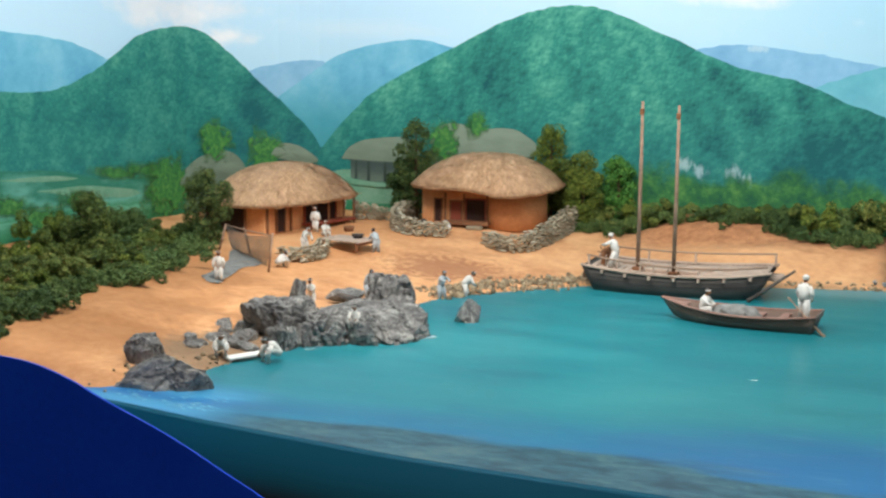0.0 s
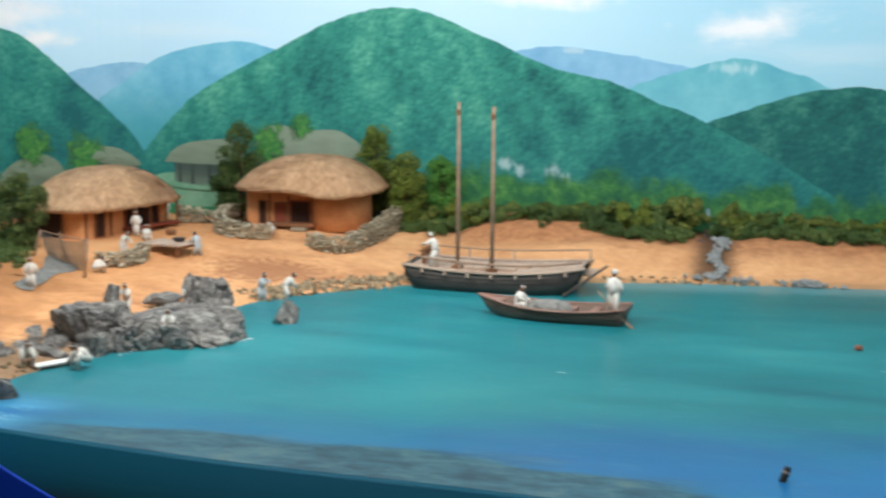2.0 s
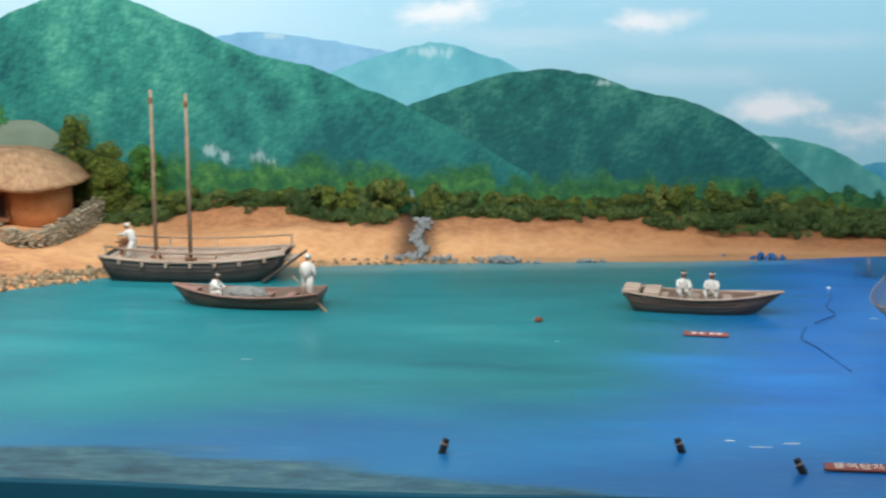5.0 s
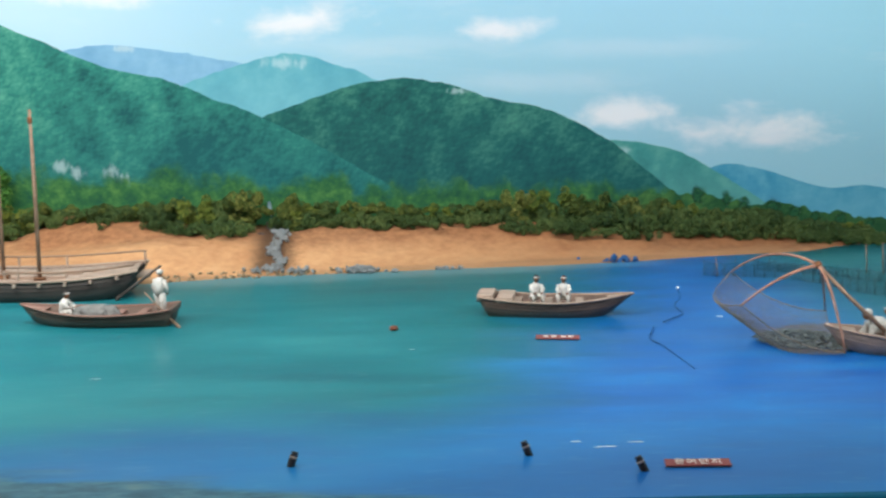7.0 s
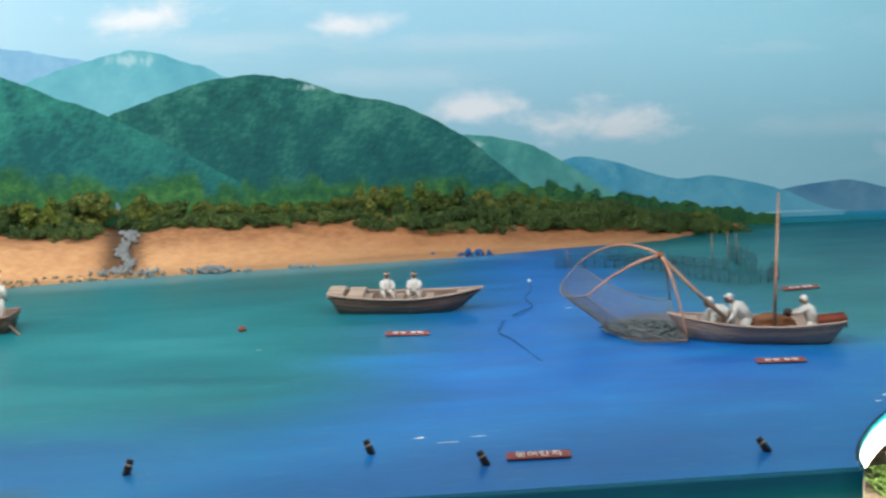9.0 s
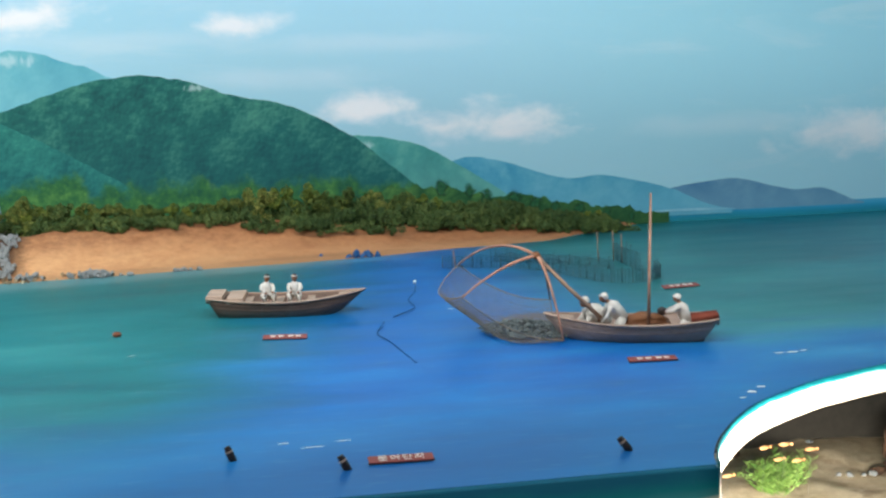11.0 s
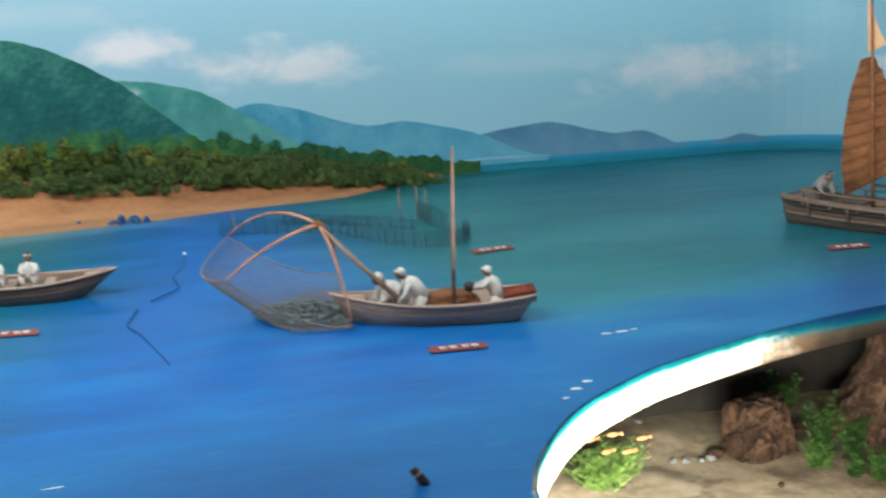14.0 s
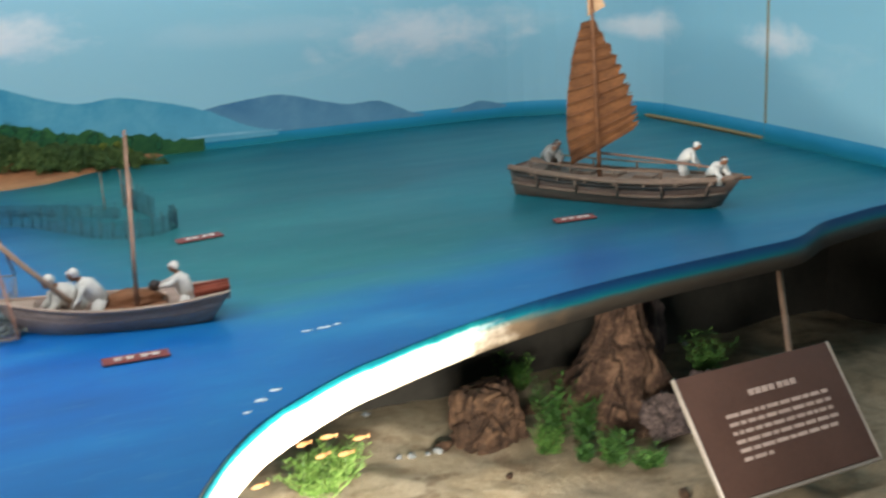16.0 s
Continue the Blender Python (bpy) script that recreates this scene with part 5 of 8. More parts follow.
STONES = [rock_mesh("stone", 300 + k, "stone", 1, 4, 0.12) for k in range(6)]
PALE = [rock_mesh("pale_stone", 320 + k, "rock_pale", 2, 4, 0.15) for k in range(4)]
BLUE = [rock_mesh("blue_stone", 330 + k, "rock_blue", 2, 4, 0.15) for k in range(2)]


def rock(x, y, z, sx, sy, sz, seed, label, key="rock", spin=0.0, tilt=0.0, name="rock", group="rocks by the water", cuts=7, rough=0.11, block=0.0):
    ob = new(name, rock_mesh(name, seed, key, 5 if max(sx, sy) > 0.05 else 4 if max(sx, sy) > 0.02 else 3, cuts, rough, block=block))
    ob.matrix_world = Matrix.Translation((x, y, z)) @ Euler((radians(tilt), radians(tilt * 0.6), radians(spin))).to_matrix().to_4x4() @ Matrix.Diagonal((sx, sy, sz, 1))
    return tagged(ob, label, "rock", group)


rock(-1.048, 1.645, 0.797, 0.122, 0.06, 0.068, 401, "rough grey rock at the water's corner", spin=20)
rock(-0.985, 1.645, 0.795, 0.05, 0.04, 0.04, 402, "low grey rock at the water's corner")
rock(-1.128, 1.735, 0.816, 0.050, 0.042, 0.052, 403, "rounded grey boulder on the sand")
rock(-1.09, 1.62, 0.795, 0.03, 0.03, 0.02, 404, "small grey rock at the water's corner")
rock(-1.048, 2.075, 0.815, 0.088, 0.068, 0.082, 405, "tall cleft grey rock on the shore", spin=30, block=0.75)
rock(-0.985, 2.0, 0.80, 0.035, 0.04, 0.06, 406, "grey rock pillar in the shallows", block=0.75)
rock(-1.10, 2.10, 0.82, 0.05, 0.05, 0.045, 407, "grey rock on the sand", block=0.75)
rock(-0.925, 2.18, 0.805, 0.085, 0.06, 0.05, 408, "broad grey rock ledge in the water", spin=35, block=0.75)
rock(-0.825, 2.185, 0.797, 0.092, 0.074, 0.066, 409, "blocky grey rock at the ledge's end", spin=25, cuts=8, block=0.75)
rock(-0.965, 2.13, 0.80, 0.05, 0.05, 0.05, 410, "grey rock of the ledge", block=0.75)
rock(-0.965, 2.32, 0.818, 0.10, 0.075, 0.028, 411, "flat grey rock behind the ledge", spin=25, block=0.75)
rock(-0.915, 2.40, 0.842, 0.074, 0.06, 0.070, 412, "big grey boulder above the ledge", spin=15, cuts=7, block=0.75)
rock(-0.885, 2.35, 0.82, 0.045, 0.045, 0.05, 413, "grey rock below a boulder", block=0.75)
rock(-1.075, 2.235, 0.866, 0.027, 0.022, 0.042, 414, "upright grey stone on the sand")
rock(-1.04, 2.40, 0.835, 0.06, 0.04, 0.024, 415, "low grey rock on the sand")
rock(-0.735, 2.395, 0.800, 0.038, 0.036, 0.058, 416, "lone pointed grey rock standing in the water", rough=0.12)
rock(-1.035, 1.93, 0.805, 0.05, 0.03, 0.02, 417, "low grey rock at the water's edge")
rock(-1.12, 1.9, 0.815, 0.03, 0.025, 0.015, 418, "small grey rock on the sand")
rock(-0.61, 3.0, 0.81, 0.035, 0.03, 0.024, 419, "brown-grey rock by the moored boat", key="rock_brown")

# the ledge is one chain of broken rock down to the water
for k, (x, y, z, sx, sy, sz) in enumerate(((-0.875, 2.115, 0.797, 0.065, 0.05, 0.058), (-0.945, 2.085, 0.80, 0.055, 0.06, 0.062), (-0.81, 2.15, 0.80, 0.05, 0.045, 0.05), (-0.885, 2.25, 0.812, 0.08, 0.06, 0.036), (-0.965, 2.20, 0.812, 0.07, 0.06, 0.036), (-1.03, 2.18, 0.825, 0.05, 0.05, 0.046), (-0.85, 2.30, 0.808, 0.05, 0.05, 0.040), (-0.915, 2.085, 0.797, 0.04, 0.035, 0.045), (-0.985, 2.04, 0.797, 0.04, 0.035, 0.04))):
    rock(x, y, z, sx * 1.15, sy * 1.15, sz * 1.08, 440 + k, "broken grey rock of the ledge by the water", spin=20 + 17 * k, block=0.55)
for k, (x, y, s) in enumerate(((-1.11, 1.96, 0.028), (-1.08, 1.99, 0.024), (-1.13, 2.02, 0.022), (-1.10, 2.045, 0.03), (-1.06, 2.0, 0.026), (-1.15, 1.93, 0.018), (-1.12, 1.88, 0.016), (-1.16, 2.07, 0.02), (-1.07, 1.95, 0.02))):
    rock(x, y, max(gz(x, y), SEA) + s * 0.1, s * 1.3, s, s * 0.7, 460 + k, "small grey rock strewn on the sand", spin=61 * k, group="small rocks on the sand")

# pebbles along the water
pebble = bmesh.new()
r = random.Random(12)


def pebbles(bm, spots):
    for x, y, sx, sy, count, big in spots:
        for _ in range(count):
            px, py = x + r.gauss(0, sx), y + r.gauss(0, sy)
            s = big * r.uniform(0.4, 1.2)
            if inland([px], [py])[0] < -0.02:
                continue
            m = Matrix.Translation((px, py, max(gz(px, py), SEA) + s * 0.25)) @ Euler((r.uniform(0, 6), r.uniform(0, 6), r.uniform(0, 6))).to_matrix().to_4x4() @ Matrix.Diagonal((s, s * r.uniform(0.6, 1), s * r.uniform(0.4, 0.8), 1))
            bmesh.ops.create_icosphere(bm, subdivisions=1, radius=1.0, matrix=m)


shore_run = curve_through([(-0.88, 2.62), (-0.84, 2.72), (-0.72, 2.84), (-0.6, 2.96)], 8)
pebbles(pebble, [(x - 0.02, y + 0.04, 0.028, 0.034, 22, 0.0082) for x, y in shore_run] + [(-0.10, 3.16, 0.05, 0.012, 30, 0.006), (0.05, 3.19, 0.05, 0.012, 40, 0.007), (0.2, 3.21, 0.05, 0.01, 26, 0.008), (0.33, 3.225, 0.04, 0.008, 14, 0.006), (-1.05, 1.82, 0.03, 0.03, 16, 0.006), (-1.12, 1.68, 0.02, 0.04, 16, 0.006)])
M["pebble"] = leaf_paint("pebbles", [(0.0, rgb(92, 78, 62)), (0.5, rgb(158, 140, 112)), (1.0, rgb(206, 190, 160))])
tagged(new("pebbles", mesh_of("pebbles", pebble, M["pebble"], False)), "brown and buff pebbles strewn along the waterline", "pebbles", kind="stuff")


def heap(name, label, places, meshes, group):
    """A little heap of separate stones."""
    x, y, z = places[0][:3]
    ob = thing(name, (x, y, z), label, "stones", group)
    for px, py, pz, s in places:
        st = new("stone", r.choice(meshes))
        st.parent = ob
        st.matrix_basis = Matrix.Translation((px - x, py - y, pz - z)) @ Euler((r.uniform(0, 6), r.uniform(0, 6), r.uniform(0, 6))).to_matrix().to_4x4() @ Matrix.Diagonal((s, s * 0.8, s * 0.65, 1))
    return ob


heap("stream_stones", "pale grey boulders heaped in the stream's bed", [(x, y, gz(x, y) + 0.004 + 0.5 * s, s) for x, y, s in [(0.160 + 0.012 * math.sin(k * 0.13) + r.gauss(0, 0.011) + (r.uniform(-0.06, 0.12) if k > 78 else 0), 3.475 - 0.26 * min(1.0, k / 84) + r.gauss(0, 0.006), r.uniform(0.007, 0.0135)) for k in range(104)]], PALE, "stone heaps")
heap("shore_stones", "grey-white stones heaped at the waterline", [(0.395 + r.gauss(0, 0.030), 3.225 + r.gauss(0, 0.010), gz(0.405, 3.225) + r.uniform(0.0, 0.014), r.uniform(0.007, 0.015)) for k in range(44)], PALE, "stone heaps")
heap("shore_stones", "few grey-white stones at the waterline", [(0.625 + r.gauss(0, 0.022), 3.245, SEA + 0.004, r.uniform(0.006, 0.012)) for k in range(11)], PALE, "stone heaps")
heap("shore_stones", "blue-stained stones in the shallows", [(1.085, 3.31, SEA + 0.003, 0.013), (1.105, 3.312, SEA + 0.006, 0.022), (1.125, 3.308, SEA + 0.003, 0.014), (1.145, 3.314, SEA + 0.006, 0.022), (1.168, 3.312, SEA + 0.004, 0.015)], BLUE, "stone heaps")
heap("shore_stones", "small blue-stained stone in the shallows", [(1.01, 3.325, SEA + 0.004, 0.011), (1.03, 3.325, SEA + 0.003, 0.008)], BLUE, "stone heaps")
# the stream's dark gully and its fall
bm = bmesh.new()
for x, z0, z1, w in ((0.114, 0.953, 0.920, 0.0018), (0.1165, 0.952, 0.914, 0.0018), (0.119, 0.953, 0.912, 0.0018), (0.1215, 0.951, 0.906, 0.0018), (0.124, 0.940, 0.890, 0.0016)):
    tube(bm, [(x, 3.655, z0), (x + 0.001, 3.652, (z0 + z1) / 2), (x + 0.003, 3.645, z1)], [w * 0.6, w, w * 0.8], 6)
M["fall"] = plain("falling_water", rgb(92, 128, 140), rgb(150, 176, 184), 60, 200, 0.4, (1, 1, 0.2))
tagged(new("waterfall", mesh_of("waterfall", bm, M["fall"])), "thin blue-grey waterfall at the head of the stream", "waterfall", kind="")
for x, y, z, sx, sy, sz, seed in ((0.165, 3.55, 0.87, 0.02, 0.03, 0.045, 482), (0.13, 3.60, 0.865, 0.03, 0.02, 0.04, 483), (0.105, 3.47, 0.855, 0.02, 0.03, 0.03, 484)):
    rock(x, y, z, sx, sy, sz, seed, "dark wet rock beside the stream", "rock_dark", name="stream_rock", group="rocks by the stream")


def stone_wall(label, line, height, seed, thick=0.022):
    """A dry wall of flat field stones."""
    q = random.Random(seed)
    pts = curve_through(line, 8)
    ob = thing("stone_wall", (*pts[0], gz(*pts[0])), label, "stone wall", "dry stone walls")
    lengths = np.r_[0, np.cumsum([math.dist(a, b) for a, b in zip(pts, pts[1:])])]
    px, py = [p[0] for p in pts], [p[1] for p in pts]
    course, z = 0, 0.0
    top = height if callable(height) else (lambda u: height)
    while z < max(top(u) for u in (0, 0.5, 1)):
        s = q.uniform(0, 0.008)
        while s < lengths[-1]:
            w = q.uniform(0.014, 0.026)
            u = s / lengths[-1]
            if z < top(u):
                x, y = np.interp(s, lengths, px), np.interp(s, lengths, py)
                x2, y2 = np.interp(s + 0.005, lengths, px), np.interp(s + 0.005, lengths, py)
                a = math.atan2(y2 - y, x2 - x)
                for side in (-0.5, 0.5):
                    sx, sy = x - math.sin(a) * thick * side, y + math.cos(a) * thick * side
                    st = new("stone", q.choice(STONES))
                    st.parent = ob
                    st.matrix_basis = Matrix.Translation((sx - pts[0][0] + q.uniform(-0.002, 0.002), sy - pts[0][1] + q.uniform(-0.002, 0.002), gz(sx, sy) - gz(*pts[0]) + z + 0.004)) @ Euler((q.uniform(-0.15, 0.15), q.uniform(-0.14, 0.14), a + q.uniform(-0.3, 0.3))).to_matrix().to_4x4() @ Matrix.Diagonal((w * q.uniform(0.58, 0.74), 0.0095, q.uniform(0.0030, 0.0044), 1))
            s += w
        z += 0.0060
    return ob


stone_wall("low curved dry wall of grey field stones before a cottage", [(-1.335, 3.56), (-1.335, 3.44), (-1.30, 3.32), (-1.245, 3.235), (-1.17, 3.215), (-1.105, 3.25)], lambda u: 0.060 - 0.022 * u, 71)
stone_wall("curved dry wall of grey field stones rising beside a cottage", [(-0.98, 3.23), (-0.925, 3.185), (-0.868, 3.195), (-0.835, 3.28), (-0.815, 3.42), (-0.805, 3.52)], lambda u: 0.034 + 0.04 * u, 72)
stone_wall("short low dry wall of field stones in the yard", [(-1.36, 2.70), (-1.315, 2.72), (-1.30, 2.80), (-1.325, 2.88)], 0.032, 73)
stone_wall("short dry wall of field stones behind a cottage", [(-1.49, 3.44), (-1.43, 3.47), (-1.385, 3.44)], lambda u: 0.055 - 0.02 * u, 74)

# ---- cottages ----
def lobe(a, centre, width):
    d = (a - centre + math.pi) % math.tau - math.pi
    return math.exp(-((d / width) ** 2))


def slope(u):
    """A thatched roof's height from ridge (0) to eaves (1): a flat top, then straight sides rounded at the eaves."""
    k = max(0.0, (u - 0.22) / 0.78)
    return 1 - 0.55 * k**1.45 - 0.45 * k**2.6


def roof_mesh(a, b, h, bulges, drop, seed, n=96, rings=22):
    """A thatched roof: a soft loaf over a rounded oblong, thick at the eaves."""
    bm = bmesh.new()
    grid = []

    def rim(t):
        p = 4.0
        r = (abs(math.cos(t) / a) ** p + abs(math.sin(t) / b) ** p) ** (-1 / p)
        for c, w, amt in bulges:
            r *= 1 + amt * lobe(t, c, w)
        return r

    for k in range(rings + 1):
        u = k / rings
        row = []
        for j in range(n):
            t = j * math.tau / n
            r = rim(t) * u
            x, y = r * math.cos(t), r * math.sin(t)
            z = h * slope(u) - drop * u**4
            for c, w, amt in bulges:
                z -= 0.07 * amt * lobe(t, c, w) * u**4
            z += 0.0032 * noise.noise((x * 26, y * 26, seed)) + 0.0022 * noise.noise((x * 110, y * 110, seed))
            if k == rings:
                z += 0.005 * noise.noise((t * 11, seed, 1))
            row.append(bm.verts.new((x, y, z)))
            if k == 0:
                break
        grid.append(row)
    for j in range(n):
        bm.faces.new((grid[0][0], grid[1][j], grid[1][(j + 1) % n]))
    for q, w in zip(grid[1:], grid[2:]):
        for j in range(n):
            bm.faces.new((q[j], w[j], w[(j + 1) % n], q[(j + 1) % n]))
    last, under = grid[-1], []
    for v in last:
        under.append(bm.verts.new((v.co.x * 0.975, v.co.y * 0.975, v.co.z - 0.009)))
    c = bm.verts.new((0, 0, -drop))
    for j in range(n):
        bm.faces.new((last[j], under[j], under[(j + 1) % n], last[(j + 1) % n]))
        bm.faces.new((under[j], c, under[(j + 1) % n]))
    bmesh.ops.recalc_face_normals(bm, faces=bm.faces)
    # loose straw laid down the slope
    q = random.Random(seed)
    verts, faces = [], []
    for _ in range(3000):
        t, u = q.uniform(0, math.tau), math.sqrt(q.uniform(0.02, 1.0))
        skew = q.gauss(0, 0.05)
        for k, uu in enumerate((u, min(1.02, u + q.uniform(0.03, 0.075)))):
            tt = t + k * skew
            r = rim(tt) * uu
            x, y = r * math.cos(tt), r * math.sin(tt)
            z = h * max(0.0, slope(uu)) - drop * uu**4 - sum(0.07 * amt * lobe(tt, c, w) for c, w, amt in bulges) * uu**4 + (0.0018 if k == 0 else 0.0025)
            side = 0.0011 + 0.0009 * q.random()
            verts += [(x - side * math.sin(t), y + side * math.cos(t), z), (x + side * math.sin(t), y - side * math.cos(t), z)]
        k = len(verts) - 4
        faces.append((k, k + 1, k + 3, k + 2))
    for _ in range(900):
        t = q.uniform(0, math.tau)
        r, z = rim(t) * q.uniform(0.985, 1.01), -drop - sum(0.07 * amt * lobe(t, c, w) for c, w, amt in bulges)
        x, y = r * math.cos(t), r * math.sin(t)
        k, l = len(verts), q.uniform(0.004, 0.011)
        verts += [(x - 0.0009 * math.sin(t), y + 0.0009 * math.cos(t), z + 0.003), (x + 0.0009 * math.sin(t), y - 0.0009 * math.cos(t), z + 0.003), (x * 1.004, y * 1.004, z - l)]
        faces.append((k, k + 1, k + 2))
    straw = bpy.data.meshes.new("straw")
    straw.from_pydata(verts, [], faces)
    straw.materials.append(M["straw"])
    return bm, straw


def opening(parent, m, w, h, key="opening", frame_key="timber"):
    """A flat doorway panel with a timber frame, set 2 mm proud of the wall it stands in; its default dark colour stands
    in for the shade inside.
    """
    door = part("door", box(bmesh.new(), (0, -0.001, h / 2), (w, 0.004, h), m), M[key], parent, "flat panel standing in for an open doorway", smooth=False)
    bm = bmesh.new()
    for x in (-w / 2, w / 2):
        box(bm, (x, -0.003, h / 2), (0.004, 0.008, h + 0.004), m, 0.0008)
    box(bm, (0, -0.003, h + 0.002), (w + 0.006, 0.008, 0.004), m, 0.0008)
    part("frame", bm, M[frame_key], door, smooth=False)


def ropes(a, b, h, drop, count):
    """Thatch ropes tied over the roof."""
    bm = bmesh.new()
    for k in range(count):
        x = -a * 0.82 + 1.64 * a * k / (count - 1)
        pts = []
        for j in range(13):
            y = -b * 0.98 + 1.96 * b * j / 12
            u = min(0.99, (abs(x / a) ** 3.2 + abs(y / b) ** 3.2) ** (1 / 3.2))
            pts.append((x, y, h * slope(u) - drop * u**4 + 0.002))
        tube(bm, pts, 0.0009, 5)
    return bm


# the cottage that looks over the bay
c2 = thing("thatched_cottage", pose(-1.064, 3.485, 0.872, 0, 0, 2), "clay-walled cottage with a brown thatched roof", "cottage", "thatched cottages")
bm = bmesh.new()
box(bm, (-0.075, 0.03, 0.060), (0.24, 0.17, 0.134), bevel=0.006)
part("wall", bm, M["clay"], c2)
bm = bmesh.new()
bmesh.ops.create_cone(bm, cap_ends=True, segments=40, radius1=0.115, radius2=0.112, depth=0.130, matrix=Matrix.Translation((0.088, 0.012, 0.061)) @ Matrix.Diagonal((0.82, 0.9, 1, 1)))
part("wing_wall", bm, M["clay"], c2, "rounded ochre clay wall")
roof2, straw2 = roof_mesh(0.225, 0.155, 0.082, [(radians(-60), 0.42, 0.20), (radians(180), 0.5, 0.02)], 0.012, 5)
roof = part("roof", roof2, M["thatch"], c2, "thick brown thatched roof", at=pose(0, 0.01, 0.136))
part("straw", straw2, None, roof)
part("rope", ropes(0.225, 0.155, 0.082, 0.012, 9), M["straw"], roof)
opening(c2, pose(-0.14, -0.055, 0.012), 0.022, 0.066)
opening(c2, pose(-0.02, -0.055, 0.006), 0.062, 0.075, "opening", "red_timber")
opening(c2, pose(-0.083, -0.055, 0.014), 0.036, 0.06, "red_timber", "timber")
for x in (-0.115, -0.055, 0.018):
    part("post", box(bmesh.new(), (x, -0.066, 0.05), (0.006, 0.006, 0.1), bevel=0.001), M["timber"], c2, smooth=False)
part("porch", box(bmesh.new(), (-0.045, -0.075, 0.012), (0.15, 0.04, 0.012), bevel=0.002), M["timber"], c2, "low brown timber porch", smooth=False)
part("step", box(bmesh.new(), (-0.01, -0.105, 0.002), (0.05, 0.02, 0.012), bevel=0.003), M["stone"], c2, "grey stone step", smooth=False)

# the cottage by the fishermen's yard
c1 = thing("thatched_cottage", pose(-1.615, 3.205, 0.868, 0, 0, 78), "clay-walled cottage with a porch and thatched roof", "cottage", "thatched cottages")
bm = bmesh.new()
box(bm, (0, 0.015, 0.046), (0.38, 0.20, 0.112), bevel=0.004)
part("wall", bm, M["clay"], c1, smooth=False)
roof1, straw1 = roof_mesh(0.235, 0.15, 0.088, [(radians(180), 0.6, 0.04)], 0.014, 8)
roof = part("roof", roof1, M["thatch"], c1, "thick brown thatched roof", at=pose(0, 0, 0.104))
part("straw", straw1, None, roof)
part("rope", ropes(0.235, 0.15, 0.088, 0.014, 9), M["straw"], roof)
opening(c1, pose(-0.125, -0.087, 0.004), 0.036, 0.068)
opening(c1, pose(0.06, -0.087, 0.012), 0.15, 0.066, "opening", "red_timber")
opening(c1, pose(-0.1915, 0.045, 0.0, 0, 0, -90), 0.12, 0.075, "opening", "timber")
for x in (-0.185, -0.08, -0.01, 0.065, 0.14, 0.19):
    part("post", box(bmesh.new(), (x, -0.118 if x > -0.05 else -0.092, 0.04), (0.006, 0.006, 0.1), bevel=0.001), M["timber"], c1, smooth=False)
part("porch", box(bmesh.new(), (0.085, -0.106, 0.016), (0.22, 0.04, 0.008), bevel=0.002), M["red_timber"], c1, "raised reddish timber porch", smooth=False)


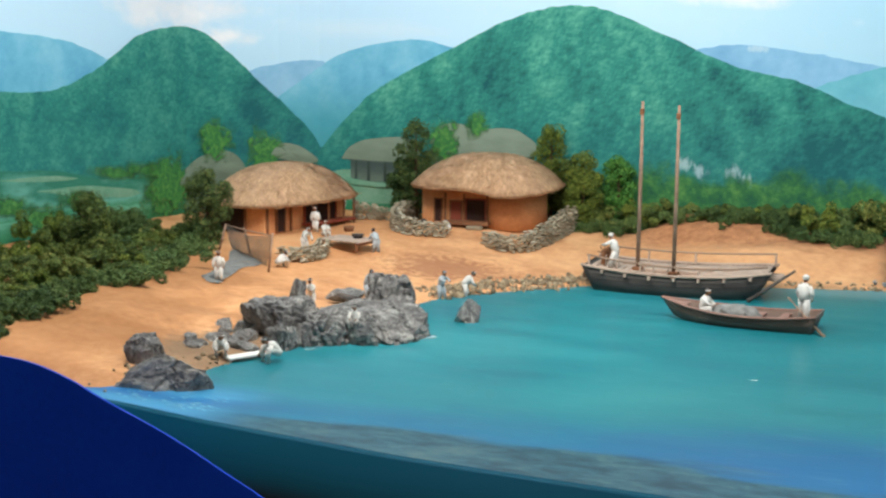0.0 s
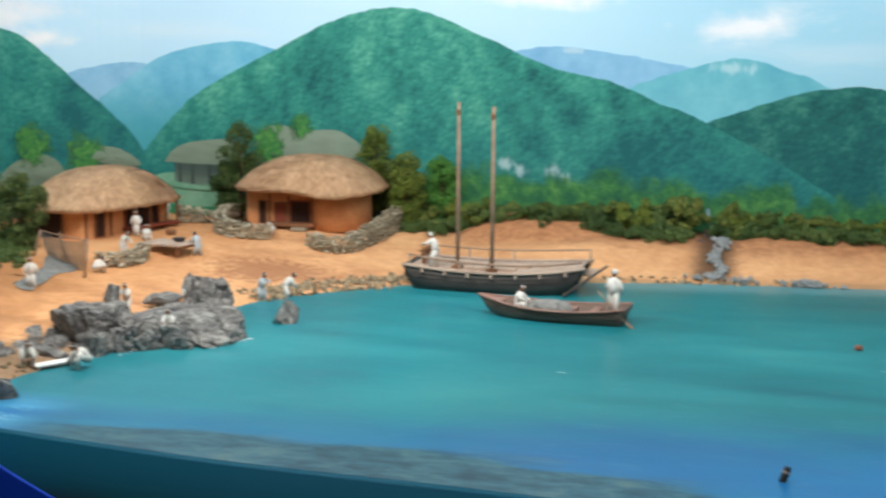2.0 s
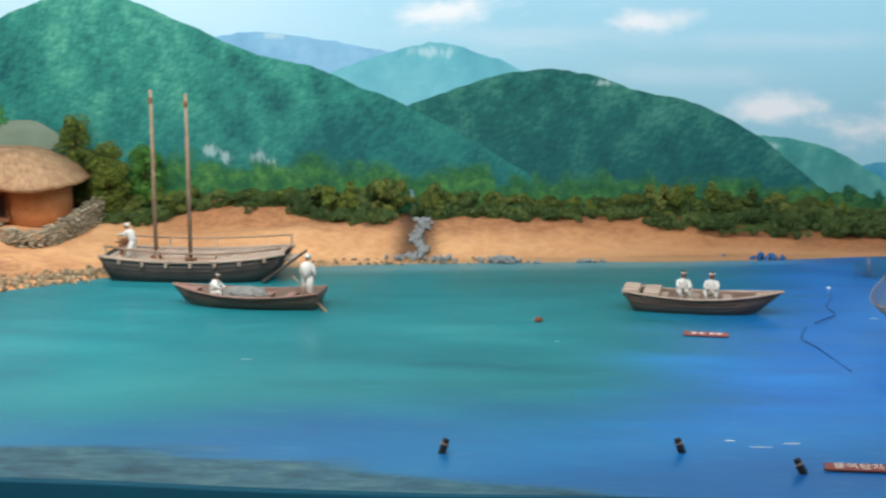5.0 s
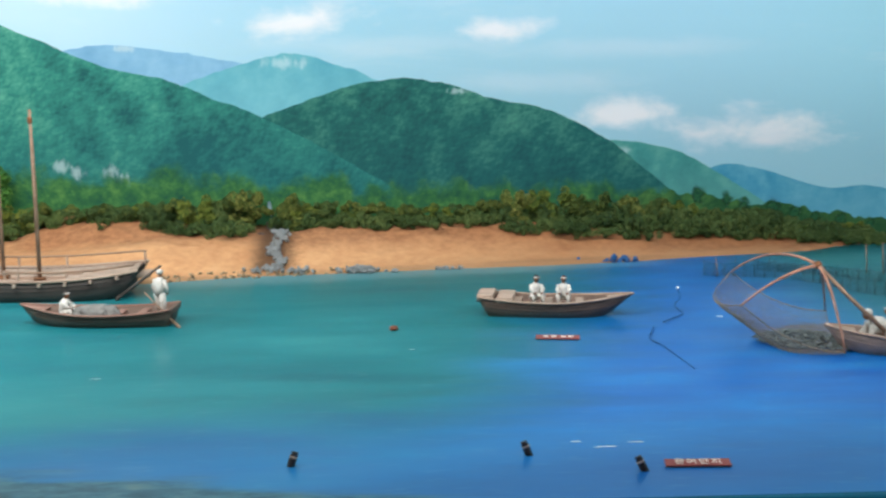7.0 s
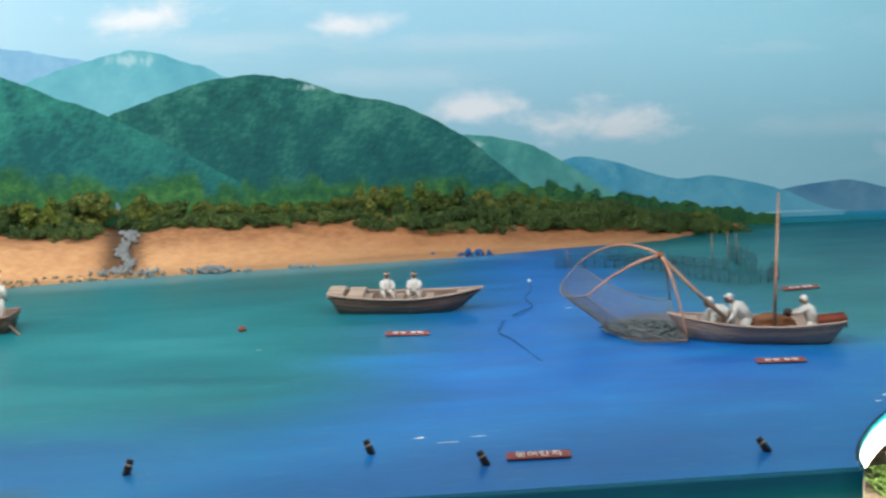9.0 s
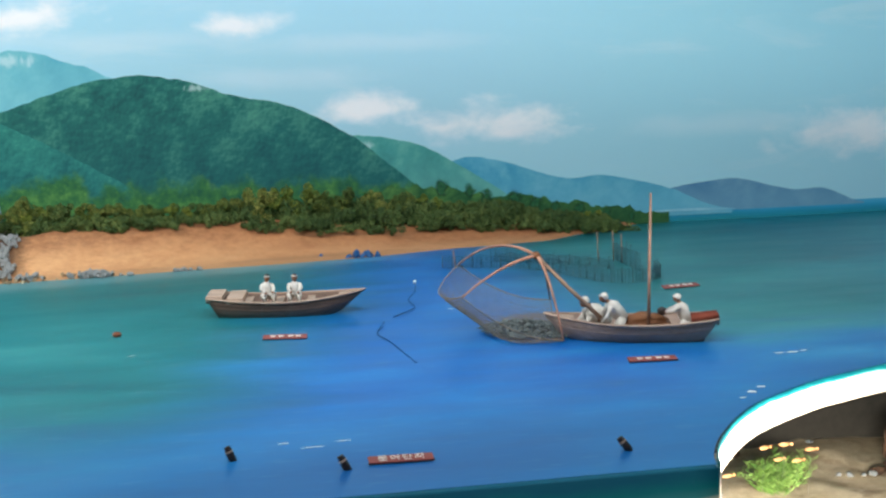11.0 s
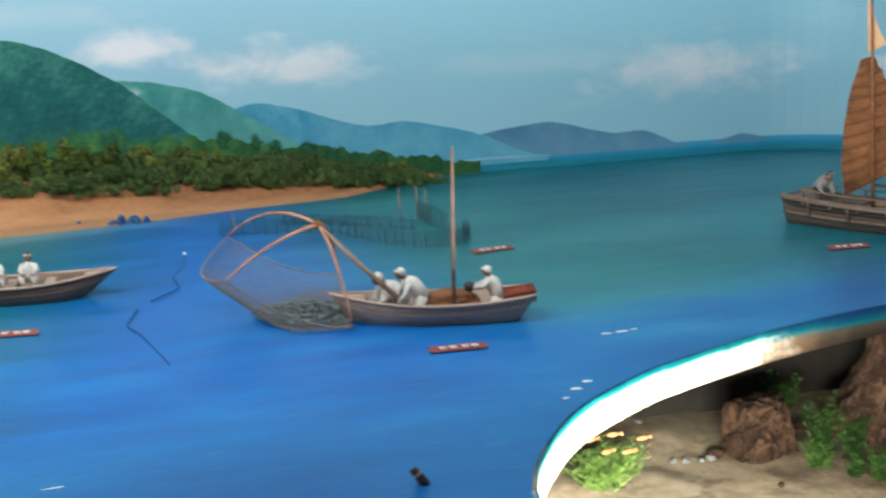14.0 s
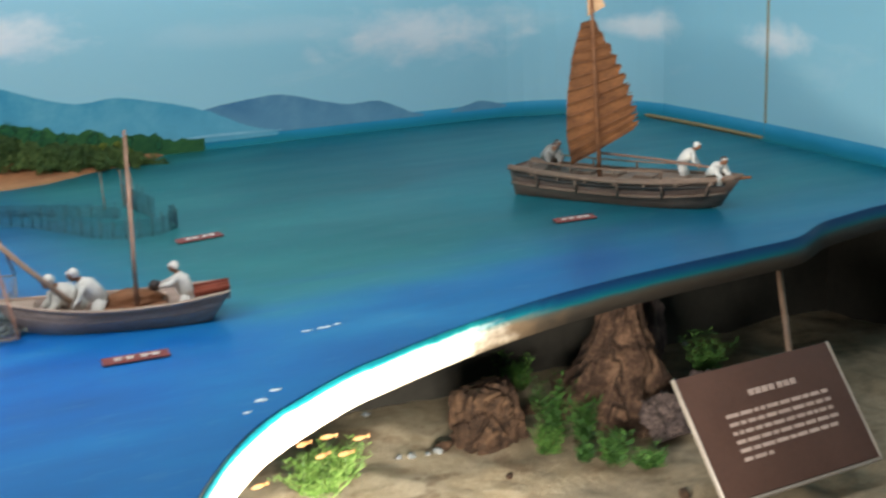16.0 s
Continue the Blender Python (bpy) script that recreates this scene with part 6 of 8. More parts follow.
# ---- small figures ----
def figure(x, y, z, turn, stance, label, size=0.083, shirt="cloth", cap="hair"):
    """A small modelled figure, one plain mesh: white clothes, bare head with a band."""
    bm = bmesh.new()
    s = size / 0.083
    lean = {"stand": 4, "bend": 42, "sit": 12, "crouch": 48, "work": 22}[stance]
    hip = {"stand": 0.041, "bend": 0.039, "sit": 0.010, "crouch": 0.016, "work": 0.040}[stance]
    fwd = Vector((0, -math.sin(radians(lean)), math.cos(radians(lean))))
    waist = Vector((0, 0.004 if lean < 20 else 0.010, hip))
    neck = waist + fwd * 0.029
    spans = []

    def limb(points, radii, mat):
        k = len(bm.faces)
        tube(bm, points, radii, 8)
        spans.append((k, mat))

    for side in (-1, 1):
        foot = Vector((side * 0.008, -0.001 if side > 0 else 0.007, 0.0))
        if stance in ("sit", "crouch"):
            knee = Vector((side * 0.010, -0.017, hip + (0.006 if stance == "sit" else 0.010)))
            limb([waist + Vector((side * 0.005, 0, 0)), knee, Vector((side * 0.009, -0.018, 0.001))], [0.0075, 0.006, 0.0042], 0)
        else:
            limb([waist + Vector((side * 0.005, 0, 0)), (waist + foot) / 2 + Vector((side * 0.002, -0.003, 0)), foot], [0.0075, 0.0066, 0.0045], 0)
        sh = neck + Vector((side * 0.0095, 0, -0.003))
        reach = {"stand": Vector((side * 0.004, -0.004, -0.026)), "bend": Vector((side * 0.002, -0.012, -0.024)), "sit": Vector((-side * 0.002, -0.018, -0.014)), "crouch": Vector((0, -0.014, -0.018)), "work": Vector((-side * 0.002, -0.022, -0.010))}[stance]
        limb([sh, sh + reach * 0.5 + Vector((side * 0.004, 0.002, -0.002)), sh + reach], [0.0044, 0.004, 0.003], 0)
        limb([sh + reach * 0.97, sh + reach * 1.12], [0.0026, 0.0018], 1)
    limb([waist - fwd * 0.004, waist + fwd * 0.008, waist + fwd * 0.022, neck + fwd * 0.002], [0.0085, 0.0105, 0.0112, 0.0052], 0)
    limb([neck, neck + fwd * 0.005], [0.0034, 0.0034], 1)
    head = neck + fwd * 0.0105 + Vector((0, -0.0015, 0))
    k = len(bm.faces)
    bmesh.ops.create_icosphere(bm, subdivisions=2, radius=0.0062, matrix=Matrix.Translation(head) @ Matrix.Diagonal((0.92, 1.0, 1.15, 1)))
    spans.append((k, 1))
    k = len(bm.faces)
    bmesh.ops.create_icosphere(bm, subdivisions=2, radius=0.0063, matrix=Matrix.Translation(head + Vector((0, 0.0014, 0.0018))) @ Matrix.Diagonal((0.98, 1.0, 1.0, 1)))
    spans.append((k, 2))
    limb([head + Vector((0, 0.0, 0.0024)), head + Vector((0, 0.0, 0.0042))], [0.0067, 0.0064], 0)
    bm.faces.ensure_lookup_table()
    for (k, mat), nxt in zip(spans, [q for q, _ in spans[1:]] + [len(bm.faces)]):
        for i in range(k, nxt):
            bm.faces[i].material_index = mat
    ob = new("figurine", mesh_of("figurine", bm, [M[shirt], M["skin"], M[cap]]))
    ob.matrix_world = Matrix.Translation((x, y, z)) @ Matrix.Rotation(radians(turn), 4, "Z") @ Matrix.Diagonal((s, s, s, 1))
    return tagged(ob, label, "figurine", "model fisherfolk")


for x, y, turn, stance, label, shirt in (
    (-1.35, 2.37, 20, "stand", "white-clothed model figure standing by a spread net", "cloth"),
    (-1.325, 2.63, 150, "crouch", "white-clothed model figure mending a net at a rack", "cloth"),
    (-1.37, 2.86, 60, "bend", "white-clothed model figure bending over the yard wall", "cloth"),
    (-1.47, 3.12, 0, "stand", "white-clothed model figure standing at the porch", "cloth"),
    (-1.41, 3.06, 60, "sit", "white-clothed model figure sitting in the yard", "cloth"),
    (-1.21, 2.965, 230, "bend", "pale-clothed model figure standing at a timber bench", "cloth_blue"),
    (-1.125, 3.30, 0, "crouch", "white-clothed model figure behind the stone wall", "cloth"),
    (-1.57, 3.52, -60, "stand", "white-clothed model figure walking between houses", "cloth"),
    (-0.885, 2.63, 60, "work", "white-clothed model figure gathering among the pebbles", "cloth_blue"),
    (-0.843, 2.69, 120, "bend", "white-clothed model figure stooping among the pebbles", "cloth"),
    (-1.075, 2.30, 10, "work", "white-clothed model figure standing between rocks", "cloth"),
    (-1.045, 1.855, 40, "crouch", "white-clothed model figure squatting behind the washing board", "cloth"),
    (-1.02, 2.50, 90, "work", "pale-clothed model figure behind a boulder", "cloth_blue"),
):
    figure(x, y, gz(x, y) if inland([x], [y])[0] > 0 else SEA, turn, stance, label, 0.070 if y > 2.2 else 0.078, shirt=shirt)
figure(-0.945, 1.885, SEA, -30, "crouch", "white-clothed model figure crouching at the water", 0.084)
figure(-0.875, 2.10, 0.832, 10, "sit", "white-clothed model figure sitting on the rock ledge", 0.07)

# the washing board at the water
bm = box(bmesh.new(), (0, 0, 0.008), (0.080, 0.026, 0.004), bevel=0.001)
wb = thing("washing_board", pose(-1.002, 1.876, 0.80, 0, 0, 60), "white flat board on short legs at the waterline", "board")
part("top", bm, M["board"], wb, smooth=False)
for sx in (-0.036, 0.036):
    part("leg", box(bmesh.new(), (sx, 0, 0.002), (0.006, 0.022, 0.009), bevel=0.0008), M["grey_timber"], wb, smooth=False)
# dark jars by the cottage
for x, y, s in ((-1.245, 3.33, 1.0), (-1.225, 3.36, 0.8)):
    bm = bmesh.new()
    prof = [(0.009, 0), (0.0135, 0.008), (0.015, 0.017), (0.0115, 0.027), (0.009, 0.029), (0.0105, 0.031)]
    tube(bm, [(0, 0, z) for _, z in prof], [q for q, _ in prof], 14)
    jar = new("jar", mesh_of("jar", bm, M["pot"]))
    jar.matrix_world = Matrix.Translation((x, y, gz(x, y))) @ Matrix.Diagonal((s, s, s, 1))
    tagged(jar, "dark glazed storage jar behind the stone wall", "jar", "jars")
# the timber bench in the yard
bench = thing("timber_bench", pose(-1.285, 2.955, gz(-1.285, 2.955), 0, 0, -12), "low slatted timber bench platform in the yard", "bench")
for k in range(7):
    part("slat", box(bmesh.new(), (-0.06 + 0.02 * k, 0, 0.026), (0.018, 0.10, 0.004), bevel=0.0008), M["grey_timber"], bench, smooth=False)
for sx in (-0.058, 0.058):
    part("rail", box(bmesh.new(), (sx, 0, 0.020), (0.006, 0.10, 0.008), bevel=0.0008), M["timber"], bench, smooth=False)
    for sy in (-0.044, 0.044):
        part("leg", box(bmesh.new(), (sx, sy, 0.010), (0.007, 0.007, 0.022), bevel=0.0008), M["timber"], bench, smooth=False)
bm = bmesh.new()
tube(bm, [(0, 0, 0), (0, 0, 0.006), (0, 0, 0.011)], [0.011, 0.016, 0.0175], 14)
bowl = new("basket", mesh_of("basket", bm, M["pot"]))
bowl.matrix_world = Matrix.Translation((-1.265, 2.97, gz(-1.285, 2.955) + 0.028))
tagged(bowl, "dark round basket on the timber bench", "basket")
bm = bmesh.new()
tube(bm, [(0, 0, 0), (0, 0, 0.008), (0, 0, 0.016)], [0.012, 0.015, 0.016], 14)
tub = new("basket", mesh_of("basket", bm, M["timber"]))
tub.matrix_world = Matrix.Translation((-1.385, 3.17, gz(-1.385, 3.17)))
tagged(tub, "brown round tub in the yard", "basket")


# ---- nets ----
def net_sheet(corner, nu, nv, r):
    """Cords both ways over a surface given by corner(u, v)."""
    verts, faces = [], []

    def cord(pts):
        prev = None
        for i, p in enumerate(pts):
            d = (pts[min(i + 1, len(pts) - 1)] - pts[max(i - 1, 0)]).normalized()
            a = d.orthogonal().normalized()
            b = d.cross(a)
            k = len(verts)
            for w in range(3):
                verts.append(tuple(p + r * (math.cos(w * math.tau / 3) * a + math.sin(w * math.tau / 3) * b)))
            if prev is not None:
                for w in range(3):
                    faces.append((prev + w, prev + (w + 1) % 3, k + (w + 1) % 3, k + w))
            prev = k

    for i in range(nu + 1):
        cord([corner(i / nu, j / 16) for j in range(17)])
    for j in range(nv + 1):
        cord([corner(i / 16, j / nv) for i in range(17)])
    me = bpy.data.meshes.new("net")
    me.from_pydata(verts, [], faces)
    return me


def net_part(name, me, key, parent, label=""):
    me.materials.append(M[key])
    ob = new(name, me)
    ob.parent = parent
    return tagged(ob, label, kind="stuff")


rack = thing("net_rack", (-1.36, 2.62, gz(-1.36, 2.62)), "grey fishing net hung on leaning wooden posts", "net rack")
for a, b in (((-0.184, 0.079, 0.012), (-0.162, 0.082, 0.088)), ((0.035, -0.054, -0.012), (0.046, -0.05, 0.092)), ((-0.10, 0.10, 0.008), (-0.078, 0.028, 0.088))):
    part("post", tube(bmesh.new(), [a, b], [0.0034, 0.0028], 7), M["pole"], rack)
part("bar", tube(bmesh.new(), [(-0.168, 0.086, 0.086), (-0.06, 0.018, 0.083), (0.05, -0.052, 0.085)], 0.0018, 6), M["pole"], rack)


def hanging(u, v):
    top = Vector((-0.164 + 0.21 * u, 0.083 - 0.134 * u, 0.086 - 0.014 * math.sin(math.pi * u)))
    foot = Vector((-0.152 + 0.15 * u, 0.100 - 0.098 * u, 0.012 - 0.014 * u))
    p = top.lerp(foot, v)
    p.z -= 0.010 * math.sin(math.pi * v)
    p.y += 0.004 * math.sin(u * 11 + v * 2) * v
    return p


net_part("net", net_sheet(hanging, 54, 24, 0.00055), "net", rack, "thin grey hanging net")


def spread_net(u, v):
    waist = 1 - 0.42 * math.sin(math.pi * v) ** 1.5
    w = (u - 0.5) * waist * (1 + 0.12 * math.sin(v * 13)) + 0.5
    a = Vector((-0.150, 0.096)).lerp(Vector((-0.018, 0.008)), w)
    b = Vector((-0.034, -0.262)).lerp(Vector((0.030, -0.300)), w)
    end = 0.03 * math.sin(math.pi * u)
    p = a.lerp(b, v * (0.94 + end * 2))
    x, y = p
    wx, wy = x - 1.36, y + 2.62
    return Vector((x, y, gz(wx, wy) - gz(-1.36, 2.62) + 0.003 + 0.004 * max(0, math.sin(u * 9 + v * 12)) * math.sin(math.pi * u)))


net_part("spread_net", net_sheet(spread_net, 40, 80, 0.0007), "net", rack, "grey net spread over the sand")


# ---- boats ----
def hull_mesh(L, B, H, bow, sheer, rise=0.005, flat=0.66, wall=0.004, stern_w=0.6, over=(0.09, 0.05), blunt=0.02, n=24):
    """An open plank boat, bow at -x: flared sides, flat bottom, raked ends, with an inner skin. over: rake of bow and stern; blunt: the bow's width."""
    bm = bmesh.new()

    def section(u, inset):
        # half width, bottom height and rim height along the boat
        if u < 0.5:
            w = max(1 - (1 - blunt) * (1 - u / 0.5) ** bow, 0.02)
        else:
            w = 1 - (1 - stern_w) * ((u - 0.5) / 0.5) ** 2.2
        w = max(w * B / 2 - inset, 0.0008)
        bottom = rise * (max(0, 0.42 - u) / 0.42) ** 2 * 2.2 + rise * 0.5 * (max(0, u - 0.72) / 0.28) ** 2
        rim = H + sheer * ((u - 0.55) / 0.5) ** 2
        x = -L / 2 + L * u
        xb = x + (over[0] * L * (1 - u / 0.3) ** 1.2 if u < 0.3 else 0) - (over[1] * L * ((u - 0.8) / 0.2) if u > 0.8 else 0)
        if inset:
            bottom += inset * 1.6
        return [(xb, 0, bottom), (xb, w * flat, bottom + 0.001), (x * 0.40 + xb * 0.60, w * (0.5 + 0.5 * flat), bottom + (rim - bottom) * 0.42), (x, w, rim)]

    rows = []
    for inset in (0.0, wall):
        skin = []
        for k in range(n + 1):
            s = section(k / n if not inset else 0.015 + 0.97 * k / n, inset)
            ring = [bm.verts.new((p[0], -p[1], p[2])) for p in s[:0:-1]] + [bm.verts.new(p) for p in s]
            skin.append(ring)
        rows.append(skin)
    for skin, flip in zip(rows, (False, True)):
        for a, b in zip(skin, skin[1:]):
            for i in range(len(a) - 1):
                bm.faces.new((a[i], a[i + 1], b[i + 1], b[i]))
        bm.faces.new(skin[-1]), bm.faces.new(skin[0][::-1])
    out, inn = rows
    for a, b, c, d in zip(out, out[1:], inn, inn[1:]):
        bm.faces.new((a[0], b[0], d[0], c[0])), bm.faces.new((a[-1], c[-1], d[-1], b[-1]))
    bmesh.ops.recalc_face_normals(bm, faces=bm.faces)
    return bm, section


def rim_rail(section, side, r=0.0028, lift=0.001, n=24, u0=0.0, u1=1.0):
    pts = []
    for k in range(n + 1):
        p = section(u0 + (u1 - u0) * k / n, 0.0)[3]
        pts.append((p[0], side * p[1], p[2] + lift))
    return tube(bmesh.new(), pts, r, 6)


def strakes(section, side, n=20):
    """The seams of the planking, as thin battens on the side."""
    bm = bmesh.new()
    for f in (0.3, 0.62):
        pts = []
        for k in range(1, n):
            s = section(k / n, -0.0006)
            a, b = s[2], s[3]
            pts.append((a[0] + (b[0] - a[0]) * f, side * (a[1] + (b[1] - a[1]) * f), a[2] + (b[2] - a[2]) * f))
        tube(bm, pts, 0.0007, 4)
    return bm


def open_boat(name, a, b, label, hull_key, inside_key, B=0.115, H=0.040, thwarts=(0.3, 0.5, 0.7), lift=-0.005, sheer=0.02, stern_w=0.62, bow=1.9, over=(0.09, 0.05), group="small open boats"):
    """a: bow, b: stern, in plan."""
    L = math.dist(a, b)
    turn = math.atan2(b[1] - a[1], b[0] - a[0])
    boat = thing(name, Matrix.Translation(((a[0] + b[0]) / 2, (a[1] + b[1]) / 2, SEA + lift)) @ Matrix.Rotation(turn, 4, "Z"), label, "boat", group)
    bm, sec = hull_mesh(L, B, H, bow, sheer, stern_w=stern_w, over=over)
    hull = part("hull", bm, M[hull_key], boat)
    for side in (-1, 1):
        part("seam", strakes(sec, side), M[hull_key], hull)
        part("gunwale", rim_rail(sec, side), M[inside_key], boat)
    bm = bmesh.new()
    for k in range(9):
        p0 = sec(0.14 + 0.08 * k, 0.006)
        box(bm, (p0[0][0] + 0.01, 0, p0[0][2] + 0.006), (L * 0.075, p0[1][1] * 2.0, 0.003), bevel=0.0006)
    part("floor_boards", bm, M[inside_key], boat, smooth=False)
    for u in thwarts:
        p = sec(u, 0.004)
        part("thwart", box(bmesh.new(), (p[3][0], 0, p[3][2] - 0.007), (0.018, p[3][1] * 1.96, 0.004), bevel=0.0008), M[inside_key], boat, smooth=False)
    p0, p1 = sec(0.03, 0.003), sec(0.17, 0.003)
    bm = raw([(p0[3][0], -p0[3][1], p0[3][2]), (p0[3][0], p0[3][1], p0[3][2]), (p1[3][0], p1[3][1], p1[3][2] - 0.001), (p1[3][0], -p1[3][1], p1[3][2] - 0.001)], [(0, 3, 2, 1)])
    bmesh.ops.solidify(bm, geom=bm.faces[:], thickness=0.003)
    part("foredeck", bm, M[inside_key], boat, smooth=False)
    p = sec(1.0, 0.0)
    part("transom", box(bmesh.new(), (p[3][0] - 0.002, 0, p[3][2] - 0.005), (0.005, p[3][1] * 1.9, 0.012), bevel=0.001), M[hull_key], boat, smooth=False)
    return boat, sec, turn


def spot(boat, x, y, z):
    return boat.matrix_world @ Vector((x, y, z))


# the boat sculled beside the big one
sb, sec, turn = open_boat("rowing_boat", (-0.354, 2.627), (-0.006, 2.593), "dark-hulled rowing boat with reddish boards and nets", "hull_brown", "pink_timber", B=0.122, H=0.033, thwarts=(0.42, 0.62, 0.78), sheer=0.014, stern_w=0.80, over=(0.085, 0.03))
sb_turn = math.degrees(turn)
p = spot(sb, -0.075, 0.0, 0.02)
figure(p.x, p.y, p.z, sb_turn + 80, "sit", "white-clothed model figure sitting in a rowing boat", 0.088)
p = spot(sb, 0.142, 0.004, 0.028)
figure(p.x, p.y, p.z, sb_turn + 160, "stand", "white-clothed model figure standing at the stern oar", 0.094, cap="cloth")
part("sculling_oar", tube(bmesh.new(), [(0.105, 0.005, 0.075), (0.15, -0.012, 0.035), (0.195, -0.045, 0.004)], [0.0016, 0.0018, 0.0036], 6), M["pole"], sb, "brown wooden sculling oar")
bm = bmesh.new()
bmesh.ops.create_icosphere(bm, subdivisions=4, radius=1.0, matrix=Matrix.Diagonal((0.052, 0.032, 0.022, 1)))
for v in bm.verts:
    v.co *= 1 + 0.22 * noise.noise(v.co * 60) + 0.12 * noise.noise(v.co * 160)
    v.co.z = max(v.co.z, -0.008)
pile = new("heaped_net", mesh_of("heaped_net", bm, M["net"]))
pile.matrix_world = sb.matrix_world @ pose(-0.005, 0, 0.028, 0, 0, 8)
tagged(pile, "heaped grey net lying in a rowing boat", "net")

# the boat of the two seated men
b3, sec, turn = open_boat("rowing_boat", (1.014, 2.562), (0.672, 2.624), "brown-hulled rowing boat with pale inner boards", "hull_brown", "grey_timber", thwarts=(0.35, 0.55, 0.75), sheer=0.013, stern_w=0.74, over=(0.15, 0.075), bow=1.7)
for u in (0.82, 0.95):
    p = sec(u, 0.0)
    part("stern_board", box(bmesh.new(), (p[3][0], 0, p[3][2] + 0.002), (0.036, p[3][1] * 1.9, 0.012), bevel=0.001), M["grey_timber"], b3, "pale upright stern boards", smooth=False)
for x, a in ((0.045, 10), (-0.018, -10)):
    p = spot(b3, x, 0.0, 0.034)
    figure(p.x, p.y, p.z, a, "sit", "white-clothed model figure sitting fishing in a boat", 0.092)
for x in (0.045, -0.018):
    part("line", tube(bmesh.new(), [(x, 0.02, 0.055), (x + 0.004, 0.05, 0.05), (x + 0.008, 0.062, 0.006)], 0.0004, 4), M["net"], b3, "thin pale fishing line")

# the boat with the lift net
b4, sec, turn = open_boat("net_boat", (1.318, 2.192), (1.642, 2.084), "brown-grey fishing boat with a mast and lift net", "hull_pale", "grey_timber", thwarts=(0.5, 0.7), sheer=0.012, stern_w=0.66, over=(0.09, 0.09))
b4_turn = math.degrees(turn)
q = b4.matrix_world.inverted()
mast = q @ Vector((1.507, 2.108, 0.83))
part("mast", tube(bmesh.new(), [(mast.x, mast.y, 0.01), (mast.x + 0.001, mast.y, 0.17), (mast.x + 0.003, mast.y, 0.298)], [0.0036, 0.003, 0.002], 8), M["spar"], b4, "slim brown mast")
for x, z in ((-0.005, 0.026), (0.03, 0.026), (0.065, 0.026)):
    part("hatch_box", box(bmesh.new(), (x, 0.0, z), (0.032, 0.05, 0.022), bevel=0.003), M["timber"], b4, "brown wooden box amidships", smooth=False)
for y in (-0.02, 0.0, 0.02):
    part("stern_pole", tube(bmesh.new(), [(0.118, y, 0.047), (0.172, y * 0.9, 0.054)], 0.005, 8), M["red_timber"], b4, "thick reddish pole lying at the stern")
p = spot(b4, -0.062, 0.018, 0.012)
figure(p.x, p.y, p.z, b4_turn - 70, "crouch", "white-clothed model figure bending to the net pole", 0.126, cap="cloth")
p = spot(b4, -0.030, -0.014, -0.002)
figure(p.x, p.y, p.z, b4_turn - 80, "bend", "white-clothed model figure hauling at the net pole", 0.112, cap="cloth")
p = spot(b4, 0.098, 0.0, -0.004)
figure(p.x, p.y, p.z, b4_turn - 95, "work", "white-clothed model figure holding a basket aboard", 0.098, cap="cloth")
bm = bmesh.new()
bmesh.ops.create_icosphere(bm, subdivisions=3, radius=0.009)
part("basket", bm, M["pot"], b4, "small dark basket", at=pose(0.062, 0.0, 0.060))

bm = bmesh.new()
bmesh.ops.create_icosphere(bm, subdivisions=4, radius=1.0)
for v in bm.verts:
    k = 1 + 0.22 * noise.noise(v.co * 2.3 + Vector((4, 1, 7))) + 0.10 * noise.noise(v.co * 7.0)
    v.co = Vector((0.046 * v.co.x * k, 0.022 * v.co.y * k, max(0.0, 0.021 * v.co.z * k)))
heap = new("folded_net", mesh_of("folded_net", bm, M["timber"]))
heap.matrix_world = b4.matrix_world @ pose(0.028, 0.0, 0.0365)
tagged(heap, "brown folded net lying amidships in the boat", "net")

HUB = Vector((1.308, 2.212, 0.965))
RIM = [Vector((1.135, 2.13, 0.905)), Vector((1.205, 2.46, 0.912)), Vector((1.40, 2.42, 0.83)), Vector((1.337, 2.125, 0.807))]
lift_net = thing("lift_net", HUB, "large lift net on bent poles over the water", "fishing net")
part("handle", tube(bmesh.new(), [(0, 0, 0), tuple(Vector((1.36, 2.17, 0.905)) - HUB), tuple(Vector((1.418, 2.135, 0.845)) - HUB)], [0.004, 0.0042, 0.0045], 8), M["pole"], lift_net, "brown hauling pole")
for k, c in enumerate(RIM):
    d = c - HUB
    mid = d * 0.5 + Vector((0, 0, (0.012, 0.030, 0.030, 0.028)[k]))
    pts = [d * (2 * t * t - t) + mid * (4 * t * (1 - t)) for t in [j / 10 for j in range(11)]]
    part("rib", tube(bmesh.new(), [tuple(p) for p in pts], [0.0036 - 0.0016 * j / 10 for j in range(11)], 7), M["pink_pole"], lift_net, "bent bare wooden rib")
bm = bmesh.new()
bmesh.ops.create_icosphere(bm, subdivisions=2, radius=0.0085)
part("lashing", bm, M["timber"], lift_net, "brown rope lashing")


def bag(u, v):
    a = RIM[0].lerp(RIM[3], u)
    b = RIM[1].lerp(RIM[2], u)
    p = a.lerp(b, v)
    sag = 16 * u * (1 - u) * v * (1 - v)
    edge = 4 * (u * (1 - u)) * 0.10 * ((1 - v) ** 3 + v**3) + 4 * v * (1 - v) * 0.10 * ((1 - u) ** 3 + u**3)
    out = Vector((-0.045 * (1 - u) ** 2 * 4 * v * (1 - v), 0, 0))
    z = p.z - 0.12 * sag**0.6 * (0.25 + 0.75 * u**1.2) - edge * 0.22
    return Vector((p.x, p.y, max(z, SEA + 0.004))) + out - HUB


